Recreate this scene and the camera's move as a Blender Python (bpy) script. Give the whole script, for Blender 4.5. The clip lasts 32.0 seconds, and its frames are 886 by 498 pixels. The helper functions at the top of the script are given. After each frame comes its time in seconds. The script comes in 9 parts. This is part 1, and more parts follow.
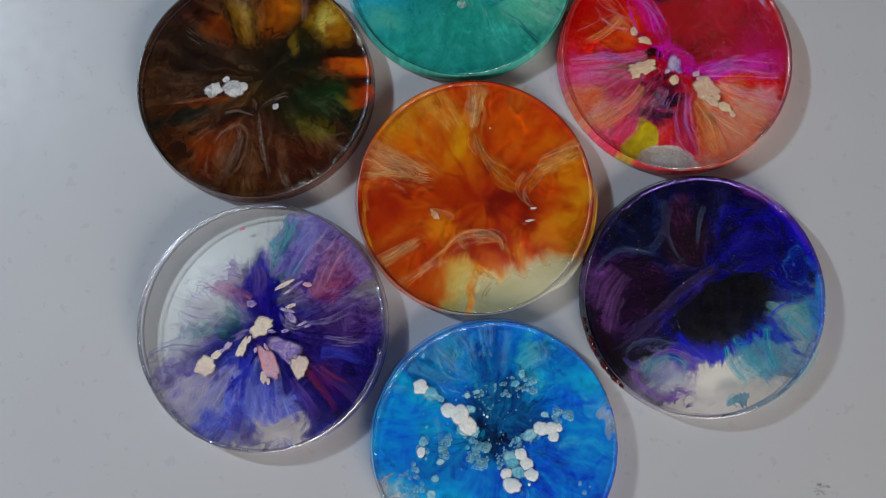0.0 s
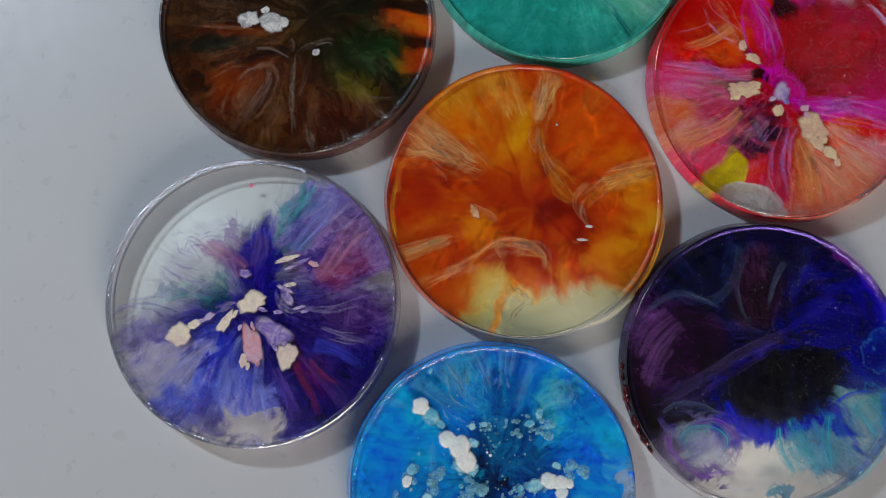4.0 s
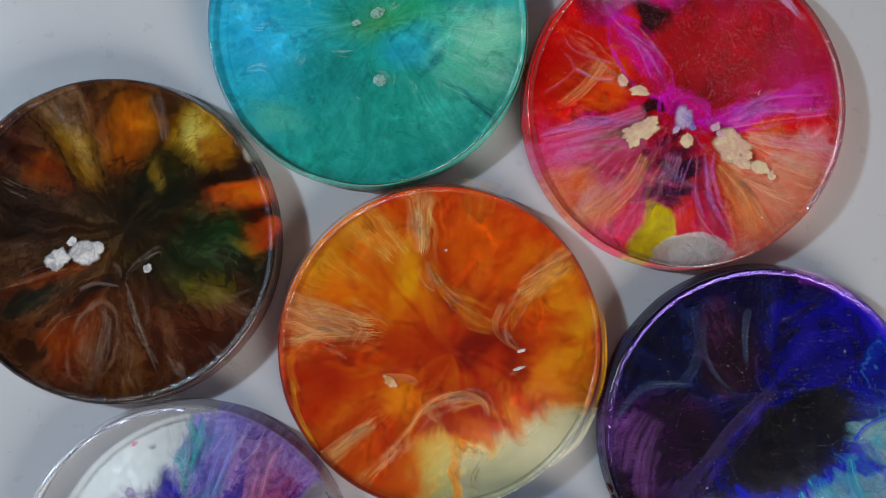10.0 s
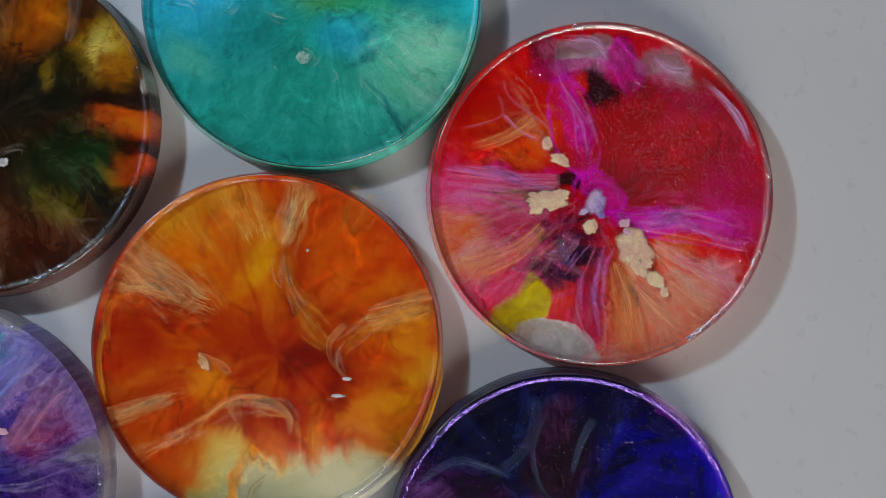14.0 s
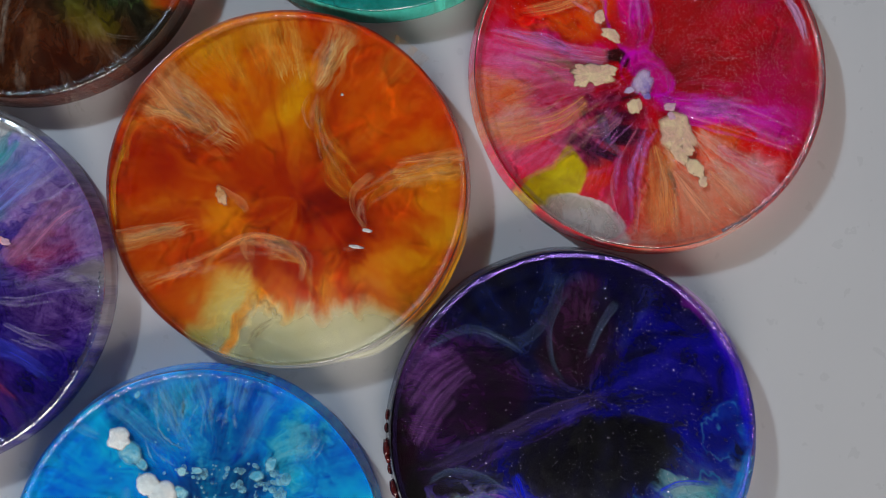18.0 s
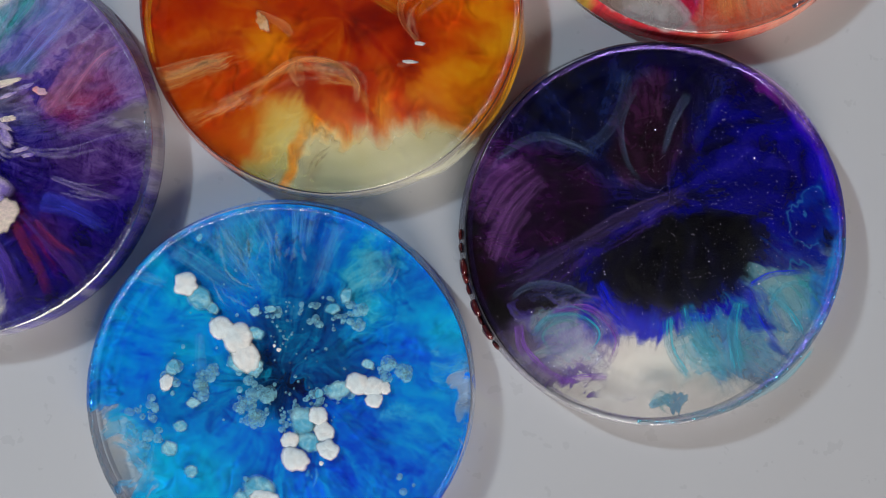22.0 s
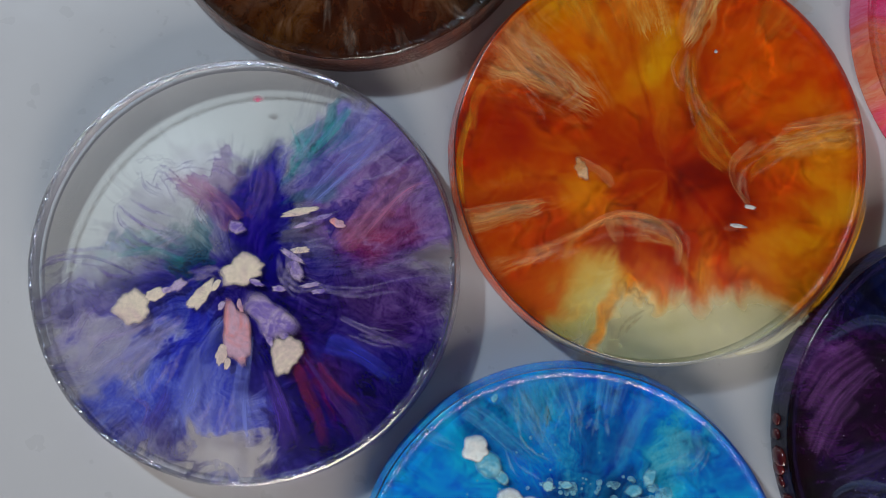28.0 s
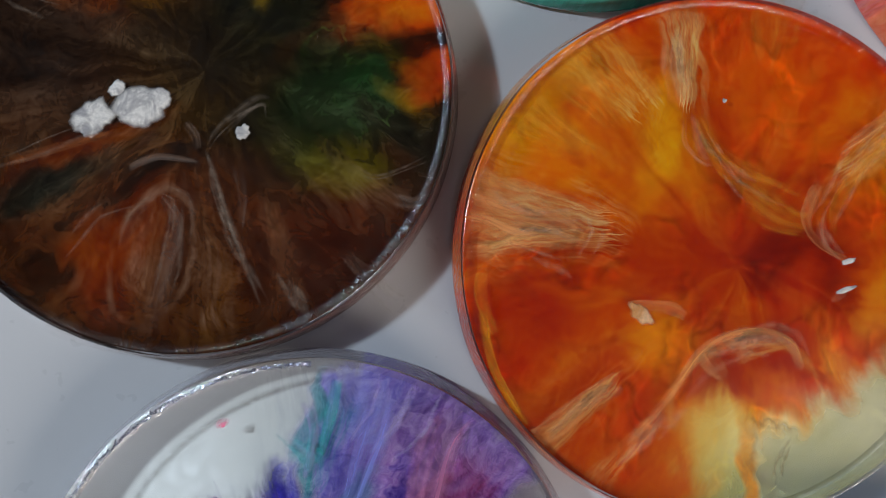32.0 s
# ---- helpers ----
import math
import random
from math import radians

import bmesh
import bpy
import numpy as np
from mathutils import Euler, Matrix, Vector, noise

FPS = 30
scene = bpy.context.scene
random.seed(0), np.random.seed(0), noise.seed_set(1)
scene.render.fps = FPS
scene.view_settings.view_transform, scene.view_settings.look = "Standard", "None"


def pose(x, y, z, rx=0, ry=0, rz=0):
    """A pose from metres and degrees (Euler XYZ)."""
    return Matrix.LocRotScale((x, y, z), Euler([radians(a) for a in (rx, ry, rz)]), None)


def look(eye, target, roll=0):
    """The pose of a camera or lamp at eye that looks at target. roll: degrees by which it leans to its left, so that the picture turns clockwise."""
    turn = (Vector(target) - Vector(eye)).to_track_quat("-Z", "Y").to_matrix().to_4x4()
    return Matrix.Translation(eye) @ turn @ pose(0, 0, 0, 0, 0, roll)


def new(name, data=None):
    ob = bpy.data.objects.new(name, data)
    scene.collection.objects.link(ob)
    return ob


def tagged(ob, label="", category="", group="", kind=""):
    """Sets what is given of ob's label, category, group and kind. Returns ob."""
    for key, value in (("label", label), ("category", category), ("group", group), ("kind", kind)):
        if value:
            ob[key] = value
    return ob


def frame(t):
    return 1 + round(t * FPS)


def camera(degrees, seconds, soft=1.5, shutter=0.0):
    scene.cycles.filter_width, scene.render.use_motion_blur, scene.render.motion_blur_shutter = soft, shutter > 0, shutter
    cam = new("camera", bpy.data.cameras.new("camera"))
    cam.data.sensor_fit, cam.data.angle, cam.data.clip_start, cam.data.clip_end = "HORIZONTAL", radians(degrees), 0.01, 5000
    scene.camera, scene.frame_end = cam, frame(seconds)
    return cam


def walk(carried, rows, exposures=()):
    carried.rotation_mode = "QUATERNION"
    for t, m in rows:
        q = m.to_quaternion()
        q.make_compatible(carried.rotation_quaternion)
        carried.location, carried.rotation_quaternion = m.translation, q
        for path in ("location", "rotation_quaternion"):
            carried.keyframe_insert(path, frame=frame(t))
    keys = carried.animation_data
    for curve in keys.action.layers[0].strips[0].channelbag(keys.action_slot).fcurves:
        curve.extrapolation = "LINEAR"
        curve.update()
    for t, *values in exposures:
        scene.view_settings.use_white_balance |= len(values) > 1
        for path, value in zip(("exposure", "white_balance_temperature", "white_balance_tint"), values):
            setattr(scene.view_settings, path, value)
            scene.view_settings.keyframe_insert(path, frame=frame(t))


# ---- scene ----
cam = camera(60.0, 32.0, soft=0.8)
PATH = [
    (0.0, -0.0080, -0.0364, 0.3146, 6.83, -1.35, -0.21),
    (0.5, -0.0091, -0.0369, 0.3076, 6.26, -0.98, -0.37),
    (1.0, -0.0097, -0.0372, 0.3040, 6.34, -0.87, 1.33),
    (1.5, -0.0103, -0.0382, 0.3040, 6.33, -0.97, 4.02),
    (2.0, -0.0110, -0.0401, 0.3026, 6.36, -1.15, 7.06),
    (2.5, -0.0125, -0.0409, 0.2996, 6.24, -1.19, 8.91),
    (3.0, -0.0141, -0.0372, 0.2905, 6.54, -1.22, 10.95),
    (3.5, -0.0170, -0.0309, 0.2774, 5.91, -2.01, 11.68),
    (4.0, -0.0178, -0.0263, 0.2708, 5.30, -2.22, 10.78),
    (4.5, -0.0173, -0.0200, 0.2663, 4.11, -2.29, 7.43),
    (5.0, -0.0159, -0.0131, 0.2633, 2.94, -2.28, 3.54),
    (5.5, -0.0142, -0.0067, 0.2616, 2.41, -2.21, 1.02),
    (6.0, -0.0124, 0.0019, 0.2593, 2.21, -2.29, -0.97),
    (6.5, -0.0094, 0.0098, 0.2579, 2.41, -2.01, -2.36),
    (7.0, -0.0059, 0.0174, 0.2532, 1.51, -2.21, -3.69),
    (7.5, -0.0027, 0.0229, 0.2512, 1.74, -2.15, -5.06),
    (8.0, -0.0008, 0.0267, 0.2506, 1.51, -2.25, -6.33),
    (8.5, 0.0017, 0.0311, 0.2476, 1.39, -1.79, -7.49),
    (9.0, 0.0045, 0.0365, 0.2445, 1.44, -1.77, -8.32),
    (9.5, 0.0072, 0.0427, 0.2416, 1.05, -1.73, -8.98),
    (10.0, 0.0110, 0.0497, 0.2362, 0.72, -1.70, -9.33),
    (10.5, 0.0173, 0.0555, 0.2338, 0.12, -1.95, -9.67),
    (11.0, 0.0235, 0.0594, 0.2320, 0.58, -2.11, -9.65),
    (11.5, 0.0297, 0.0613, 0.2302, 0.98, -2.02, -9.23),
    (12.0, 0.0366, 0.0609, 0.2290, 0.95, -1.30, -7.37),
    (12.5, 0.0417, 0.0595, 0.2279, 0.70, -0.64, -3.26),
    (13.0, 0.0466, 0.0576, 0.2266, 1.48, -0.13, 1.39),
    (13.5, 0.0506, 0.0550, 0.2247, 2.26, -0.67, 5.89),
    (14.0, 0.0537, 0.0507, 0.2228, 1.80, -1.10, 10.31),
    (14.5, 0.0558, 0.0455, 0.2204, 2.02, -1.58, 13.44),
    (15.0, 0.0557, 0.0383, 0.2198, 1.96, -1.49, 15.15),
    (15.5, 0.0530, 0.0313, 0.2194, 2.03, -1.94, 15.57),
    (16.0, 0.0524, 0.0251, 0.2187, 2.21, -2.07, 16.15),
    (16.5, 0.0526, 0.0179, 0.2174, 2.60, -2.18, 16.46),
    (17.0, 0.0532, 0.0115, 0.2159, 3.00, -2.21, 16.62),
    (17.5, 0.0541, 0.0080, 0.2144, 3.18, -2.10, 16.73),
    (18.0, 0.0557, 0.0055, 0.2132, 3.31, -1.58, 16.97),
    (18.5, 0.0570, 0.0037, 0.2104, 3.18, -1.54, 17.05),
    (19.0, 0.0567, 0.0008, 0.2099, 3.26, -1.25, 17.02),
    (19.5, 0.0559, -0.0055, 0.2098, 3.19, -1.13, 16.90),
    (20.0, 0.0575, -0.0116, 0.2078, 3.00, -1.31, 16.39),
    (20.5, 0.0596, -0.0166, 0.2056, 2.52, -1.44, 16.01),
    (21.0, 0.0577, -0.0233, 0.2034, 1.79, -1.16, 15.44),
    (21.5, 0.0542, -0.0301, 0.2022, 1.00, -1.45, 14.18),
    (22.0, 0.0480, -0.0359, 0.2018, 0.55, -1.49, 11.23),
    (22.5, 0.0394, -0.0408, 0.2054, 1.31, -0.58, 7.53),
    (23.0, 0.0315, -0.0457, 0.2066, 1.61, -0.86, 2.84),
    (23.5, 0.0223, -0.0506, 0.2061, 2.21, -0.70, -0.91),
    (24.0, 0.0151, -0.0550, 0.2057, 2.38, -1.09, -4.76),
    (24.5, 0.0062, -0.0600, 0.2063, 2.80, -0.44, -7.88),
    (25.0, 0.0012, -0.0608, 0.2055, 2.74, -0.34, -4.86),
    (25.5, -0.0030, -0.0577, 0.2032, 2.36, -0.27, 4.87),
    (26.0, -0.0068, -0.0526, 0.2001, 2.01, -0.28, 15.07),
    (26.5, -0.0106, -0.0470, 0.1968, 2.02, -0.44, 19.47),
    (27.0, -0.0161, -0.0400, 0.1929, 3.05, -1.17, 19.43),
    (27.5, -0.0222, -0.0319, 0.1874, 2.92, -1.17, 17.79),
    (28.0, -0.0289, -0.0233, 0.1842, 3.38, -0.69, 16.49),
    (28.5, -0.0332, -0.0157, 0.1779, 3.08, -0.68, 15.12),
    (29.0, -0.0364, -0.0103, 0.1748, 2.89, -0.90, 13.55),
    (29.5, -0.0410, -0.0030, 0.1644, 2.86, -1.50, 11.15),
    (30.0, -0.0441, 0.0042, 0.1590, 2.01, -2.02, 8.48),
    (30.5, -0.0487, 0.0112, 0.1579, 1.27, -2.16, 5.07),
    (31.0, -0.0494, 0.0174, 0.1534, 2.04, -2.22, -0.55),
    (31.5, -0.0474, 0.0240, 0.1477, 2.54, -2.72, -5.08),
    (32.0, -0.0460, 0.0287, 0.1445, 2.30, -3.09, -10.16),
]
EXPOSURES = [(0, -0.86), (3, -0.90), (6, -0.78), (8, -0.68), (10, -0.56), (12, -0.58), (15, -0.78), (18, -0.72), (20, -0.60), (23, -0.66), (24, -0.72), (28, -0.86), (31, -0.84), (32, -0.66)]
walk(cam, [(t, pose(x, y, z, rx, ry, rz)) for t, x, y, z, rx, ry, rz in PATH], EXPOSURES)

# ---- light: a small lamp over one corner of the table, an added soft fill from the opposite side ----
TABLE = -0.03          # underside of the table top
FLOOR = -0.75
CEIL = 1.85
world = bpy.data.worlds.new("world")
scene.world = world
world.use_nodes = True
world.node_tree.nodes["Background"].inputs[0].default_value = (0.75, 0.85, 1.0, 1)
world.node_tree.nodes["Background"].inputs[1].default_value = 0.3


def area_lamp(name, m, shape, size, size_y, watts, colour):
    data = bpy.data.lights.new(name, "AREA")
    data.shape, data.size, data.size_y, data.energy, data.color = shape, size, size_y, watts, colour
    ob = new(name, data)
    ob.matrix_world = m
    return ob


LAMP = (-0.84, 0.46, 0.64)
area_lamp("lamp_light", look(LAMP, (0, 0, 0)), "DISK", 0.07, 0.07, 15.0, (0.72, 0.86, 1.0))
# broad warm fill added to lift the shadows; no such source is known
area_lamp("fill_light", look((0.95, -1.93, 0.75), (0.2, 0, 0.2)), "RECTANGLE", 1.3, 1.2, 112, (1.0, 0.90, 0.82))


# ---- materials ----
def material(name):
    m = bpy.data.materials.new(name)
    m.use_nodes = True
    m.node_tree.nodes.clear()
    return m, m.node_tree


def node(nt, kind, links=None, **values):
    """A node of that kind; links sets inputs by number: a socket or a value."""
    n = nt.nodes.new("ShaderNode" + kind)
    for key, value in values.items():
        if key == "operation": n.operation = value
        elif key == "blend_type": n.blend_type = value
        elif key == "data_type": n.data_type = value
        elif key == "interpolation": n.interpolation_type = value
        elif key == "feature": n.feature = value
        elif key == "clamp": n.use_clamp = value
        elif key == "group": n.node_tree = value
        elif key == "mode": n.rotation_type = value
    for i, v in (links or {}).items():
        if isinstance(v, bpy.types.NodeSocket):
            nt.links.new(v, n.inputs[i])
        elif isinstance(v, tuple) and n.inputs[i].type == "RGBA":
            n.inputs[i].default_value = (*v, 1) if len(v) == 3 else v
        else:
            n.inputs[i].default_value = v
    return n


def calc(nt, op, a, b=0.0, c=0.0):
    return node(nt, "Math", {0: a, 1: b, 2: c}, operation=op).outputs[0]


def vec(nt, op, a, b=(0, 0, 0)):
    return node(nt, "VectorMath", {0: a, 1: b}, operation=op).outputs[0]


def scaled(nt, a, k):
    return node(nt, "VectorMath", {0: a, 3: k}, operation="SCALE").outputs[0]


def ramp(nt, v, a, b, to_a=0.0, to_b=1.0):
    return node(nt, "MapRange", {0: v, 1: a, 2: b, 3: to_a, 4: to_b}, interpolation="SMOOTHSTEP").outputs[0]


def noise_tex(nt, v, scale, detail=3.0, rough=0.55, distort=0.0):
    return node(nt, "TexNoise", {0: v, 2: scale, 3: min(detail, 3.0), 4: rough, 8: distort})


def mixed(nt, f, a, b, blend="MIX"):
    n = node(nt, "Mix", data_type="RGBA", blend_type=blend)
    for i, v in ((0, f), (6, a), (7, b)):
        if isinstance(v, bpy.types.NodeSocket): nt.links.new(v, n.inputs[i])
        else: n.inputs[i].default_value = (*v, 1) if isinstance(v, tuple) else v
    return n.outputs[2]


def out_shader(nt, shader):
    node(nt, "OutputMaterial", {0: shader})


def sheen(nt, normal, base=0.04):
    """The share of light that a resin surface mirrors, by the angle alone."""
    facing = node(nt, "LayerWeight", {0: 0.5, 1: normal}).outputs[1]
    return calc(nt, "MULTIPLY_ADD", calc(nt, "POWER", facing, 5.0), 1 - base, base)


def plain(name, colour, rough=0.5, second=None, scale=40.0, bump=0.15, metal=0.0, spec=0.5, bump_scale=None):
    """Two tones of a surface in grains of that scale, with fine relief."""
    m, nt = material(name)
    co = node(nt, "TexCoord").outputs[3]
    big, fine = noise_tex(nt, co, scale, 5).outputs[0], noise_tex(nt, co, bump_scale or scale * 6, 3).outputs[0]
    col = mixed(nt, ramp(nt, big, 0.35, 0.65), colour, second or tuple(c * 0.8 for c in colour))
    bsdf = node(nt, "BsdfPrincipled")
    nt.links.new(col, bsdf.inputs["Base Color"])
    nt.links.new(ramp(nt, fine, 0.3, 0.7, rough * 0.85, min(1, rough * 1.15)), bsdf.inputs["Roughness"])
    bsdf.inputs["Metallic"].default_value, bsdf.inputs["Specular IOR Level"].default_value = metal, spec
    if bump:
        nt.links.new(node(nt, "Bump", {0: bump, 1: 0.0004, 3: fine}).outputs[0], bsdf.inputs["Normal"])
    out_shader(nt, bsdf.outputs[0])
    return m


def blob_group():
    g = bpy.data.node_groups.new("ink_blob", "ShaderNodeTree")
    for name, kind in (("Vector", "NodeSocketVector"), ("Centre", "NodeSocketVector"), ("Angle", "NodeSocketFloat"), ("Size", "NodeSocketVector"), ("Soft", "NodeSocketFloat")):
        g.interface.new_socket(name, in_out="INPUT", socket_type=kind)
    g.interface.new_socket("Mask", in_out="OUTPUT", socket_type="NodeSocketFloat")
    g.interface.new_socket("Outline", in_out="OUTPUT", socket_type="NodeSocketFloat")
    i, o = g.nodes.new("NodeGroupInput"), g.nodes.new("NodeGroupOutput")
    d = vec(g, "SUBTRACT", i.outputs[0], i.outputs[1])
    turned = node(g, "VectorRotate", {0: d, 3: calc(g, "MULTIPLY", i.outputs[2], -1.0)}, mode="Z_AXIS").outputs[0]
    length = node(g, "VectorMath", {0: vec(g, "DIVIDE", turned, i.outputs[3])}, operation="LENGTH").outputs[1]
    mask = ramp(g, length, calc(g, "SUBTRACT", 1.0, i.outputs[4]), calc(g, "ADD", 1.0, i.outputs[4]), 1.0, 0.0)
    g.links.new(mask, o.inputs[0])
    patchy = ramp(g, noise_tex(g, vec(g, "ADD", i.outputs[0], vec(g, "MULTIPLY", i.outputs[1], (7, 5, 0))), 3.5, 2).outputs[0], 0.34, 0.58)
    edge = ramp(g, calc(g, "ABSOLUTE", calc(g, "SUBTRACT", length, 1.0)), 0.0, i.outputs[4], 1.0, 0.0)
    g.links.new(calc(g, "MULTIPLY", edge, patchy), o.inputs[1])
    return g


def fan_group():
    g = bpy.data.node_groups.new("ink_fan", "ShaderNodeTree")
    for name, kind in (("Vector", "NodeSocketVector"), ("Hub", "NodeSocketVector"), ("Angle", "NodeSocketFloat"), ("Half", "NodeSocketFloat"), ("Inner", "NodeSocketFloat"),
                       ("Outer", "NodeSocketFloat"), ("Count", "NodeSocketFloat"), ("Sharp", "NodeSocketFloat"), ("Seed", "NodeSocketFloat")):
        g.interface.new_socket(name, in_out="INPUT", socket_type=kind)
    g.interface.new_socket("Mask", in_out="OUTPUT", socket_type="NodeSocketFloat")
    i, o = g.nodes.new("NodeGroupInput"), g.nodes.new("NodeGroupOutput")
    d = vec(g, "SUBTRACT", i.outputs[0], i.outputs[1])
    xyz = node(g, "SeparateXYZ", {0: d})
    r = node(g, "VectorMath", {0: d}, operation="LENGTH").outputs[1]
    sway = calc(g, "MULTIPLY_ADD", noise_tex(g, i.outputs[0], 2.0, 3).outputs[0], 0.36, -0.18)
    turn = calc(g, "SUBTRACT", calc(g, "ARCTAN2", xyz.outputs[1], xyz.outputs[0]), i.outputs[2])
    turn = calc(g, "ADD", calc(g, "WRAP", turn, math.pi, -math.pi), sway)
    side = ramp(g, calc(g, "DIVIDE", calc(g, "ABSOLUTE", turn), i.outputs[3]), 0.45, 1.1, 1.0, 0.0)
    ragged = calc(g, "MULTIPLY_ADD", noise_tex(g, i.outputs[0], 9.0, 2).outputs[0], 0.3, -0.15)
    rr = calc(g, "ADD", r, ragged)
    near = ramp(g, rr, calc(g, "SUBTRACT", i.outputs[4], 0.1), calc(g, "ADD", i.outputs[4], 0.12))
    far = ramp(g, rr, calc(g, "SUBTRACT", i.outputs[5], 0.08), calc(g, "ADD", i.outputs[5], 0.1), 1.0, 0.0)
    co = node(g, "CombineXYZ", {0: calc(g, "MULTIPLY", turn, i.outputs[6]), 1: calc(g, "MULTIPLY", r, 2.0), 2: i.outputs[8]}).outputs[0]
    n = noise_tex(g, co, 1.0, 5, 0.68).outputs[0]
    lines = ramp(g, n, calc(g, "SUBTRACT", 0.52, i.outputs[7]), calc(g, "ADD", 0.54, i.outputs[7]))
    bunch = node(g, "CombineXYZ", {0: calc(g, "MULTIPLY", turn, 5.0), 1: calc(g, "MULTIPLY", r, 3.2), 2: calc(g, "ADD", i.outputs[8], 7.7)}).outputs[0]
    lines = calc(g, "MULTIPLY", lines, ramp(g, noise_tex(g, bunch, 1.0, 3, 0.6, 0.5).outputs[0], 0.36, 0.64))
    mask = calc(g, "MULTIPLY", calc(g, "MULTIPLY", side, lines), calc(g, "MULTIPLY", near, far))
    g.links.new(mask, o.inputs[0])
    return g


def curtain_group():
    """A pleated veil that starts ragged at a point and widens along one direction."""
    g = bpy.data.node_groups.new("ink_curtain", "ShaderNodeTree")
    for name, kind in (("Vector", "NodeSocketVector"), ("Start", "NodeSocketVector"), ("Angle", "NodeSocketFloat"), ("Length", "NodeSocketFloat"), ("Near", "NodeSocketFloat"),
                       ("Far", "NodeSocketFloat"), ("Pleats", "NodeSocketFloat"), ("Seed", "NodeSocketFloat")):
        g.interface.new_socket(name, in_out="INPUT", socket_type=kind)
    g.interface.new_socket("Mask", in_out="OUTPUT", socket_type="NodeSocketFloat")
    i, o = g.nodes.new("NodeGroupInput"), g.nodes.new("NodeGroupOutput")
    d = vec(g, "SUBTRACT", i.outputs[0], i.outputs[1])
    turned = node(g, "VectorRotate", {0: d, 3: calc(g, "MULTIPLY", i.outputs[2], -1.0)}, mode="Z_AXIS").outputs[0]
    xyz = node(g, "SeparateXYZ", {0: turned})
    u = calc(g, "DIVIDE", xyz.outputs[0], i.outputs[3])
    bend = calc(g, "MULTIPLY_ADD", noise_tex(g, i.outputs[0], 3.0, 3).outputs[0], 0.5, -0.25)
    half = node(g, "MapRange", {0: u, 1: 0.0, 2: 1.0, 3: i.outputs[4], 4: i.outputs[5]}).outputs[0]
    v = calc(g, "ADD", calc(g, "DIVIDE", xyz.outputs[1], half), bend)
    side = ramp(g, calc(g, "ABSOLUTE", v), 0.55, 1.05, 1.0, 0.0)
    co = node(g, "CombineXYZ", {0: calc(g, "MULTIPLY", v, i.outputs[6]), 1: calc(g, "MULTIPLY", u, 1.6), 2: i.outputs[7]}).outputs[0]
    pleat = noise_tex(g, co, 1.0, 5, 0.62).outputs[0]
    wide = noise_tex(g, scaled(g, co, 0.35), 1.0, 3, 0.6, 0.8).outputs[0]
    ragged = calc(g, "MULTIPLY_ADD", calc(g, "ADD", pleat, wide), 0.5, -0.5)
    start = ramp(g, calc(g, "ADD", u, ragged), 0.0, 0.07)
    stop = ramp(g, calc(g, "ADD", u, ragged), 0.75, 1.05, 1.0, 0.0)
    body = calc(g, "MULTIPLY", ramp(g, pleat, 0.30, 0.66, 0.2, 1.0), ramp(g, wide, 0.3, 0.6, 0.45, 1.0))
    g.links.new(calc(g, "MULTIPLY", calc(g, "MULTIPLY", side, body), calc(g, "MULTIPLY", start, stop)), o.inputs[0])
    return g


BLOB, FAN, CURTAIN = blob_group(), fan_group(), curtain_group()


def density_of(nt):
    """The density of the ink in a copy of its material."""
    return [n for n in nt.nodes if n.label == "density"][-1].outputs[0]


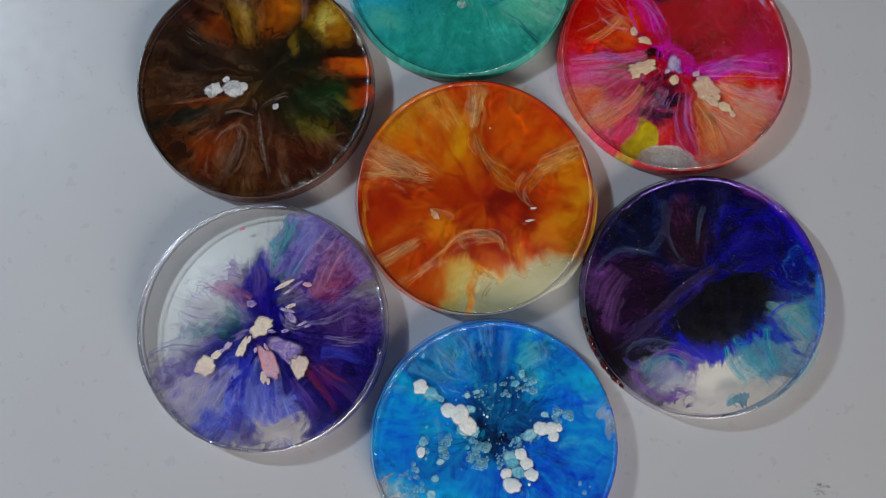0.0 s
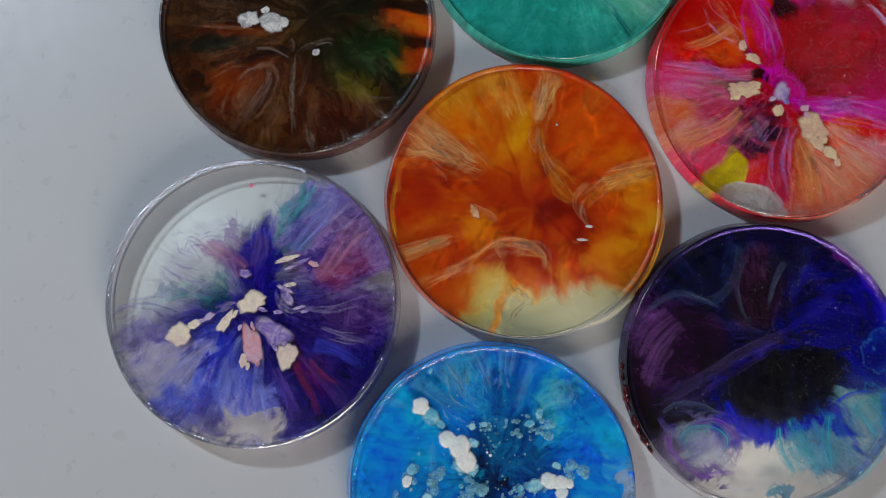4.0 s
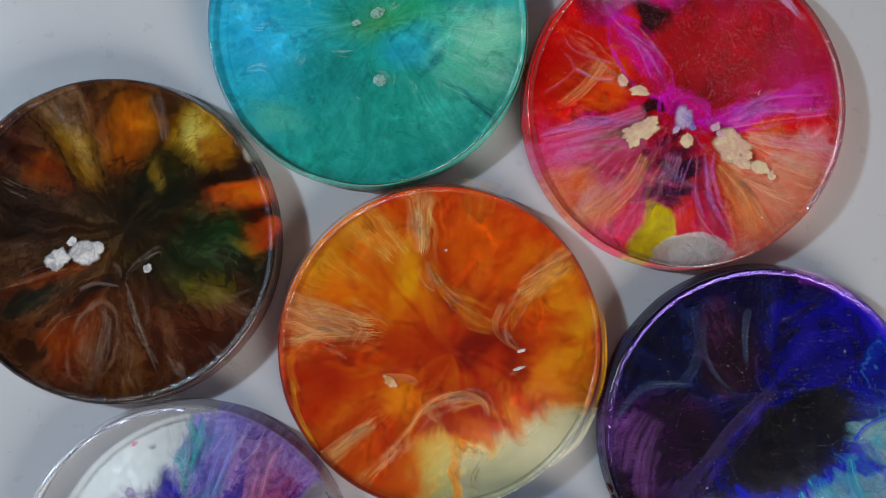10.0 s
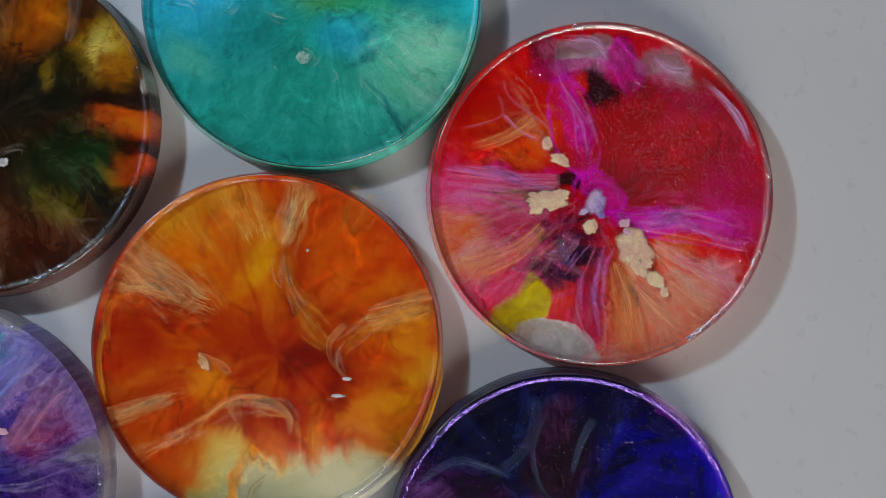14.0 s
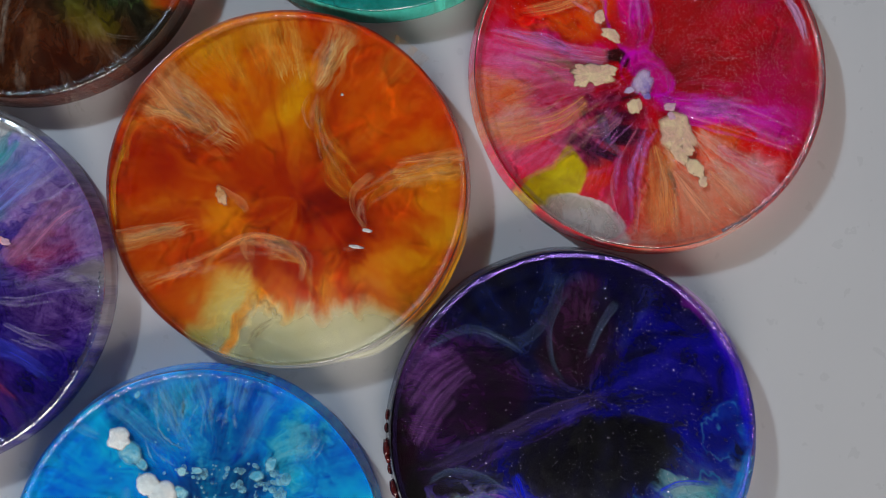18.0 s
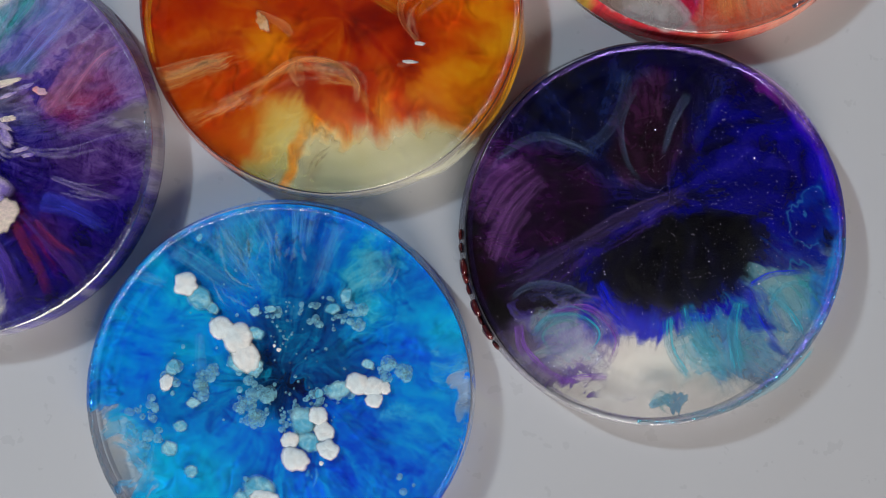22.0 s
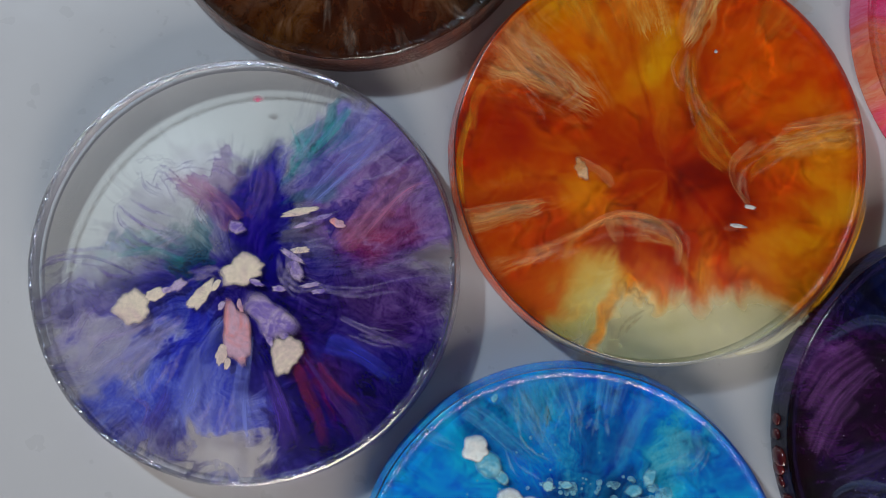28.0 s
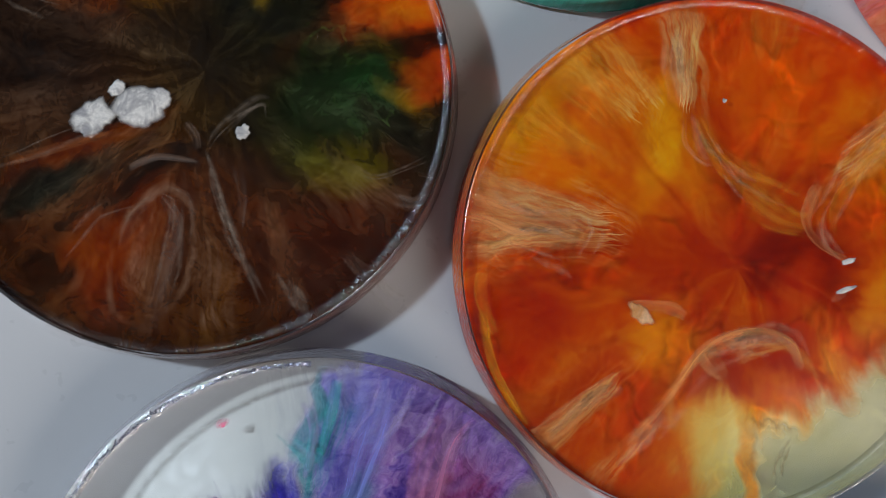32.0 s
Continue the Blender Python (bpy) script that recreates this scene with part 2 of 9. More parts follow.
class Ink:
    """Alcohol inks that have spread in clear resin: patches and radial streaks of colour, laid one over the other. Lengths in radii of the coaster."""

    def __init__(self, name, colour, density, hub, seed, grit=0.6, petal=0.3):
        self.m, self.nt = material(name)
        nt, self.hub, self.seed, self.grit, self.petal = self.nt, (*hub, 0.0), seed, grit, petal
        flat = vec(nt, "MULTIPLY", node(nt, "TexCoord").outputs[3], (1 / 0.0484, 1 / 0.0484, 0))
        self.p = flat
        shifted = vec(nt, "ADD", flat, (seed * 1.7, seed * 0.9, 0))
        self.shifted = shifted

        def drift(scale, detail, amount, distort=0.0):
            c = noise_tex(nt, shifted, scale, detail, 0.55, distort).outputs[1]
            return vec(nt, "MULTIPLY", vec(nt, "SUBTRACT", c, (0.5, 0.5, 0.5)), (amount, amount, 0))

        # radial coordinates about the hub, for feathered edges
        d = vec(nt, "SUBTRACT", flat, self.hub)
        xyz = node(nt, "SeparateXYZ", {0: vec(nt, "ADD", d, drift(2.2, 2, 0.35))})
        r = node(nt, "VectorMath", {0: d}, operation="LENGTH").outputs[1]
        ang = calc(nt, "ARCTAN2", xyz.outputs[1], xyz.outputs[0])
        around = node(nt, "CombineXYZ", {0: calc(nt, "COSINE", ang), 1: calc(nt, "SINE", ang), 2: calc(nt, "MULTIPLY_ADD", r, 0.25, seed)}).outputs[0]
        self.around = around
        self.fibres = noise_tex(nt, around, 9.0, 5, 0.65).outputs[0]
        self.coarse = noise_tex(nt, around, 3.5, 3, 0.6).outputs[0]
        push = calc(nt, "MULTIPLY_ADD", noise_tex(nt, around, 5.5, 3, 0.5).outputs[0], 0.9 * grit + 0.25, -0.45 * grit - 0.125)
        feather = scaled(nt, d, push)
        soft = vec(nt, "ADD", vec(nt, "ADD", flat, drift(2.4, 4, 0.32)), drift(8.0, 5, 0.12 * grit, 0.8))
        self.sets = {"soft": soft, "crisp": vec(nt, "ADD", flat, drift(6.0, 5, 0.07, 0.5)), "feather": vec(nt, "ADD", soft, feather),
                     "curl": vec(nt, "ADD", vec(nt, "ADD", flat, drift(3.2, 5, 0.55, 1.6)), drift(14, 3, 0.06))}
        self.colour, self.density, self.count = colour, density, 0

    def lay(self, mask, colour, opacity, density):
        f = calc(self.nt, "MULTIPLY", mask, opacity)
        self.colour = mixed(self.nt, f, self.colour, colour)
        n = node(self.nt, "Mix", {0: f, 2: self.density, 3: density}, data_type="FLOAT")
        n.label = "density"
        self.density = n.outputs[0]

    def blob(self, x, y, rx, ry, angle, colour, opacity=1.0, soft=0.4, edge="soft", density=1.0, outline=False):
        g = node(self.nt, "Group", group=BLOB)
        self.nt.links.new(self.sets[edge], g.inputs[0])
        g.inputs[1].default_value, g.inputs[2].default_value = (x, y, 0), radians(angle)
        g.inputs[3].default_value, g.inputs[4].default_value = (rx, ry, 1), soft
        self.lay(g.outputs[1 if outline else 0], colour, opacity, density)

    def ring(self, x, y, rx, ry, angle, colour, opacity, width, edge="soft", density=1.0):
        """The broken outline of such a patch."""
        self.blob(x, y, rx, ry, angle, colour, opacity, width, edge, density, True)

    def fan(self, angle, half, inner, outer, colour, opacity, count, sharp=0.12, density=1.0):
        g = node(self.nt, "Group", group=FAN)
        self.nt.links.new(self.p, g.inputs[0])
        self.count += 1
        for i, v in enumerate((self.hub, radians(angle), radians(half), inner, outer, count, sharp, self.seed + 3.1 * self.count)):
            g.inputs[i + 1].default_value = v
        self.lay(g.outputs[0], colour, opacity, density)

    def curtain(self, x, y, angle, length, near, far, colour, opacity, pleats=7, density=1.0):
        g = node(self.nt, "Group", group=CURTAIN)
        self.nt.links.new(self.sets["crisp"], g.inputs[0])
        self.count += 1
        for i, v in enumerate(((x, y, 0), radians(angle), length, near, far, pleats, self.seed + 2.3 * self.count)):
            g.inputs[i + 1].default_value = v
        self.lay(g.outputs[0], colour, opacity, density)

    def finish(self):
        """Fibrous and cloudy variation over all; returns the ink of the inside and that of the side wall."""
        nt = self.nt
        cloud = noise_tex(nt, self.sets["curl"], 4.5, 6, 0.6, 0.6).outputs[0]
        g = self.grit
        tone = calc(nt, "MULTIPLY", ramp(nt, self.fibres, 0.28, 0.72, 1 - 0.36 * g, 1 + 0.34 * g), ramp(nt, cloud, 0.28, 0.72, 1 - 0.5 * g, 1 + 0.45 * g))
        # thin pale and dark threads where currents met
        for pattern, scale, shade, strength in (("soft", 1.9, 1.9, 0.26), ("feather", 2.6, 0.35, 0.40), ("crisp", 3.4, 0.45, 0.22), ("feather", 5.0, 1.7, 0.25)):
            n = noise_tex(nt, self.sets[pattern], scale, 2, 0.5).outputs[0]
            line = ramp(nt, calc(nt, "ABSOLUTE", calc(nt, "SUBTRACT", n, 0.5)), 0.0, 0.035, 1.0, 0.0)
            patchy = ramp(nt, noise_tex(nt, self.shifted, 3.0, 2).outputs[0], 0.42, 0.62)
            f = calc(nt, "MULTIPLY", calc(nt, "MULTIPLY", line, patchy), strength)
            self.colour = mixed(nt, f, self.colour, scaled(nt, self.colour, shade))
        fine = noise_tex(nt, self.sets["curl"], 30, 4, 0.7).outputs[0]
        tone = calc(nt, "MULTIPLY", tone, ramp(nt, fine, 0.3, 0.7, 0.95 - 0.25 * g, 1.05 + 0.25 * g))
        hairs = noise_tex(nt, self.around, 26.0, 3, 0.6).outputs[0]
        tone = calc(nt, "MULTIPLY", tone, ramp(nt, hairs, 0.3, 0.7, 1 - 0.22 * g, 1 + 0.22 * g))
        # thick ink is deep and saturated, thin ink pale and bright; it gathers between petals round the hub
        vor = node(nt, "TexVoronoi", {0: vec(nt, "ADD", self.around, scaled(nt, self.sets["soft"], 0.22)), 2: 1.9}, feature="DISTANCE_TO_EDGE").outputs[0]
        seam = ramp(nt, vor, 0.0, 0.30, 1.0, 0.0)
        thick = calc(nt, "MULTIPLY_ADD", seam, 0.9 * self.petal, calc(nt, "MULTIPLY", calc(nt, "POWER", tone, -1.05), 1.12 - 0.25 * self.petal))
        col = node(nt, "Gamma", {0: self.colour, 1: calc(nt, "MAXIMUM", thick, 0.4)}).outputs[0]
        pale = mixed(nt, 0.45, (1, 1, 1), col)
        pigment = node(nt, "MixShader", {0: 0.30, 1: node(nt, "BsdfDiffuse", {0: col}).outputs[0], 2: node(nt, "BsdfTransparent", {0: mixed(nt, 0.85, (1, 1, 1), col)}).outputs[0]}).outputs[0]
        thin = calc(nt, "MULTIPLY", self.density, ramp(nt, cloud, 0.2, 0.6, 0.86, 1.0))
        clear = node(nt, "BsdfTransparent", {0: mixed(nt, self.density, (1, 1, 1), pale)}).outputs[0]
        inner = node(nt, "MixShader", {0: thin, 1: clear, 2: pigment}).outputs[0]
        out_shader(nt, inner)
        # the side wall: the same ink, duller where the resin is clear
        wall = self.m.copy()
        wall.name = self.m.name + "_wall"
        wt = wall.node_tree
        final = [n for n in wt.nodes if n.type == "OUTPUT_MATERIAL"][0]
        inside = final.inputs[0].links[0].from_socket
        frost = node(wt, "MixShader", {0: 0.62, 1: node(wt, "BsdfTransparent", {0: (0.62, 0.62, 0.68)}).outputs[0], 2: node(wt, "BsdfDiffuse", {0: (0.42, 0.42, 0.46)}).outputs[0]}).outputs[0]
        body = node(wt, "MixShader", {0: calc(wt, "MULTIPLY_ADD", density_of(wt), -0.84, 0.92), 1: inside, 2: frost}).outputs[0]
        co = node(wt, "TexCoord").outputs[3]
        rough = node(wt, "Bump", {0: 0.5, 1: 0.0006, 3: noise_tex(wt, co, 900, 2).outputs[0]}).outputs[0]
        fr = sheen(wt, rough)
        gloss = node(wt, "BsdfGlossy", {0: (1, 1, 1), 1: 0.08, 4: rough}).outputs[0]
        wt.links.new(node(wt, "MixShader", {0: fr, 1: body, 2: gloss}).outputs[0], final.inputs[0])
        return self.m, wall


def clear_resin(name, relief, scale, base=0.04, rough=0.05, tint=(1, 1, 1)):
    m, nt = material(name)
    co = node(nt, "TexCoord").outputs[3]
    bump = node(nt, "Bump", {0: relief, 1: 0.0008, 3: noise_tex(nt, co, scale, 3).outputs[0]}).outputs[0]
    fr = sheen(nt, bump, base)
    gloss = node(nt, "BsdfGlossy", {0: tint, 1: rough, 4: bump}).outputs[0]
    out_shader(nt, node(nt, "MixShader", {0: fr, 1: node(nt, "BsdfTransparent").outputs[0], 2: gloss}).outputs[0])
    return m


def veil(name, colour, opacity, soft=True):
    """Thin pigment that lets what lies under it through."""
    m, nt = material(name)
    co = node(nt, "TexCoord").outputs[3]
    n = noise_tex(nt, co, 700, 4, 0.6).outputs[0]
    dif = node(nt, "BsdfDiffuse", {0: mixed(nt, n, tuple(c * 0.75 for c in colour), tuple(min(1, c * 1.15) for c in colour))}).outputs[0]
    cover = ramp(nt, n, 0.3, 0.7, opacity * 0.35, opacity)
    if soft:
        core = node(nt, "Attribute")
        core.attribute_name = "core"
        cover = calc(nt, "MULTIPLY", cover, core.outputs[2])
    out_shader(nt, node(nt, "MixShader", {0: cover, 1: node(nt, "BsdfTransparent").outputs[0], 2: dif}).outputs[0])
    return m


# white of the added disc that stands in for light gathered under clear resin
bright_table_white = plain("bright_table_white", (0.80, 0.79, 0.735), 0.5, (0.76, 0.75, 0.70), 60, 0.1)
resin_top = clear_resin("resin_top", 0.06, 60)
resin_lip = clear_resin("resin_lip", 0.25, 700, 0.04, 0.15)
resin_bevel = clear_resin("resin_bevel", 0.5, 1200, 0.05, 0.14)
rough_bevel = clear_resin("rough_resin_bevel", 0.34, 2600, 0.24, 0.12)
# violet tint puts the coloured glow of the navy rim into its gloss
violet_bevel = clear_resin("violet_resin_bevel", 0.34, 2600, 0.22, 0.12, (0.40, 0.26, 1.0))
rough_lip = clear_resin("rough_resin_lip", 0.30, 2200, 0.22, 0.12)


def inner_wall_material(colour):
    """A tinted mirror-like face added inside the rim, to imitate glints reflected within the resin."""
    m, nt = material("resin_inner_wall")
    co = node(nt, "TexCoord").outputs[3]
    grain = noise_tex(nt, co, 1100, 3, 0.6).outputs[0]
    bump = node(nt, "Bump", {0: 1.0, 1: 0.0008, 3: grain}).outputs[0]
    gloss = node(nt, "BsdfGlossy", {0: colour, 1: 0.16, 4: bump}).outputs[0]
    amount = calc(nt, "MULTIPLY", ramp(nt, grain, 0.44, 0.66, 0.02, 0.75), ramp(nt, noise_tex(nt, co, 70, 2).outputs[0], 0.35, 0.6, 0.4, 1.0))
    out_shader(nt, node(nt, "MixShader", {0: amount, 1: node(nt, "BsdfTransparent").outputs[0], 2: gloss}).outputs[0])
    return m


GLINT = {"pink": (1.0, 0.82, 0.95), "navy": (0.55, 0.55, 1.0)}
mint = veil("mint_pigment", (0.55, 0.80, 0.72), 0.3)
mint_chip = veil("mint_chip_pigment", (0.55, 0.80, 0.72), 0.5, False)
seafoam = veil("seafoam_pigment", (0.28, 0.68, 0.82), 0.6, False)
foam = veil("foam_pigment", (0.50, 0.80, 0.86), 0.22)
smoke = veil("smoke_pigment", (0.42, 0.33, 0.26), 0.20)
rosy = veil("rosy_pigment", (0.86, 0.50, 0.30), 0.22)
umber = veil("umber_pigment", (0.30, 0.22, 0.10), 0.6)
lilac_veil = veil("lilac_veil", (0.50, 0.42, 0.72), 0.35)
violet = veil("violet_pigment", (0.20, 0.12, 0.50), 0.5)
tealink = veil("teal_pigment", (0.05, 0.42, 0.46), 0.55)
rosered = veil("rose_red_pigment", (0.80, 0.10, 0.25), 0.9)
royal = veil("royal_pigment", (0.08, 0.07, 0.80), 0.6)
orchid = veil("orchid_pigment", (0.80, 0.22, 0.70), 0.5)
deepteal = veil("deep_teal_pigment", (0.01, 0.16, 0.18), 0.6)
aqua = veil("aqua_pigment", (0.10, 0.60, 0.90), 0.6)
glitter_rose = plain("glitter_rose", (1.0, 0.62, 0.80), 0.3, None, 40, 0, 1.0)
# rim tints: metal flakes that imitate white and coloured glints
rim_ice = plain("rim_ice", (0.80, 0.84, 1.0), 0.22, None, 40, 0, 1.0)
rim_silver = plain("rim_silver", (0.95, 0.86, 0.98), 0.22, None, 40, 0, 1.0)
rim_violet = plain("rim_violet", (0.52, 0.30, 1.0), 0.25, None, 40, 0, 1.0)
rim_cyan = plain("rim_cyan", (0.25, 0.75, 1.0), 0.25, None, 40, 0, 1.0)
glitter_silver = plain("glitter_silver", (0.85, 0.80, 0.95), 0.3, None, 40, 0, 1.0)


def table_material():
    m, nt = material("white_laminate")
    co = node(nt, "TexCoord").outputs[3]
    big = noise_tex(nt, co, 6, 4).outputs[0]
    fine = noise_tex(nt, co, 160, 4).outputs[0]
    col = mixed(nt, ramp(nt, big, 0.3, 0.7), (0.52, 0.53, 0.55), (0.49, 0.50, 0.522))
    specks = ramp(nt, noise_tex(nt, co, 420, 2).outputs[0], 0.76, 0.82)
    col = mixed(nt, calc(nt, "MULTIPLY", specks, 0.1), col, (0.25, 0.24, 0.22))
    bsdf = node(nt, "BsdfPrincipled")
    nt.links.new(col, bsdf.inputs["Base Color"])
    nt.links.new(ramp(nt, fine, 0.3, 0.7, 0.27, 0.36), bsdf.inputs["Roughness"])
    nt.links.new(node(nt, "Bump", {0: 0.05, 1: 0.001, 3: noise_tex(nt, co, 45, 3).outputs[0]}).outputs[0], bsdf.inputs["Normal"])
    out_shader(nt, bsdf.outputs[0])
    return m


laminate = table_material()
wall_paint = plain("wall_paint", (0.17, 0.18, 0.20), 0.85, (0.15, 0.16, 0.18), 3, 0.2, bump_scale=120)
ceiling_paint = plain("ceiling_paint", (0.10, 0.10, 0.11), 0.9, (0.09, 0.09, 0.10), 3, 0.2, bump_scale=120)
floor_wood = plain("floor_wood", (0.30, 0.20, 0.12), 0.5, (0.22, 0.14, 0.08), 8, 0.2)
white_metal = plain("white_metal", (0.8, 0.8, 0.8), 0.35, None, 20, 0)


# ---- shapes ----
def part(name, bm, mat, parent=None, label="", smooth=True):
    me = bpy.data.meshes.new(name)
    bm.to_mesh(me)
    bm.free()
    me.materials.append(mat)
    if smooth:
        for f in me.polygons: f.use_smooth = True
    ob = new(name, me)
    ob.parent = parent
    if label: tagged(ob, label)
    return ob


def box(x0, y0, z0, x1, y1, z1, bevel=0.0):
    bm = bmesh.new()
    bmesh.ops.create_cube(bm, size=1, matrix=Matrix.Translation(((x0 + x1) / 2, (y0 + y1) / 2, (z0 + z1) / 2)) @ Matrix.Diagonal((x1 - x0, y1 - y0, z1 - z0, 1)))
    if bevel:
        bmesh.ops.bevel(bm, geom=bm.edges[:], offset=bevel, segments=2, affect="EDGES")
    return bm


def lathe(profile, seg=128, wobble=None):
    bm = bmesh.new()
    rings = []
    for k, (r, z) in enumerate(profile):
        if r < 1e-6:
            rings.append([bm.verts.new((0, 0, z))] * seg)
            continue
        ring = []
        for i in range(seg):
            a = 2 * math.pi * i / seg
            q = r * (1 + (wobble(a, z) if wobble else 0))
            ring.append(bm.verts.new((q * math.cos(a), q * math.sin(a), z)))
        rings.append(ring)
    for a, b in zip(rings, rings[1:]):
        for i in range(seg):
            j = (i + 1) % seg
            vs = []
            for v in (a[i], a[j], b[j], b[i]):
                if v not in vs: vs.append(v)
            bm.faces.new(vs)
    return bm


# ---- the room and the table ----
S = "structure"
tagged(part("floor", box(-2.1, -2.1, FLOOR - 0.1, 2.1, 2.1, FLOOR), floor_wood, smooth=False), "dark brown wooden room floor", "floor", kind=S)
tagged(part("ceiling", box(-2.1, -2.1, CEIL, 2.1, 2.1, CEIL + 0.1), ceiling_paint, smooth=False), "plain dark grey painted room ceiling", "ceiling", kind=S)
tagged(part("wall_north", box(-2.1, 2.0, FLOOR, 2.1, 2.1, CEIL), wall_paint, smooth=False), "plain grey painted room wall", "wall", kind=S)
tagged(part("wall_east", box(2.0, -2.0, FLOOR, 2.1, 2.0, CEIL), wall_paint, smooth=False), "plain grey painted room wall", "wall", kind=S)
tagged(part("wall_west", box(-2.1, -2.0, FLOOR, -2.0, 2.0, CEIL), wall_paint, smooth=False), "plain grey painted room wall", "wall", kind=S)
# the unseen south wall stands round an opening made for the added fill light
wall_s = part("wall_south", box(-2.1, -2.1, FLOOR, 2.1, -2.0, 0.12), wall_paint, smooth=False)
tagged(wall_s, "grey painted wall with an added opening for the fill light", "wall", kind=S)
part("wall_panel", box(-2.1, -2.1, 1.38, 2.1, -2.0, CEIL), wall_paint, wall_s, smooth=False)
part("wall_panel", box(-2.1, -2.1, 0.12, 0.28, -2.0, 1.38), wall_paint, wall_s, smooth=False)
part("wall_panel", box(1.62, -2.1, 0.12, 2.1, -2.0, 1.38), wall_paint, wall_s, smooth=False)

table = tagged(new("table"), "glossy white laminate table top with grey smudges", "table")
table_top = part("table_top", box(-0.65, -0.5, TABLE, 0.75, 0.55, 0.0, 0.004), laminate, table, smooth=False)
for x in (-0.58, 0.68):
    for y in (-0.43, 0.48):
        part("leg", box(x - 0.025, y - 0.025, FLOOR, x + 0.025, y + 0.025, TABLE, 0.003), white_metal, table, smooth=False)


# ---- the coasters ----
H = 0.0072
FLARE = 0.0012         # the foot is wider than the top
INK_Z = 0.0042


def coaster(colour, x, y, r, inks, label):
    """A round resin coaster: inked layer inside, flared side wall, glossy lip and clear top."""
    ob = tagged(new("resin_coaster"), label, "coaster", "resin coasters on the table")
    ob.location = (x, y, 0.0004)
    seed = sum(map(ord, colour))

    def wobble(a, z):
        return 0.004 * noise.noise((3 * math.cos(a), 3 * math.sin(a), seed)) + 0.0012 * noise.noise((20 * math.cos(a), 20 * math.sin(a), seed + z * 300))

    inner, wall = inks
    sparkling = colour in ("pink", "navy")
    part("ink_layer", lathe([(r * 0.992, H - 0.0014), (r * 0.990, INK_Z + 0.0008), (r * 0.980, INK_Z + 0.0002), (r * 0.96, INK_Z), (r * 0.6, INK_Z), (0, INK_Z)], 128, wobble), inner, ob)
    # added disc: paler than the table, imitates its brightening through the resin
    part("bright_table_disc", lathe([(r * 0.985, 0.0002), (r * 0.98, 0.0008), (0, 0.0008)], 96, wobble), bright_table_white, ob, "added white disc for the table brightened through clear resin")
    part("side_wall", lathe([(r + FLARE - 0.0005, 0), (r + FLARE, 0.0006), (r + FLARE * 0.9, 0.0014), (r + FLARE * 0.25, H - 0.0018), (r, H - 0.0007)], 160, wobble), wall, ob)
    crown = [(r, H - 0.0007), (r - 0.0002, H - 0.0003), (r - 0.0005, H - 0.00012), (r - 0.0010, H - 0.00003), (r - 0.0014, H)] if colour == "purple" else [(r, H - 0.0007), (r - 0.0002, H - 0.0003), (r - 0.0006, H), (r - 0.0009, H - 0.00002)]
    part("lip", lathe(crown, 160, wobble), rough_lip if colour == "purple" else resin_lip, ob, "glossy rounded clear resin lip")
    part("inner_bevel", lathe([crown[-1], (r - 0.0016, H - 0.0002), (r - 0.0018, H - 0.0004), (r - 0.0020, H - 0.0005)], 160, wobble), {"pink": rough_bevel, "navy": violet_bevel}.get(colour, resin_bevel), ob, "sparkling bevel inside the rim")
    part("clear_top", lathe([(r - 0.0020, H - 0.0005), (r * 0.8, H - 0.0006), (r * 0.4, H - 0.0005), (0, H - 0.0005)], 128, wobble), resin_top, ob, "clear glossy resin surface")
    if sparkling:
        part("inner_wall", lathe([(r - 0.0017, H - 0.0030), (r - 0.0015, H - 0.0020), (r - 0.0012, H - 0.0008)], 160, wobble), inner_wall_material(GLINT[colour]), ob, "glinting inner face of the rim")
    return ob


def pigment(name, colour, second, scale, edge=0.25):
    """Dense pigment whose rim thins out in the resin."""
    m, nt = material(name)
    co = node(nt, "TexCoord").outputs[3]
    n = noise_tex(nt, co, scale * 0.6, 5, 0.6, 1.4).outputs[0]
    fine = noise_tex(nt, co, scale * 5, 3).outputs[0]
    col = mixed(nt, ramp(nt, n, 0.36, 0.66), colour, second)
    col = scaled(nt, col, ramp(nt, fine, 0.3, 0.7, 0.88, 1.06))
    core = node(nt, "Attribute")
    core.attribute_name = "core"
    cover = ramp(nt, calc(nt, "MULTIPLY_ADD", n, 0.3, core.outputs[2]), 0.16, 0.16 + edge + 0.3)
    out_shader(nt, node(nt, "MixShader", {0: cover, 1: node(nt, "BsdfTransparent").outputs[0], 2: node(nt, "BsdfDiffuse", {0: col}).outputs[0]}).outputs[0])
    return m


chalk = pigment("chalk_pigment", (0.74, 0.72, 0.69), (0.36, 0.35, 0.36), 420)
snow = pigment("snow_pigment", (0.95, 0.93, 0.88), (0.82, 0.90, 0.90), 160, 0.2)
cream = pigment("cream_pigment", (0.90, 0.78, 0.62), (0.76, 0.60, 0.54), 240)
custard = pigment("custard_pigment", (0.84, 0.66, 0.40), (0.74, 0.46, 0.34), 240)
blush = pigment("blush_pigment", (0.80, 0.34, 0.36), (0.66, 0.42, 0.54), 240)
lilac = pigment("lilac_pigment", (0.58, 0.46, 0.66), (0.22, 0.15, 0.50), 300, 0.5)
peach = pigment("peach_pigment", (0.74, 0.46, 0.26), (0.60, 0.25, 0.06), 300, 0.4)
seafoam_chip = pigment("seafoam_chip_pigment", (0.40, 0.74, 0.82), (0.10, 0.45, 0.66), 300, 0.5)


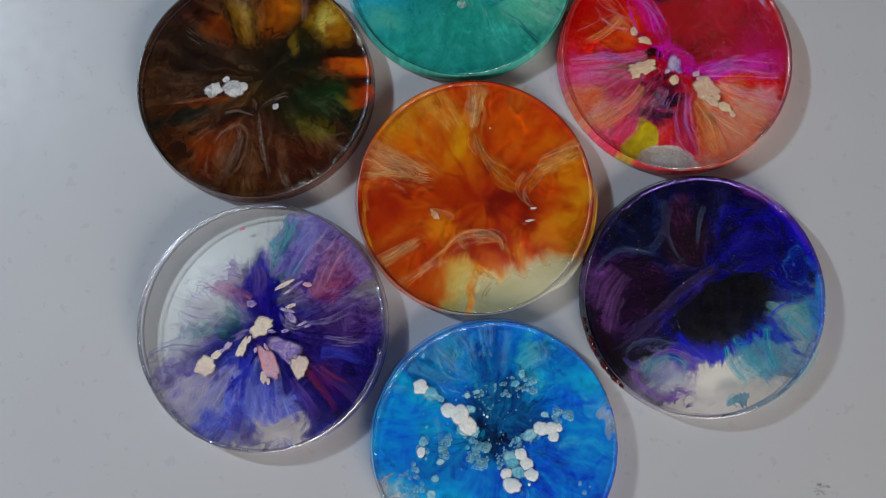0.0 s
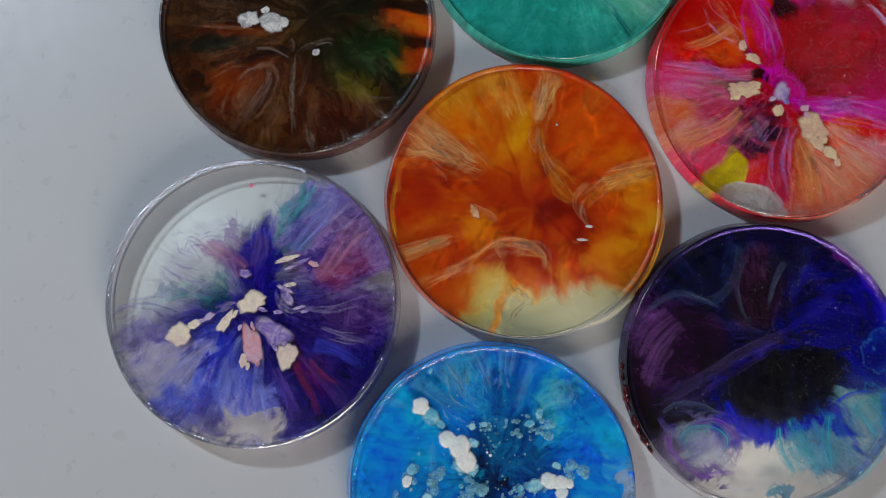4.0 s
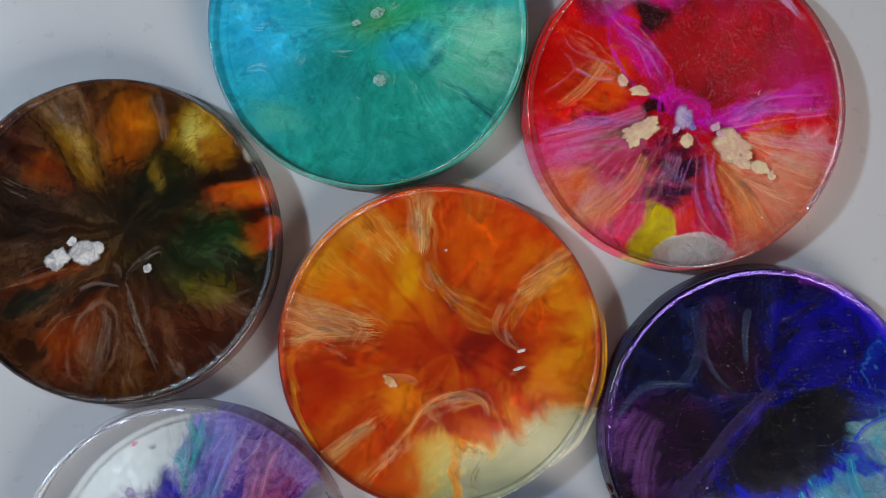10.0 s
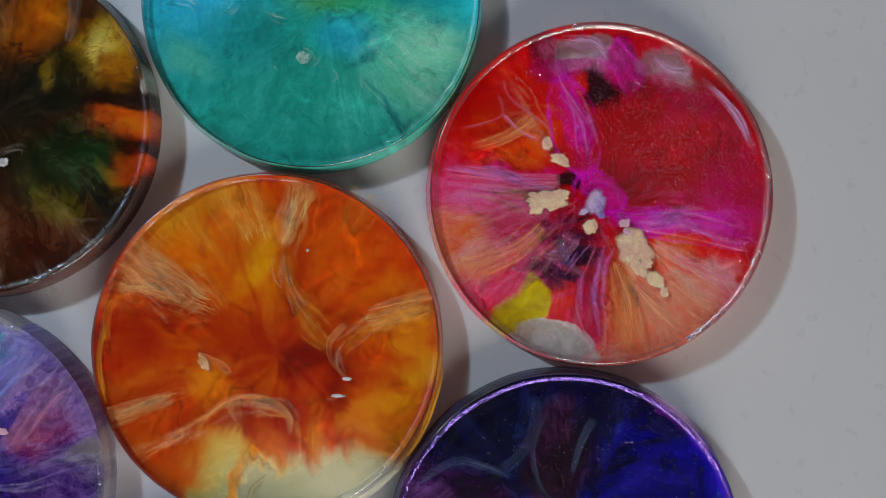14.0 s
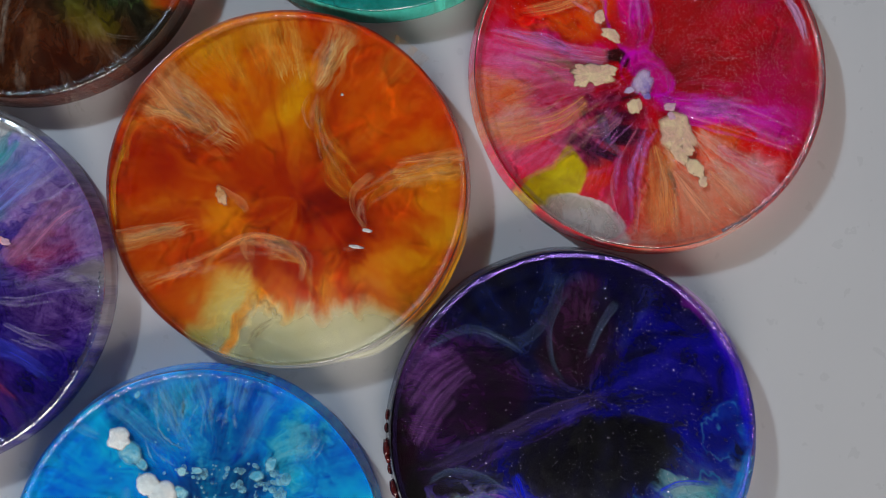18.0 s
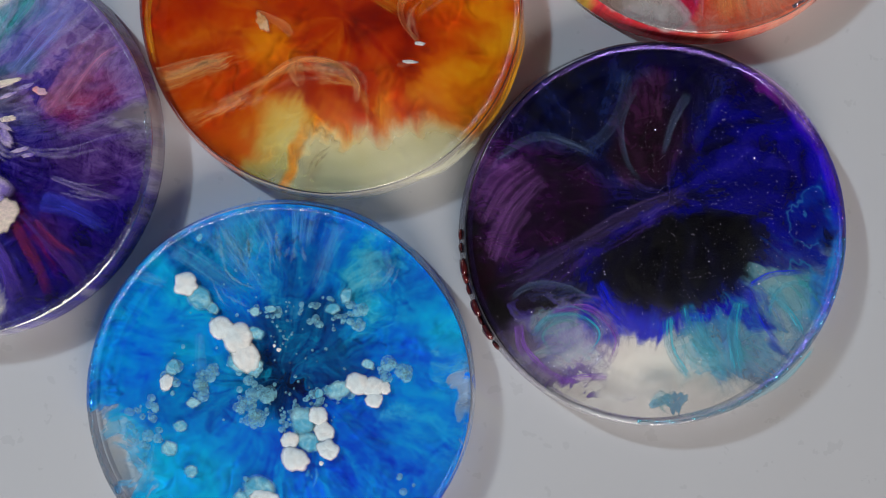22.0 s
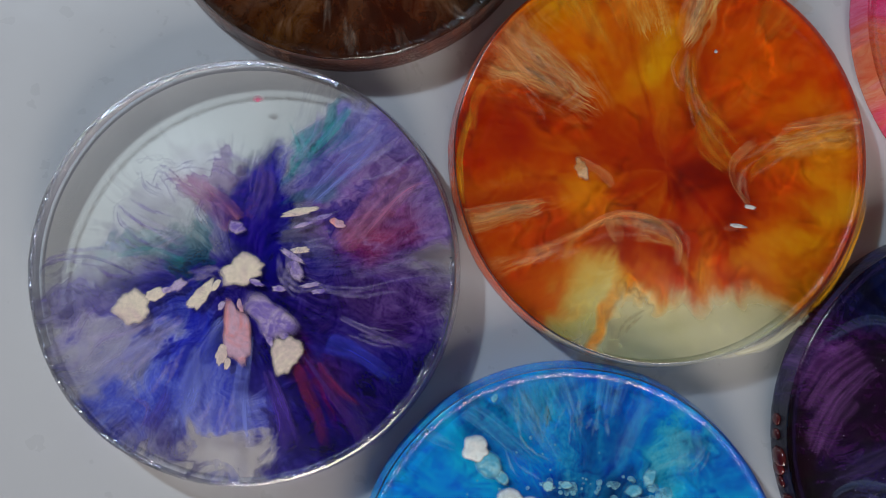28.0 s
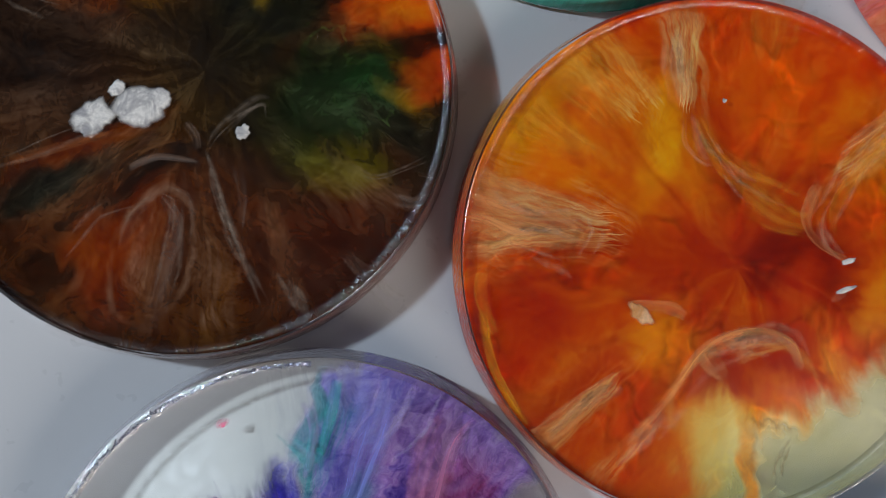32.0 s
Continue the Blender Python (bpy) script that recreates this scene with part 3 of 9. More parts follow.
def chip(ob, x, y, rx, ry, angle, z, thick, mat):
    """A lump of pigment set in the resin, with a ragged outline."""
    bm = bmesh.new()
    seg, levels = 36, ((1.0, 0.0), (0.90, 0.45), (0.72, 0.8), (0.5, 1.0), (0.25, 1.05))
    seed = x * 911 + y * 577
    rag = 0.6 if mat in (snow, seafoam_chip) else 1.0
    th, rings = thick / 1000, []
    for k, h in levels:
        ring = []
        for i in range(seg):
            a = 2 * math.pi * i / seg
            q = k * (1 + rag * 0.34 * noise.noise((1.6 * math.cos(a) + seed, 1.6 * math.sin(a), seed)) + rag * 0.20 * noise.noise((2.4 * math.cos(a), 2.4 * math.sin(a) + seed, 3.0)) + rag * 0.05 * noise.noise((11 * math.cos(a), 11 * math.sin(a) + seed, 7.0)))
            lift = th * (h + 0.35 * noise.noise((4 * q * math.cos(a), 4 * q * math.sin(a), seed)) * (h > 0))
            ring.append(bm.verts.new((rx * q * math.cos(a), ry * q * math.sin(a), lift)))
        rings.append(ring)
    for a, b in zip(rings, rings[1:]):
        for i in range(seg):
            bm.faces.new((a[i], a[(i + 1) % seg], b[(i + 1) % seg], b[i]))
    bm.faces.new(rings[-1])
    bm.faces.new(rings[0][::-1])
    bm.transform(pose(x, y, z / 1000 - th / 2, 0, 0, angle))
    ob = part("pigment_chip", bm, mat, ob)
    core = ob.data.attributes.new("core", "FLOAT", "POINT")
    for k in range(len(ob.data.vertices)):
        core.data[k].value = (0.0, 0.2, 0.5, 0.85, 1.0)[min(k // seg, 4)]
    return ob


def along(keys, u):
    """Place and direction on the smooth curve through the keys, u from 0 to 1."""
    u = u * (len(keys) - 1)
    k = min(int(u), len(keys) - 2)
    f = u - k
    p0, p1, p2, p3 = keys[max(k - 1, 0)], keys[k], keys[k + 1], keys[min(k + 2, len(keys) - 1)]
    q = 0.5 * (2 * p1 + (p2 - p0) * f + (2 * p0 - 5 * p1 + 4 * p2 - p3) * f * f + (3 * p1 - p0 - 3 * p2 + p3) * f ** 3)
    return q, ((p2 - p0) * (1 - f) + (p3 - p1) * f).normalized()


def strand(ob, points, width, z, mat, count, spread):
    """Fine threads of pigment that run side by side along a bend."""
    bm = bmesh.new()
    rnd = random.Random(int(abs(points[0][0]) * 1e6) + count)
    keys = [Vector((a, b)) for a, b in points]
    for c in range(count):
        side = (c - (count - 1) / 2) / max(1, count - 1) * 2 * spread + rnd.uniform(-0.7, 0.7) * spread
        start, stop = (rnd.uniform(0, 0.45), rnd.uniform(0.55, 1.0)) if count > 1 else (0, 1)
        w, seed, rows, n = width * rnd.uniform(1.0, 3.0), rnd.uniform(0, 99), [], 14
        for i in range(n + 1):
            q, t = along(keys, start + (stop - start) * i / n)
            nrm = Vector((-t.y, t.x))
            q = q + nrm * (side * (0.6 + 0.4 * i / n) + 2.0 * width * noise.noise((q.x * 110, q.y * 110, seed)) + rnd.uniform(-0.06, 0.06) * spread)
            half = 0.5 * w * (0.25 + math.sin(math.pi * (0.08 + 0.84 * i / n))) * (1 + 0.5 * noise.noise((q.x * 500, q.y * 500, seed)))
            zz = z / 1000 + 0.0004 * noise.noise((q.x * 80, q.y * 80, seed)) + c * 0.00003
            rows.append([bm.verts.new((*(q - nrm * half), zz - 0.15 * half)), bm.verts.new((*q, zz + 0.2 * half)), bm.verts.new((*(q + nrm * half), zz - 0.15 * half))])
        for a, b in zip(rows, rows[1:]):
            bm.faces.new((a[0], a[1], b[1], b[0]))
            bm.faces.new((a[1], a[2], b[2], b[1]))
    ob = part("pigment_wisp", bm, mat, ob)
    core = ob.data.attributes.new("core", "FLOAT", "POINT")
    for k in range(len(ob.data.vertices)):
        i = (k // 3) % 15
        core.data[k].value = (1.0 if k % 3 == 1 else 0.0) * math.sin(math.pi * i / 14) ** 0.5 if count > 1 else float(k % 3 == 1)
    return ob


def sheet_material(name, colour, opacity):
    """A thin sheet of pigment drawn out in streaks, torn at both ends. A few stand for rim glow."""
    m, nt = material(name)
    flow, core = node(nt, "Attribute"), node(nt, "Attribute")
    flow.attribute_name, core.attribute_name = "flow", "core"
    streak = noise_tex(nt, flow.outputs[1], 1.0, 3, 0.6, 0.5).outputs[0]
    cloud = noise_tex(nt, scaled(nt, flow.outputs[1], 0.4), 1.0, 3, 0.6, 0.6).outputs[0]
    fine = noise_tex(nt, node(nt, "TexCoord").outputs[3], 900, 2).outputs[0]
    tone = mixed(nt, ramp(nt, streak, 0.3, 0.7), tuple(c * 0.72 for c in colour), tuple(min(1, c * 1.12) for c in colour))
    body = calc(nt, "MULTIPLY", ramp(nt, streak, 0.26, 0.74, 0.35, 1.0), ramp(nt, cloud, 0.3, 0.66, 0.25, 1.0))
    edge = ramp(nt, calc(nt, "ADD", core.outputs[2], calc(nt, "MULTIPLY_ADD", calc(nt, "ADD", streak, fine), 0.5, -0.5)), 0.08, 0.62)
    cover = calc(nt, "MULTIPLY", calc(nt, "MULTIPLY", body, edge), opacity)
    out_shader(nt, node(nt, "MixShader", {0: cover, 1: node(nt, "BsdfTransparent").outputs[0], 2: node(nt, "BsdfDiffuse", {0: tone}).outputs[0]}).outputs[0])
    return m


tan_sheet = sheet_material("tan_sheet", (0.80, 0.36, 0.13), 0.62)
ochre_sheet = sheet_material("ochre_sheet", (0.80, 0.36, 0.03), 0.34)
smoke_sheet = sheet_material("smoke_sheet", (0.34, 0.24, 0.19), 0.36)
rust_sheet = sheet_material("rust_sheet", (0.36, 0.12, 0.04), 0.55)
periwinkle_sheet = sheet_material("periwinkle_sheet", (0.26, 0.31, 0.82), 0.62)
lavender_sheet = sheet_material("lavender_sheet", (0.46, 0.37, 0.72), 0.45)
violet_sheet = sheet_material("violet_sheet", (0.09, 0.045, 0.34), 0.75)
cobalt_sheet = sheet_material("cobalt_sheet", (0.05, 0.06, 0.62), 0.80)
crimson_sheet = sheet_material("crimson_sheet", (0.36, 0.03, 0.10), 0.70)
rose_sheet = sheet_material("rose_sheet", (0.55, 0.20, 0.36), 0.65)
teal_sheet = sheet_material("teal_sheet", (0.02, 0.32, 0.34), 0.80)
slate_sheet = sheet_material("slate_sheet", (0.13, 0.19, 0.34), 0.42)
dusk_sheet = sheet_material("dusk_sheet", (0.10, 0.06, 0.20), 0.50)
orchid_sheet = sheet_material("orchid_sheet", (0.26, 0.09, 0.34), 0.40)
royal_sheet = sheet_material("royal_sheet", (0.01, 0.02, 0.72), 0.85)
cyan_sheet = sheet_material("cyan_sheet", (0.03, 0.46, 0.62), 0.75)
mauve_sheet = sheet_material("mauve_sheet", (0.26, 0.09, 0.52), 0.78)
foam_sheet = sheet_material("foam_sheet", (0.20, 0.58, 0.86), 0.36)
moss_sheet = sheet_material("moss_sheet", (0.20, 0.50, 0.60), 0.26)
aqua_sheet = sheet_material("aqua_sheet", (0.06, 0.55, 0.85), 0.75)
deep_sheet = sheet_material("deep_sheet", (0.004, 0.14, 0.46), 0.55)
magenta_sheet = sheet_material("magenta_sheet", (0.76, 0.015, 0.46), 0.66)
scarlet_sheet = sheet_material("scarlet_sheet", (0.70, 0.02, 0.02), 0.55)
blossom_sheet = sheet_material("blossom_sheet", (0.92, 0.30, 0.50), 0.52)
apricot_sheet = sheet_material("apricot_sheet", (0.88, 0.36, 0.12), 0.65)
mauve_pink_sheet = sheet_material("mauve_pink_sheet", (0.72, 0.16, 0.32), 0.55)
peach_sheet = sheet_material("peach_sheet", (0.92, 0.42, 0.24), 0.66)
rosewood_sheet = sheet_material("rosewood_sheet", (0.46, 0.03, 0.11), 0.80)
# rim glow, caustic and glints painted as colour; pearl also serves pale patches
amber_glow_sheet = sheet_material("amber_glow_sheet", (0.98, 0.42, 0.02), 0.75)
cream_caustic_sheet = sheet_material("cream_caustic_sheet", (0.96, 0.92, 0.62), 0.70)
ultraviolet_glow_sheet = sheet_material("ultraviolet_glow_sheet", (0.16, 0.03, 0.95), 0.80)
pearl_and_glint_sheet = sheet_material("pearl_and_glint_sheet", (0.86, 0.50, 0.86), 0.75)
smoke_blue_sheet = sheet_material("smoke_blue_sheet", (0.22, 0.20, 0.40), 0.60)


def sheet(ob, points, near, far, z, mat, pleats, tear_near, tear_far):
    """A pleated veil of pigment along a bend, that half width at its two ends; it thins out over the torn share of its
    length. A few paint rim glow.
    """
    keys = [Vector(p) for p in points]
    rows, cols = 10 + 5 * len(keys), 13
    seed = points[0][0] * 977 + points[0][1] * 613
    length = sum((b - a).length for a, b in zip(keys, keys[1:]))
    verts, faces, core, flow = [], [], [], []
    for i in range(rows):
        u = i / (rows - 1)
        q, t = along(keys, u)
        side = Vector((-t.y, t.x))
        half = (near + (far - near) * u) * (1 + 0.25 * noise.noise((u * 3, seed, 1.0)))
        for j in range(cols):
            v = 2 * j / (cols - 1) - 1
            p = q + side * half * v
            lift = 0.00012 * math.sin(v * pleats * 1.3 + seed) + 0.00025 * noise.noise((p.x * 90, p.y * 90, seed))
            verts.append((p.x, p.y, z / 1000 + lift))
            ends = min(1, u / max(tear_near, 0.01)) * min(1, (1 - u) / max(tear_far, 0.01))
            core.append(0.75 * ends * (1 - abs(v) ** 2.5))
            flow.append((v * pleats * 0.34 + seed, u * length * 60, seed * 1.7))
    for i in range(rows - 1):
        for j in range(cols - 1):
            a = i * cols + j
            faces.append((a, a + 1, a + cols + 1, a + cols))
    me = bpy.data.meshes.new("pigment_and_glow_veil")
    me.from_pydata(verts, [], faces)
    me.materials.append(mat)
    me.attributes.new("core", "FLOAT", "POINT").data.foreach_set("value", core)
    me.attributes.new("flow", "FLOAT_VECTOR", "POINT").data.foreach_set("vector", [c for f in flow for c in f])
    for f in me.polygons: f.use_smooth = True
    ob_veil = new("pigment_and_glow_veil", me)
    ob_veil.parent = ob
    return ob_veil


def bubbles(ob, x, y, sx, sy, angle, count, r0, r1, z, mat):
    """A cluster of small flat drops of pigment."""
    bm = bmesh.new()
    rnd = random.Random(int(x * 1e5) + count)
    for i in range(count):
        a, d = rnd.uniform(0, 6.283), math.sqrt(rnd.random())
        r = r0 + (r1 - r0) * rnd.random() ** 2
        h = (z + rnd.uniform(-0.15, 0.15)) / 1000
        px, py, e = sx * d * math.cos(a), sy * d * math.sin(a), rnd.uniform(0.75, 1.2)
        outer = [bm.verts.new((px + r * math.cos(k * 0.6283), py + e * r * math.sin(k * 0.6283), h)) for k in range(10)]
        inner = [bm.verts.new((px + 0.6 * r * math.cos(k * 0.6283), py + 0.6 * e * r * math.sin(k * 0.6283), h + 0.35 * r)) for k in range(10)]
        for k in range(10):
            bm.faces.new((outer[k], outer[(k + 1) % 10], inner[(k + 1) % 10], inner[k]))
        bm.faces.new(inner)
    bm.transform(pose(x, y, 0, 0, 0, angle))
    return tagged(part("pigment_bubbles", bm, mat, ob, "cluster of pale turquoise pigment drops"), kind="stuff")


def glitter(ob, r, count, mat, x0, y0, size=0.00014):
    """Fine metallic flakes that float under the surface."""
    rnd = random.Random(count)
    verts, faces = [], []
    while len(faces) < count:
        x, y = rnd.uniform(-1, 1), rnd.uniform(-1, 1)
        if x * x + y * y > 0.92 or rnd.random() > math.exp(-((x - x0) ** 2 + (y - y0) ** 2) / 0.5): continue
        m = pose(x * r, y * r, rnd.uniform(0.0050, 0.0064), rnd.gauss(0, 34), rnd.gauss(0, 34), rnd.uniform(0, 360))
        s = size * rnd.uniform(0.4, 1.0)
        k = len(verts)
        verts += [m @ Vector(v) for v in ((-s, -s * 0.7, 0), (s, -s * 0.7, 0), (s, s * 0.7, 0), (-s, s * 0.7, 0))]
        faces.append((k, k + 1, k + 2, k + 3))
    me = bpy.data.meshes.new("glitter")
    me.from_pydata(verts, [], faces)
    me.materials.append(mat)
    flakes = tagged(new("glitter", me), "fine silvery glitter flakes", kind="stuff")
    flakes.parent = ob
    return flakes



def rim_glint_flakes(ob, r, start, stop, count, mat, size=0.00012):
    """Small metal flakes added along part of the rim to imitate reflected glints; angles in degrees."""
    rnd = random.Random(count + int(start))
    verts, faces = [], []
    for k in range(count):
        a = radians(start + (stop - start) * (0.5 + 0.5 * math.sin(rnd.uniform(-1.57, 1.57))))
        q = r - 0.0011 + rnd.gauss(0, 0.00022)
        m = pose(q * math.cos(a), q * math.sin(a), H + 0.00002 + rnd.uniform(0, 0.00008), rnd.gauss(0, 15), rnd.gauss(0, 15), math.degrees(a))
        s = size * rnd.uniform(0.4, 1.0)
        n = len(verts)
        verts += [m @ Vector(v) for v in ((-s, -s * 1.6, 0), (s, -s * 1.2, 0), (s * 0.8, s * 1.5, 0), (-s * 0.7, s * 1.1, 0))]
        faces.append((n, n + 1, n + 2, n + 3))
    me = bpy.data.meshes.new("rim_glint_flakes")
    me.from_pydata(verts, [], faces)
    me.materials.append(mat)
    ring = tagged(new("rim_glint_flakes", me), "added metal flakes imitating glints along the rim", kind="stuff")
    ring.parent = ob
    return ring


def ink_brown():
    ink = Ink("ink_brown", (0.111, 0.045, 0.014), 1.00, (0.055, 0.093), 133, 0.30, 0.40)
    ink.blob(0.077, -0.688, 0.894, 0.353, -9, (0.144, 0.044, 0.011), 1.00, 0.45, "soft", 1.00)
    ink.blob(-0.534, 0.184, 0.400, 0.400, -9, (0.083, 0.033, 0.013), 1.00, 0.45, "soft", 1.00)
    ink.blob(0.117, 0.036, 0.306, 0.235, -9, (0.082, 0.045, 0.015), 1.00, 0.45, "soft", 1.00)
    ink.blob(0.191, 0.686, 0.188, 0.247, -9, (0.414, 0.136, 0.005), 0.95, 0.60, "soft", 1.00)
    ink.blob(0.221, 0.729, 0.099, 0.141, -9, (0.638, 0.216, 0.006), 0.80, 0.70, "soft", 1.00)
    ink.blob(-0.140, 0.571, 0.106, 0.271, 19, (0.282, 0.143, 0.008), 0.90, 0.60, "soft", 1.00)
    ink.blob(-0.156, 0.621, 0.052, 0.165, 19, (0.477, 0.270, 0.018), 0.70, 0.80, "soft", 1.00)
    ink.blob(-0.362, 0.487, 0.212, 0.089, -54, (0.330, 0.071, 0.001), 0.90, 0.60, "soft", 1.00)
    ink.blob(-0.575, 0.685, 0.165, 0.141, 31, (0.069, 0.015, 0.009), 0.80, 0.60, "soft", 1.00)
    ink.blob(0.609, 0.587, 0.176, 0.200, 11, (0.565, 0.334, 0.016), 1.00, 0.40, "soft", 1.00)
    ink.blob(0.598, 0.589, 0.089, 0.141, 1, (0.950, 0.861, 0.240), 0.90, 0.70, "soft", 1.00)
    ink.blob(0.700, 0.490, 0.094, 0.118, -9, (0.502, 0.215, 0.013), 0.90, 0.50, "soft", 1.00)
    ink.blob(0.396, 0.418, 0.129, 0.075, 41, (0.339, 0.253, 0.027), 0.80, 0.60, "soft", 1.00)
    ink.blob(0.883, 0.451, 0.094, 0.038, -61, (0.950, 0.896, 0.728), 0.90, 0.40, "soft", 0.50)
    ink.blob(0.318, 0.288, 0.271, 0.176, 21, (0.022, 0.034, 0.016), 0.90, 0.50, "soft", 1.00)
    ink.blob(0.332, 0.381, 0.056, 0.080, 1, (0.407, 0.271, 0.032), 0.80, 0.50, "soft", 1.00)
    ink.blob(0.411, 0.132, 0.118, 0.038, 31, (0.111, 0.045, 0.010), 0.70, 0.60, "soft", 1.00)
    ink.blob(0.845, 0.207, 0.259, 0.212, -9, (0.038, 0.009, 0.003), 0.95, 0.40, "soft", 1.00)
    ink.blob(0.817, 0.176, 0.200, 0.094, -14, (0.950, 0.138, 0.001), 1.00, 0.50, "soft", 1.00)
    ink.blob(0.838, 0.161, 0.099, 0.047, -14, (0.950, 0.282, 0.001), 0.80, 0.80, "soft", 1.00)
    ink.blob(0.894, -0.085, 0.118, 0.146, 26, (0.950, 0.124, 0.001), 1.00, 0.45, "soft", 1.00)
    ink.blob(0.925, -0.067, 0.061, 0.085, 11, (0.950, 0.210, 0.001), 0.80, 0.70, "soft", 1.00)
    ink.blob(0.902, 0.044, 0.188, 0.028, -17, (0.013, 0.006, 0.003), 0.90, 0.60, "soft", 1.00)
    ink.blob(0.559, -0.128, 0.294, 0.176, 6, (0.011, 0.075, 0.025), 0.95, 0.50, "soft", 1.00)
    ink.blob(0.681, -0.100, 0.129, 0.089, -39, (0.031, 0.196, 0.056), 0.85, 0.70, "soft", 1.00)
    ink.blob(0.748, -0.276, 0.259, 0.056, -47, (0.011, 0.016, 0.009), 0.90, 0.50, "soft", 1.00)
    ink.blob(0.524, -0.359, 0.176, 0.089, -29, (0.228, 0.209, 0.010), 0.85, 0.60, "soft", 1.00)
    ink.blob(0.612, -0.396, 0.094, 0.052, -29, (0.402, 0.375, 0.019), 0.60, 0.80, "soft", 1.00)
    ink.blob(0.783, -0.044, 0.141, 0.033, -49, (0.406, 0.304, 0.023), 0.70, 0.70, "soft", 1.00)
    ink.blob(-0.337, -0.586, 0.141, 0.235, -34, (0.266, 0.048, 0.007), 0.85, 0.60, "soft", 1.00)
    ink.blob(-0.073, -0.758, 0.188, 0.259, -9, (0.106, 0.033, 0.003), 0.80, 0.60, "soft", 1.00)
    ink.blob(0.478, -0.658, 0.353, 0.259, 11, (0.112, 0.019, 0.004), 0.80, 0.60, "soft", 1.00)
    ink.blob(-0.498, -0.197, 0.329, 0.061, 19, (0.319, 0.060, 0.003), 0.70, 0.60, "soft", 1.00)
    ink.blob(-0.650, -0.290, 0.306, 0.071, 16, (0.030, 0.029, 0.019), 0.90, 0.50, "soft", 1.00)
    ink.blob(-0.490, -0.456, 0.353, 0.028, 31, (0.021, 0.009, 0.005), 0.70, 0.70, "curl", 1.00)
    ink.blob(-0.117, -0.281, 0.259, 0.033, 6, (0.021, 0.009, 0.005), 0.70, 0.70, "curl", 1.00)
    ink.fan(101, 22, 0.424, 1.012, (0.515, 0.332, 0.200), 0.30, 22, 0.19, 1.00)
    ink.fan(155, 25, 0.424, 1.012, (0.163, 0.105, 0.076), 0.34, 26, 0.19, 1.00)
    ink.fan(-104, 40, 0.353, 0.988, (0.405, 0.258, 0.171), 0.34, 20, 0.19, 1.00)
    ink.fan(-53, 30, 0.471, 0.988, (0.309, 0.222, 0.143), 0.30, 24, 0.19, 1.00)
    ink.fan(-147, 35, 0.282, 0.988, (0.011, 0.008, 0.005), 0.42, 14, 0.19, 1.00)
    ink.fan(72, 60, 0.141, 0.824, (0.038, 0.014, 0.004), 0.47, 9, 0.19, 1.00)
    ink.ring(-0.235, -0.603, 0.146, 0.264, -27, (0.404, 0.268, 0.188), 0.55, 0.12, "crisp", 1.00)
    ink.ring(0.201, 0.673, 0.216, 0.271, -9, (0.019, 0.009, 0.004), 0.60, 0.16, "soft", 1.00)
    ink.ring(-0.140, 0.571, 0.122, 0.294, 19, (0.028, 0.014, 0.003), 0.50, 0.16, "soft", 1.00)
    ink.ring(-0.362, 0.487, 0.224, 0.106, -54, (0.023, 0.009, 0.004), 0.50, 0.18, "soft", 1.00)
    ink.ring(0.322, 0.311, 0.169, 0.122, 21, (0.007, 0.011, 0.005), 0.60, 0.25, "curl", 1.00)
    ink.ring(0.609, 0.587, 0.207, 0.240, 11, (0.068, 0.036, 0.005), 0.50, 0.16, "soft", 1.00)
    ink.ring(0.817, 0.176, 0.231, 0.113, -14, (0.010, 0.005, 0.003), 0.80, 0.22, "soft", 1.00)
    ink.ring(0.906, -0.087, 0.136, 0.169, 26, (0.010, 0.005, 0.003), 0.70, 0.20, "soft", 1.00)
    ink.ring(0.601, -0.158, 0.259, 0.176, 6, (0.005, 0.016, 0.008), 0.50, 0.22, "curl", 1.00)
    ink.ring(0.665, -0.050, 0.188, 0.118, -29, (0.153, 0.310, 0.066), 0.35, 0.10, "curl", 1.00)
    ink.ring(0.619, 0.574, 0.106, 0.141, 1, (0.316, 0.121, 0.009), 0.60, 0.14, "curl", 1.00)
    ink.ring(0.114, -0.600, 0.141, 0.259, -1, (0.166, 0.063, 0.027), 0.40, 0.12, "soft", 1.00)
    ink.ring(-0.482, -0.247, 0.306, 0.094, 19, (0.173, 0.078, 0.041), 0.40, 0.15, "soft", 1.00)
    ink.ring(0.060, 0.281, 0.094, 0.212, -9, (0.011, 0.006, 0.003), 0.50, 0.20, "curl", 1.00)
    ink.curtain(-0.069, 0.348, 100, 0.495, 0.028, 0.085, (0.421, 0.229, 0.110), 0.28, 8, 1.00)
    ink.curtain(-0.365, 0.229, 146, 0.380, 0.028, 0.094, (0.421, 0.229, 0.110), 0.28, 8, 1.00)
    ink.curtain(-0.101, -0.330, -111, 0.544, 0.024, 0.094, (0.421, 0.229, 0.110), 0.28, 8, 1.00)
    ink.curtain(0.233, -0.430, -88, 0.497, 0.024, 0.094, (0.421, 0.229, 0.110), 0.28, 8, 1.00)
    ink.curtain(-0.262, -0.164, -153, 0.476, 0.024, 0.094, (0.421, 0.229, 0.110), 0.28, 8, 1.00)
    ink.curtain(0.443, -0.275, -50, 0.429, 0.024, 0.071, (0.421, 0.229, 0.110), 0.28, 8, 1.00)
    ink.blob(-0.389, -0.561, 0.094, 0.125, -10, (0.36, 0.075, 0.004), 0.75, 0.60, "soft", 1.00)
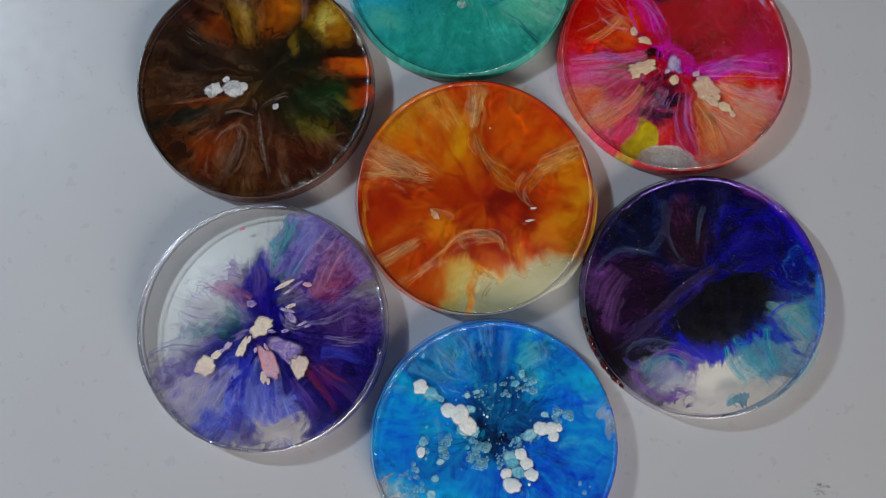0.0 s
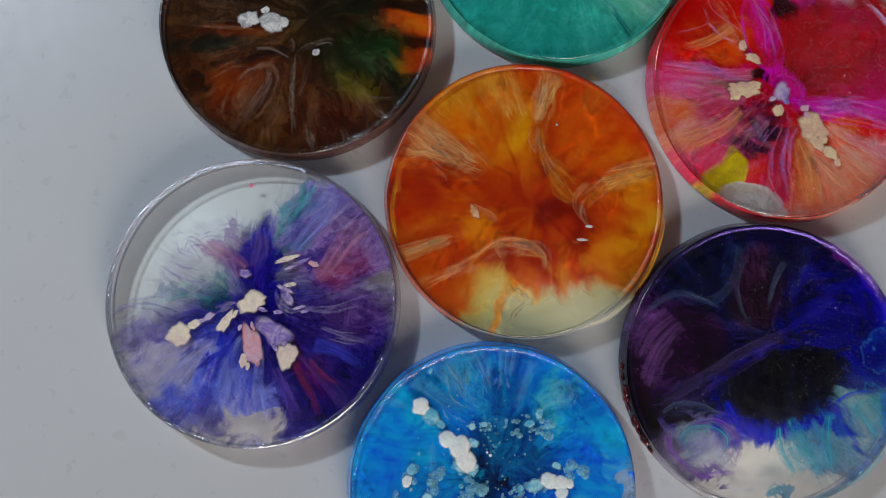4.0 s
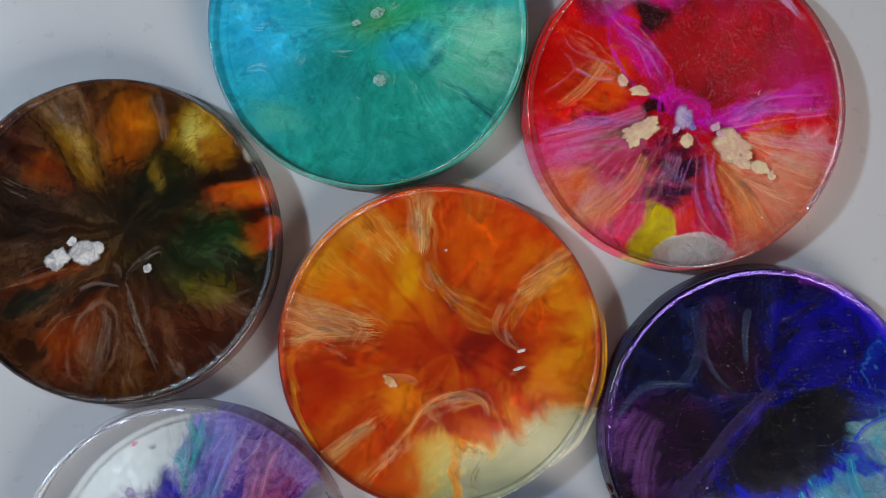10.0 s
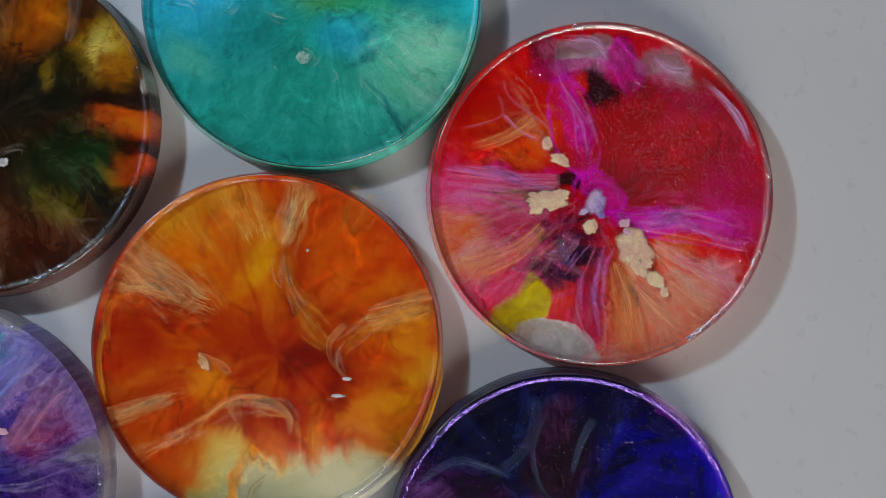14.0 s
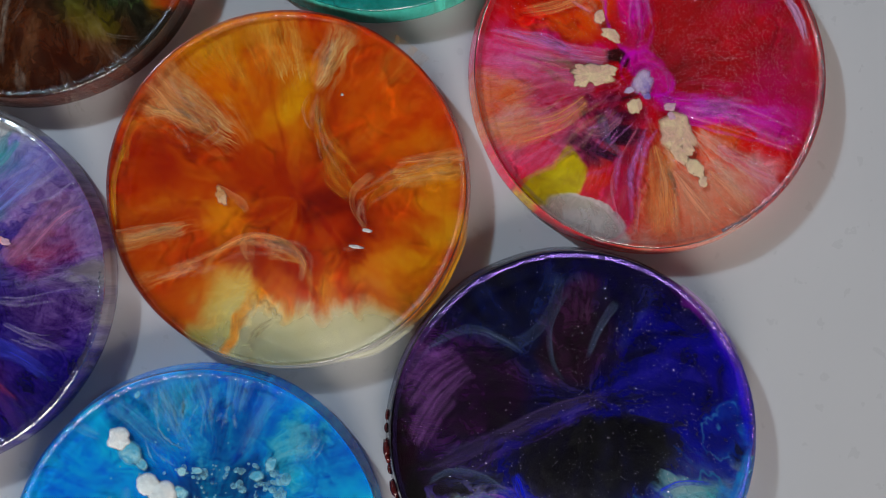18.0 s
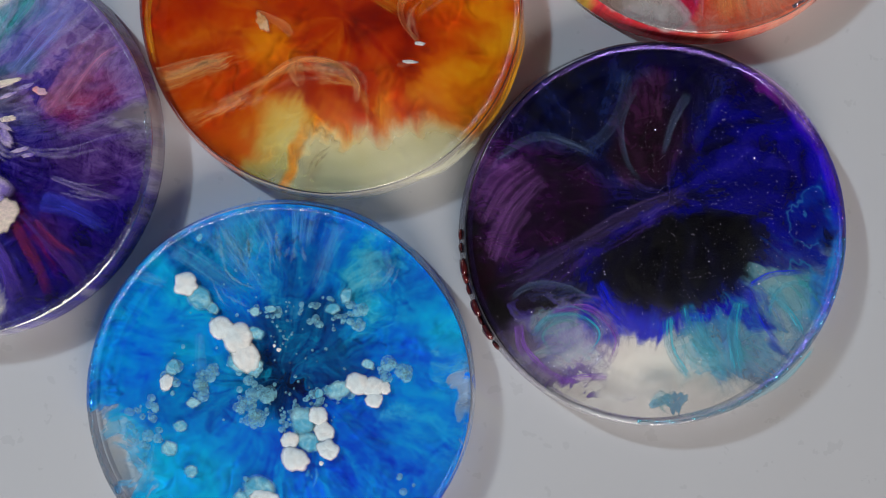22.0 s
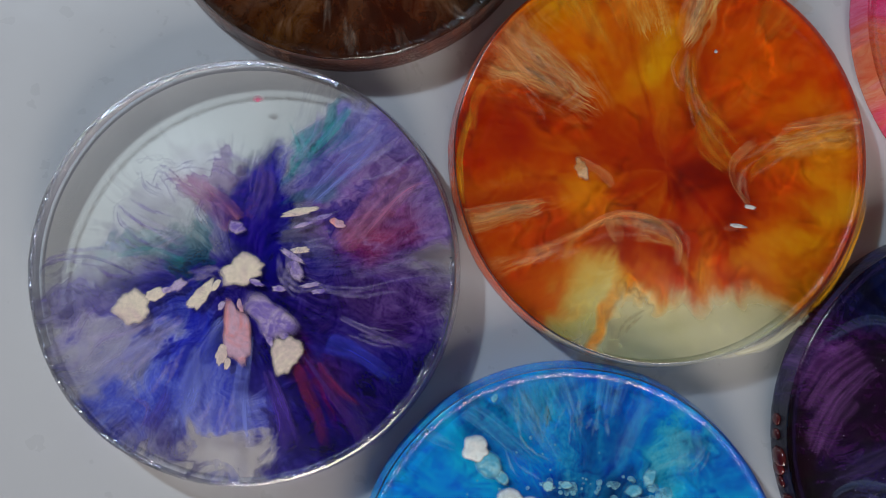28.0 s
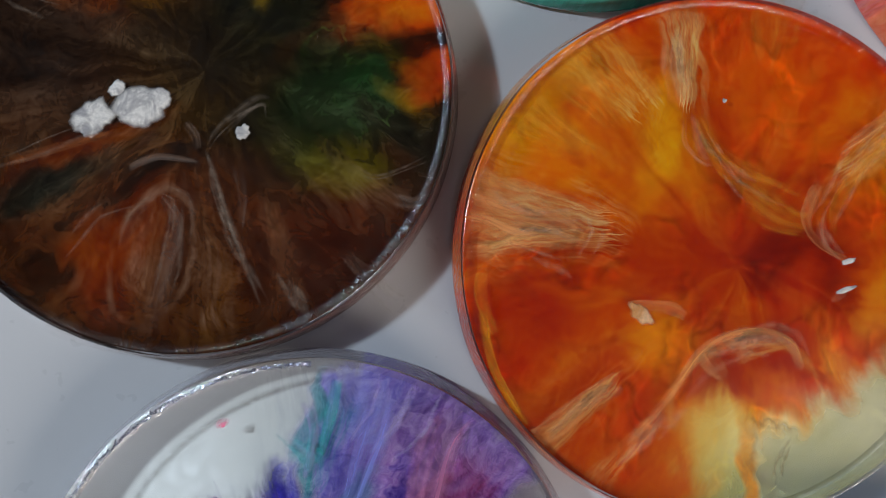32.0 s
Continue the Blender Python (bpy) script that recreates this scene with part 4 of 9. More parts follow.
    ink.blob(-0.506, -0.264, 0.188, 0.046, 15, (0.020, 0.030, 0.022), 0.75, 0.50, "soft", 1.00)
    ink.blob(0.788, 0.127, 0.226, 0.069, -18, (0.90, 0.12, 0.001), 0.45, 0.55, "soft", 1.00)
    ink.blob(0.867, -0.106, 0.097, 0.107, -10, (0.95, 0.13, 0.001), 0.60, 0.60, "soft", 1.00)
    ink.blob(0.788, -0.181, 0.107, 0.034, -40, (0.62, 0.36, 0.02), 0.70, 0.60, "soft", 1.00)
    ink.blob(0.582, -0.059, 0.171, 0.086, -25, (0.016, 0.115, 0.035), 0.40, 0.55, "curl", 1.00)
    ink.blob(0.532, -0.410, 0.128, 0.074, -20, (0.24, 0.18, 0.010), 0.35, 0.80, "soft", 1.00)
    ink.blob(0.828, -0.264, 0.118, 0.047, -30, (0.012, 0.014, 0.008), 0.80, 0.50, "soft", 1.00)
    ink.blob(-0.524, 0.273, 0.314, 0.231, -10, (0.040, 0.022, 0.014), 0.80, 0.60, "soft", 1.00)
    ink.blob(0.029, 0.205, 0.275, 0.148, -10, (0.050, 0.030, 0.014), 0.70, 0.60, "soft", 1.00)
    ink.blob(0.479, -0.058, 0.391, 0.359, 15, (0.035, 0.028, 0.010), 0.55, 0.60, "soft", 1.00)
    ink.blob(0.775, 0.316, 0.197, 0.052, 5, (0.012, 0.006, 0.003), 0.75, 0.50, "soft", 1.00)
    ink.blob(0.859, 0.021, 0.196, 0.046, 0, (0.012, 0.006, 0.003), 0.75, 0.50, "soft", 1.00)
    ink.blob(0.973, -0.262, 0.196, 0.072, 50, (0.016, 0.012, 0.005), 0.75, 0.50, "soft", 1.00)
    return ink.finish()


def ink_orange():
    ink = Ink("ink_orange", (0.705, 0.114, 0.001), 1.00, (0.066, -0.037), 153, 0.22, 0.35)
    ink.blob(-0.187, 0.511, 0.311, 0.311, 11, (0.793, 0.210, 0.001), 0.90, 0.51, "soft", 1.00)
    ink.blob(-0.571, 0.523, 0.239, 0.132, -34, (0.888, 0.277, 0.001), 0.90, 0.51, "soft", 1.00)
    ink.blob(-0.155, 0.482, 0.062, 0.215, -21, (0.970, 0.447, 0.001), 0.70, 0.68, "soft", 1.00)
    ink.blob(-0.608, 0.747, 0.144, 0.335, -54, (0.735, 0.332, 0.001), 0.80, 0.59, "soft", 1.00)
    ink.blob(0.468, 0.505, 0.359, 0.263, 21, (0.805, 0.145, 0.001), 0.90, 0.51, "soft", 1.00)
    ink.blob(0.647, 0.404, 0.167, 0.096, 26, (0.931, 0.231, 0.001), 0.70, 0.59, "soft", 1.00)
    ink.blob(0.821, 0.572, 0.144, 0.215, 31, (0.742, 0.048, 0.001), 0.80, 0.51, "soft", 1.00)
    ink.blob(0.066, 0.423, 0.091, 0.263, -4, (0.485, 0.048, 0.001), 0.80, 0.51, "feather", 1.00)
    ink.blob(-0.029, -0.022, 0.287, 0.179, -9, (0.575, 0.068, 0.001), 0.85, 0.51, "soft", 1.00)
    ink.blob(-0.602, 0.167, 0.359, 0.091, -14, (0.514, 0.052, 0.001), 0.90, 0.42, "feather", 1.00)
    ink.blob(-0.802, -0.041, 0.215, 0.132, -9, (0.605, 0.059, 0.001), 0.85, 0.51, "soft", 1.00)
    ink.blob(0.784, 0.042, 0.215, 0.383, -9, (0.929, 0.309, 0.001), 0.90, 0.51, "feather", 1.00)
    ink.blob(0.793, -0.056, 0.120, 0.215, -9, (0.970, 0.529, 0.001), 0.80, 0.68, "feather", 1.00)
    ink.blob(0.736, 0.196, 0.167, 0.048, 26, (0.670, 0.133, 0.001), 0.70, 0.59, "soft", 1.00)
    ink.blob(-0.526, -0.423, 0.407, 0.191, 21, (0.671, 0.103, 0.001), 0.90, 0.51, "soft", 1.00)
    ink.blob(-0.296, -0.340, 0.144, 0.081, 11, (0.958, 0.370, 0.001), 0.70, 0.59, "feather", 1.00)
    ink.blob(-0.444, -0.051, 0.191, 0.043, -19, (0.868, 0.269, 0.001), 0.70, 0.59, "feather", 1.00)
    ink.blob(-0.778, -0.501, 0.239, 0.096, 31, (0.605, 0.086, 0.001), 0.80, 0.51, "soft", 1.00)
    ink.blob(0.279, -0.675, 0.646, 0.263, 16, (0.970, 0.435, 0.001), 0.90, 0.42, "feather", 1.00)
    ink.blob(0.289, -0.459, 0.407, 0.179, -4, (0.606, 0.055, 0.001), 0.95, 0.38, "feather", 1.00)
    ink.blob(0.359, -0.857, 0.610, 0.282, 18, (0.950, 0.930, 0.500), 1.00, 0.26, "feather", 0.35)
    ink.blob(-0.155, -0.820, 0.144, 0.120, 21, (0.950, 0.950, 0.225), 0.80, 0.51, "feather", 0.40)
    ink.blob(-0.397, -0.828, 0.215, 0.096, 16, (0.803, 0.190, 0.001), 0.90, 0.42, "feather", 1.00)
    ink.blob(-0.037, -0.840, 0.033, 0.167, -9, (0.969, 0.351, 0.001), 0.80, 0.59, "feather", 0.90)
    ink.blob(0.189, -0.636, 0.038, 0.096, 1, (0.970, 0.435, 0.014), 0.60, 0.59, "feather", 0.80)
    ink.blob(0.330, -0.128, 0.179, 0.139, -9, (0.406, 0.030, 0.001), 0.85, 0.64, "curl", 1.00)
    ink.blob(0.338, -0.153, 0.096, 0.072, -9, (0.672, 0.067, 0.001), 0.60, 0.68, "soft", 1.00)
    ink.blob(0.022, -0.464, 0.239, 0.072, 11, (0.473, 0.029, 0.001), 0.80, 0.51, "feather", 1.00)
    ink.fan(94, 6, 0.598, 0.969, (0.950, 0.676, 0.273), 0.72, 30, 0.10, 1.00)
    ink.fan(158, 17, 0.478, 1.005, (0.950, 0.606, 0.204), 0.72, 30, 0.14, 1.00)
    ink.fan(119, 18, 0.574, 1.017, (0.884, 0.398, 0.059), 0.51, 36, 0.19, 1.00)
    ink.fan(72, 24, 0.407, 1.017, (0.970, 0.433, 0.096), 0.34, 40, 0.19, 1.00)
    ink.fan(30, 9, 0.454, 0.957, (0.910, 0.541, 0.146), 0.51, 34, 0.19, 1.00)
    ink.fan(-149, 14, 0.359, 0.957, (0.957, 0.351, 0.099), 0.47, 30, 0.19, 1.00)
    ink.fan(-6, 40, 0.478, 0.957, (0.670, 0.127, 0.001), 0.42, 26, 0.19, 1.00)
    ink.fan(-178, 12, 0.789, 1.017, (0.886, 0.330, 0.061), 0.51, 22, 0.19, 1.00)
    ink.fan(96, 60, 0.096, 0.718, (0.393, 0.036, 0.001), 0.30, 12, 0.19, 1.00)
    ink.ring(-0.006, -0.568, 0.299, 0.227, 3, (0.950, 0.605, 0.172), 0.35, 0.12, "crisp", 1.00)
    ink.ring(0.630, -0.006, 0.263, 0.383, -1, (0.406, 0.046, 0.001), 0.45, 0.12, "soft", 1.00)
    ink.ring(-0.187, 0.511, 0.299, 0.311, 11, (0.472, 0.053, 0.001), 0.35, 0.12, "soft", 1.00)
    ink.ring(0.440, 0.485, 0.335, 0.263, 21, (0.406, 0.039, 0.001), 0.35, 0.10, "soft", 1.00)
    ink.ring(-0.475, -0.094, 0.383, 0.144, -9, (0.393, 0.036, 0.001), 0.35, 0.14, "soft", 1.00)
    ink.curtain(-0.395, 0.182, 164, 0.586, 0.081, 0.203, (0.950, 0.676, 0.273), 0.75, 9, 1.00)
    ink.curtain(-0.017, 0.594, 79, 0.396, 0.038, 0.081, (0.950, 0.791, 0.330), 0.75, 6, 1.00)
    ink.curtain(-0.172, 0.606, 126, 0.439, 0.096, 0.215, (0.950, 0.642, 0.144), 0.50, 9, 1.00)
    ink.curtain(0.521, 0.230, 25, 0.435, 0.033, 0.105, (0.950, 0.606, 0.173), 0.65, 7, 1.00)
    ink.curtain(-0.472, -0.383, -149, 0.460, 0.033, 0.081, (0.950, 0.676, 0.254), 0.65, 5, 1.00)
    ink.curtain(-0.357, -0.570, -144, 0.367, 0.033, 0.072, (0.949, 0.573, 0.205), 0.50, 5, 1.00)
    ink.curtain(0.463, 0.628, 36, 0.307, 0.081, 0.167, (0.968, 0.351, 0.078), 0.50, 8, 1.00)
    ink.curtain(0.230, -0.377, -178, 0.244, 0.024, 0.038, (0.950, 0.572, 0.188), 0.50, 4, 1.00)
    ink.blob(0.318, -0.053, 0.148, 0.120, -9, (0.301, 0.016, 0.001), 0.90, 0.42, "crisp", 1.00)
    ink.blob(0.373, -0.086, 0.081, 0.086, -9, (0.707, 0.054, 0.001), 0.70, 0.51, "crisp", 1.00)
    ink.blob(0.272, -0.102, 0.175, 0.135, -0, (0.360, 0.017, 0.001), 0.85, 0.30, "crisp", 1.00)
    ink.blob(0.307, -0.157, 0.098, 0.087, -10, (0.657, 0.058, 0.001), 0.60, 0.60, "soft", 1.00)
    ink.blob(-0.906, -0.198, 0.192, 0.170, -10, (0.636, 0.067, 0.001), 0.75, 0.50, "soft", 1.00)
    ink.blob(-0.310, -0.308, 0.108, 0.108, -10, (0.970, 0.328, 0.001), 0.60, 0.60, "feather", 1.00)
    ink.blob(-0.668, -0.013, 0.270, 0.147, 15, (0.530, 0.047, 0.001), 0.50, 0.45, "feather", 1.00)
    ink.blob(0.371, 0.551, 0.322, 0.223, 35, (0.827, 0.156, 0.001), 0.70, 0.50, "soft", 1.00)
    ink.blob(-0.015, 0.011, 0.369, 0.172, 5, (0.594, 0.067, 0.001), 0.40, 0.50, "feather", 1.00)
    ink.blob(0.845, 0.038, 0.136, 0.222, 5, (0.970, 0.406, 0.004), 0.75, 0.50, "feather", 0.90)
    ink.blob(0.667, -0.060, 0.148, 0.148, 15, (0.636, 0.067, 0.001), 0.65, 0.50, "feather", 1.00)
    ink.blob(0.264, -0.082, 0.170, 0.127, -0, (0.339, 0.019, 0.001), 0.90, 0.25, "crisp", 1.00)
    ink.blob(0.296, -0.155, 0.092, 0.079, -10, (0.700, 0.075, 0.001), 0.75, 0.60, "soft", 1.00)
    ink.blob(-0.149, -0.684, 0.147, 0.110, 35, (0.950, 0.800, 0.160), 0.70, 0.60, "feather", 0.50)
    ink.blob(0.160, -0.526, 0.074, 0.098, 15, (0.848, 0.212, 0.004), 0.70, 0.60, "feather", 0.90)
    ink.blob(0.415, -0.483, 0.061, 0.111, 10, (0.901, 0.247, 0.004), 0.75, 0.60, "feather", 0.90)
    ink.blob(0.637, -0.323, 0.123, 0.074, 45, (0.970, 0.398, 0.010), 0.65, 0.60, "feather", 0.90)
    ink.blob(-0.031, -0.791, 0.039, 0.134, 0, (0.954, 0.371, 0.010), 0.70, 0.60, "feather", 0.80)
    return ink.finish()


def ink_purple():
    ink = Ink("ink_purple", (0.623, 0.623, 0.656), 0.00, (-0.037, -0.033), 154, 0.50, 0.25)
    ink.blob(-0.594, -0.327, 0.351, 0.188, 21, (0.205, 0.150, 0.530), 0.75, 0.35, "curl", 0.85)
    ink.blob(-0.550, 0.102, 0.225, 0.125, 51, (0.348, 0.293, 0.514), 0.35, 0.46, "curl", 0.70)
    ink.blob(-0.237, 0.314, 0.150, 0.150, 16, (0.413, 0.194, 0.491), 0.65, 0.35, "curl", 0.85)
    ink.blob(-0.579, -0.050, 0.200, 0.050, 31, (0.085, 0.371, 0.359), 0.60, 0.41, "curl", 0.80)
    ink.blob(-0.420, 0.352, 0.225, 0.100, 46, (0.522, 0.413, 0.644), 0.30, 0.46, "feather", 0.70)
    ink.blob(0.296, 0.671, 0.326, 0.200, 61, (0.311, 0.290, 0.693), 0.95, 0.29, "feather", 1.00)
    ink.blob(0.112, 0.669, 0.225, 0.035, 71, (0.028, 0.307, 0.323), 0.75, 0.41, "feather", 1.00)
    ink.blob(0.538, 0.479, 0.376, 0.326, 36, (0.279, 0.135, 0.475), 0.95, 0.29, "feather", 1.00)
    ink.blob(0.618, 0.741, 0.150, 0.225, 56, (0.422, 0.337, 0.653), 0.70, 0.35, "feather", 1.00)
    ink.blob(0.572, 0.279, 0.188, 0.138, 16, (0.345, 0.030, 0.150), 0.80, 0.41, "feather", 1.00)
    ink.blob(0.673, 0.466, 0.175, 0.050, 46, (0.507, 0.053, 0.169), 0.60, 0.41, "feather", 1.00)
    ink.blob(0.200, -0.376, 0.852, 0.564, 16, (0.055, 0.039, 0.396), 1.00, 0.20, "feather", 1.00)
    ink.blob(-0.164, -0.535, 0.476, 0.326, 36, (0.093, 0.131, 0.652), 0.85, 0.35, "feather", 1.00)
    ink.blob(-0.463, -0.572, 0.276, 0.150, 41, (0.201, 0.192, 0.584), 0.70, 0.35, "feather", 0.90)
    ink.blob(0.547, -0.325, 0.501, 0.376, -4, (0.030, 0.011, 0.304), 0.90, 0.35, "feather", 1.00)
    ink.blob(0.740, -0.448, 0.376, 0.225, 41, (0.020, 0.004, 0.259), 0.85, 0.35, "feather", 1.00)
    ink.blob(0.714, -0.018, 0.351, 0.125, 1, (0.072, 0.018, 0.283), 0.85, 0.35, "soft", 1.00)
    ink.blob(0.175, -0.126, 0.326, 0.200, 16, (0.030, 0.013, 0.304), 0.90, 0.29, "soft", 1.00)
    ink.blob(0.004, 0.254, 0.155, 0.313, 12, (0.016, 0.005, 0.378), 1.00, 0.23, "feather", 1.00)
    ink.blob(-0.104, 0.182, 0.150, 0.150, 16, (0.038, 0.014, 0.387), 0.70, 0.35, "feather", 1.00)
    ink.blob(-0.290, -0.017, 0.105, 0.138, 16, (0.001, 0.168, 0.199), 0.70, 0.35, "curl", 1.00)
    ink.blob(0.235, 0.441, 0.175, 0.040, 36, (0.010, 0.216, 0.300), 0.60, 0.41, "feather", 1.00)
    ink.blob(0.139, -0.841, 0.155, 0.075, 21, (0.682, 0.632, 0.787), 0.70, 0.29, "feather", 0.70)
    ink.blob(-0.411, -0.812, 0.125, 0.150, 36, (0.341, 0.330, 0.658), 0.50, 0.41, "curl", 0.70)
    ink.blob(0.645, -0.476, 0.055, 0.200, 51, (0.227, 0.005, 0.131), 0.70, 0.41, "feather", 1.00)
    ink.blob(0.390, -0.320, 0.075, 0.175, 36, (0.123, 0.005, 0.123), 0.60, 0.41, "feather", 1.00)
    ink.blob(0.669, -0.213, 0.225, 0.085, -19, (0.020, 0.016, 0.422), 0.80, 0.29, "soft", 1.00)
    ink.blob(-0.814, -0.211, 0.150, 0.030, 16, (0.276, 0.228, 0.350), 0.60, 0.35, "curl", 0.60)
    ink.fan(-90, 50, 0.225, 1.052, (0.263, 0.328, 0.863), 0.36, 22, 0.19, 1.00)
    ink.fan(-40, 45, 0.150, 1.052, (0.009, 0.003, 0.166), 0.51, 18, 0.19, 1.00)
    ink.fan(32, 40, 0.301, 1.027, (0.523, 0.364, 0.711), 0.33, 30, 0.19, 1.00)
    ink.fan(68, 30, 0.301, 1.002, (0.408, 0.461, 0.847), 0.30, 30, 0.19, 1.00)
    ink.fan(-140, 28, 0.276, 1.002, (0.066, 0.052, 0.417), 0.45, 20, 0.19, 1.00)
    ink.fan(-101, 40, 0.301, 1.002, (0.018, 0.011, 0.295), 0.36, 16, 0.19, 1.00)
    ink.fan(-12, 30, 0.301, 1.002, (0.005, 0.002, 0.117), 0.36, 16, 0.19, 1.00)
    ink.fan(96, 30, 0.200, 0.651, (0.038, 0.017, 0.376), 0.42, 24, 0.19, 1.00)
    ink.fan(3, 22, 0.250, 1.027, (0.153, 0.073, 0.460), 0.30, 22, 0.19, 1.00)
    ink.fan(-78, 40, 0.576, 1.027, (0.740, 0.705, 0.889), 0.09, 22, 0.19, 1.00)
    ink.blob(-0.395, -0.782, 0.200, 0.175, 46, (0.145, 0.138, 0.562), 0.70, 0.35, "curl", 0.85)
    ink.blob(-0.100, -0.898, 0.175, 0.100, -14, (0.066, 0.052, 0.417), 0.60, 0.35, "curl", 0.90)
    ink.blob(0.506, -0.695, 0.276, 0.125, 26, (0.023, 0.009, 0.295), 0.80, 0.35, "feather", 1.00)
    ink.blob(0.781, 0.105, 0.150, 0.225, 16, (0.156, 0.057, 0.390), 0.70, 0.35, "feather", 1.00)
    ink.fan(165, 50, 0.250, 0.751, (0.284, 0.095, 0.405), 0.21, 26, 0.10, 0.80)
    ink.ring(0.676, -0.236, 0.276, 0.150, -14, (0.138, 0.161, 0.743), 0.20, 0.16, "curl", 1.00)
    ink.ring(-0.149, -0.582, 0.250, 0.200, 46, (0.250, 0.324, 0.950), 0.40, 0.14, "feather", 1.00)
    ink.ring(-0.222, 0.305, 0.175, 0.150, 16, (0.217, 0.060, 0.365), 0.55, 0.14, "curl", 0.80)
    ink.ring(-0.617, -0.257, 0.288, 0.125, 21, (0.106, 0.064, 0.369), 0.50, 0.10, "curl", 0.80)
    ink.ring(0.627, 0.532, 0.225, 0.200, 36, (0.573, 0.405, 0.844), 0.45, 0.12, "feather", 1.00)
    ink.ring(0.136, -0.829, 0.263, 0.125, 16, (0.042, 0.018, 0.257), 0.60, 0.16, "curl", 0.90)
    ink.ring(-0.375, -0.443, 0.276, 0.150, 36, (0.038, 0.028, 0.375), 0.45, 0.14, "curl", 0.90)
    ink.ring(0.427, -0.438, 0.225, 0.301, 26, (0.010, 0.003, 0.140), 0.50, 0.16, "feather", 1.00)
    ink.ring(0.638, 0.063, 0.351, 0.100, 11, (0.020, 0.006, 0.180), 0.50, 0.16, "soft", 1.00)
    ink.ring(-0.518, 0.164, 0.225, 0.150, 46, (0.232, 0.165, 0.450), 0.35, 0.10, "curl", 0.60)
    ink.blob(-0.314, -0.631, 0.301, 0.175, 46, (0.198, 0.254, 0.801), 0.80, 0.29, "curl", 1.00)
    ink.blob(0.084, -0.666, 0.150, 0.225, 6, (0.248, 0.289, 0.831), 0.70, 0.29, "curl", 1.00)
    ink.blob(-0.185, -0.387, 0.150, 0.100, 36, (0.036, 0.036, 0.519), 0.80, 0.29, "curl", 1.00)
    ink.blob(0.609, -0.359, 0.150, 0.100, -24, (0.118, 0.013, 0.072), 0.60, 0.35, "curl", 1.00)
    ink.blob(0.685, 0.077, 0.200, 0.100, 16, (0.113, 0.056, 0.370), 0.80, 0.29, "curl", 1.00)
    ink.blob(0.463, -0.555, 0.125, 0.200, 26, (0.012, 0.003, 0.166), 0.80, 0.29, "curl", 1.00)
    ink.blob(0.526, 0.607, 0.150, 0.125, 46, (0.433, 0.233, 0.542), 0.70, 0.29, "curl", 1.00)
    ink.blob(0.387, 0.460, 0.125, 0.060, 36, (0.068, 0.039, 0.373), 0.70, 0.29, "curl", 1.00)
    ink.curtain(-0.127, -0.241, -98, 0.568, 0.060, 0.150, (0.057, 0.088, 0.785), 0.75, 5, 1.00)
    ink.curtain(-0.286, -0.314, -137, 0.491, 0.035, 0.100, (0.141, 0.189, 0.808), 0.70, 5, 1.00)
    ink.curtain(0.416, -0.236, -1, 0.574, 0.075, 0.125, (0.033, 0.030, 0.520), 0.60, 5, 1.00)
    ink.curtain(0.376, -0.273, -44, 0.454, 0.030, 0.075, (0.237, 0.005, 0.059), 0.60, 4, 1.00)
    ink.curtain(0.414, 0.284, 38, 0.485, 0.075, 0.150, (0.497, 0.145, 0.284), 0.60, 6, 1.00)
    ink.curtain(0.085, 0.502, 60, 0.411, 0.035, 0.090, (0.013, 0.374, 0.351), 0.50, 5, 1.00)
    ink.curtain(0.303, 0.647, 43, 0.339, 0.075, 0.150, (0.336, 0.371, 0.752), 0.60, 6, 1.00)
    ink.curtain(0.088, -0.512, -80, 0.393, 0.035, 0.100, (0.091, 0.123, 0.748), 0.60, 5, 1.00)
    ink.curtain(-0.496, -0.065, 170, 0.225, 0.035, 0.100, (0.353, 0.219, 0.547), 0.50, 5, 0.80)
    ink.curtain(-0.262, 0.267, 141, 0.183, 0.050, 0.100, (0.540, 0.213, 0.484), 0.50, 5, 0.80)
    ink.blob(0.163, -0.834, 0.175, 0.090, 16, (0.710, 0.676, 0.819), 0.75, 0.29, "curl", 0.55)
    ink.blob(-0.568, -0.526, 0.238, 0.090, 26, (0.516, 0.459, 0.738), 0.65, 0.29, "curl", 0.70)
    ink.blob(-0.327, -0.429, 0.125, 0.060, 46, (0.342, 0.390, 0.892), 0.60, 0.29, "curl", 1.00)
    ink.blob(-0.499, -0.603, 0.243, 0.135, 51, (0.62, 0.60, 0.74), 0.60, 0.50, "curl", 0.30)
    ink.blob(0.158, -0.854, 0.175, 0.107, 16, (0.72, 0.69, 0.72), 0.80, 0.40, "curl", 0.30)
    ink.blob(0.506, -0.110, 0.245, 0.163, -4, (0.030, 0.010, 0.16), 0.60, 0.50, "feather", 1.00)
    ink.blob(-0.693, -0.181, 0.163, 0.082, 16, (0.60, 0.60, 0.70), 0.50, 0.50, "curl", 0.25)
    ink.blob(0.704, 0.654, 0.249, 0.187, 17, (0.30, 0.20, 0.48), 0.80, 0.50, "feather", 1.00)
    ink.blob(0.784, 0.125, 0.340, 0.170, 12, (0.11, 0.045, 0.24), 0.85, 0.45, "feather", 1.00)
    ink.blob(0.892, -0.291, 0.307, 0.215, 37, (0.040, 0.018, 0.28), 0.85, 0.45, "feather", 1.00)
    return ink.finish()


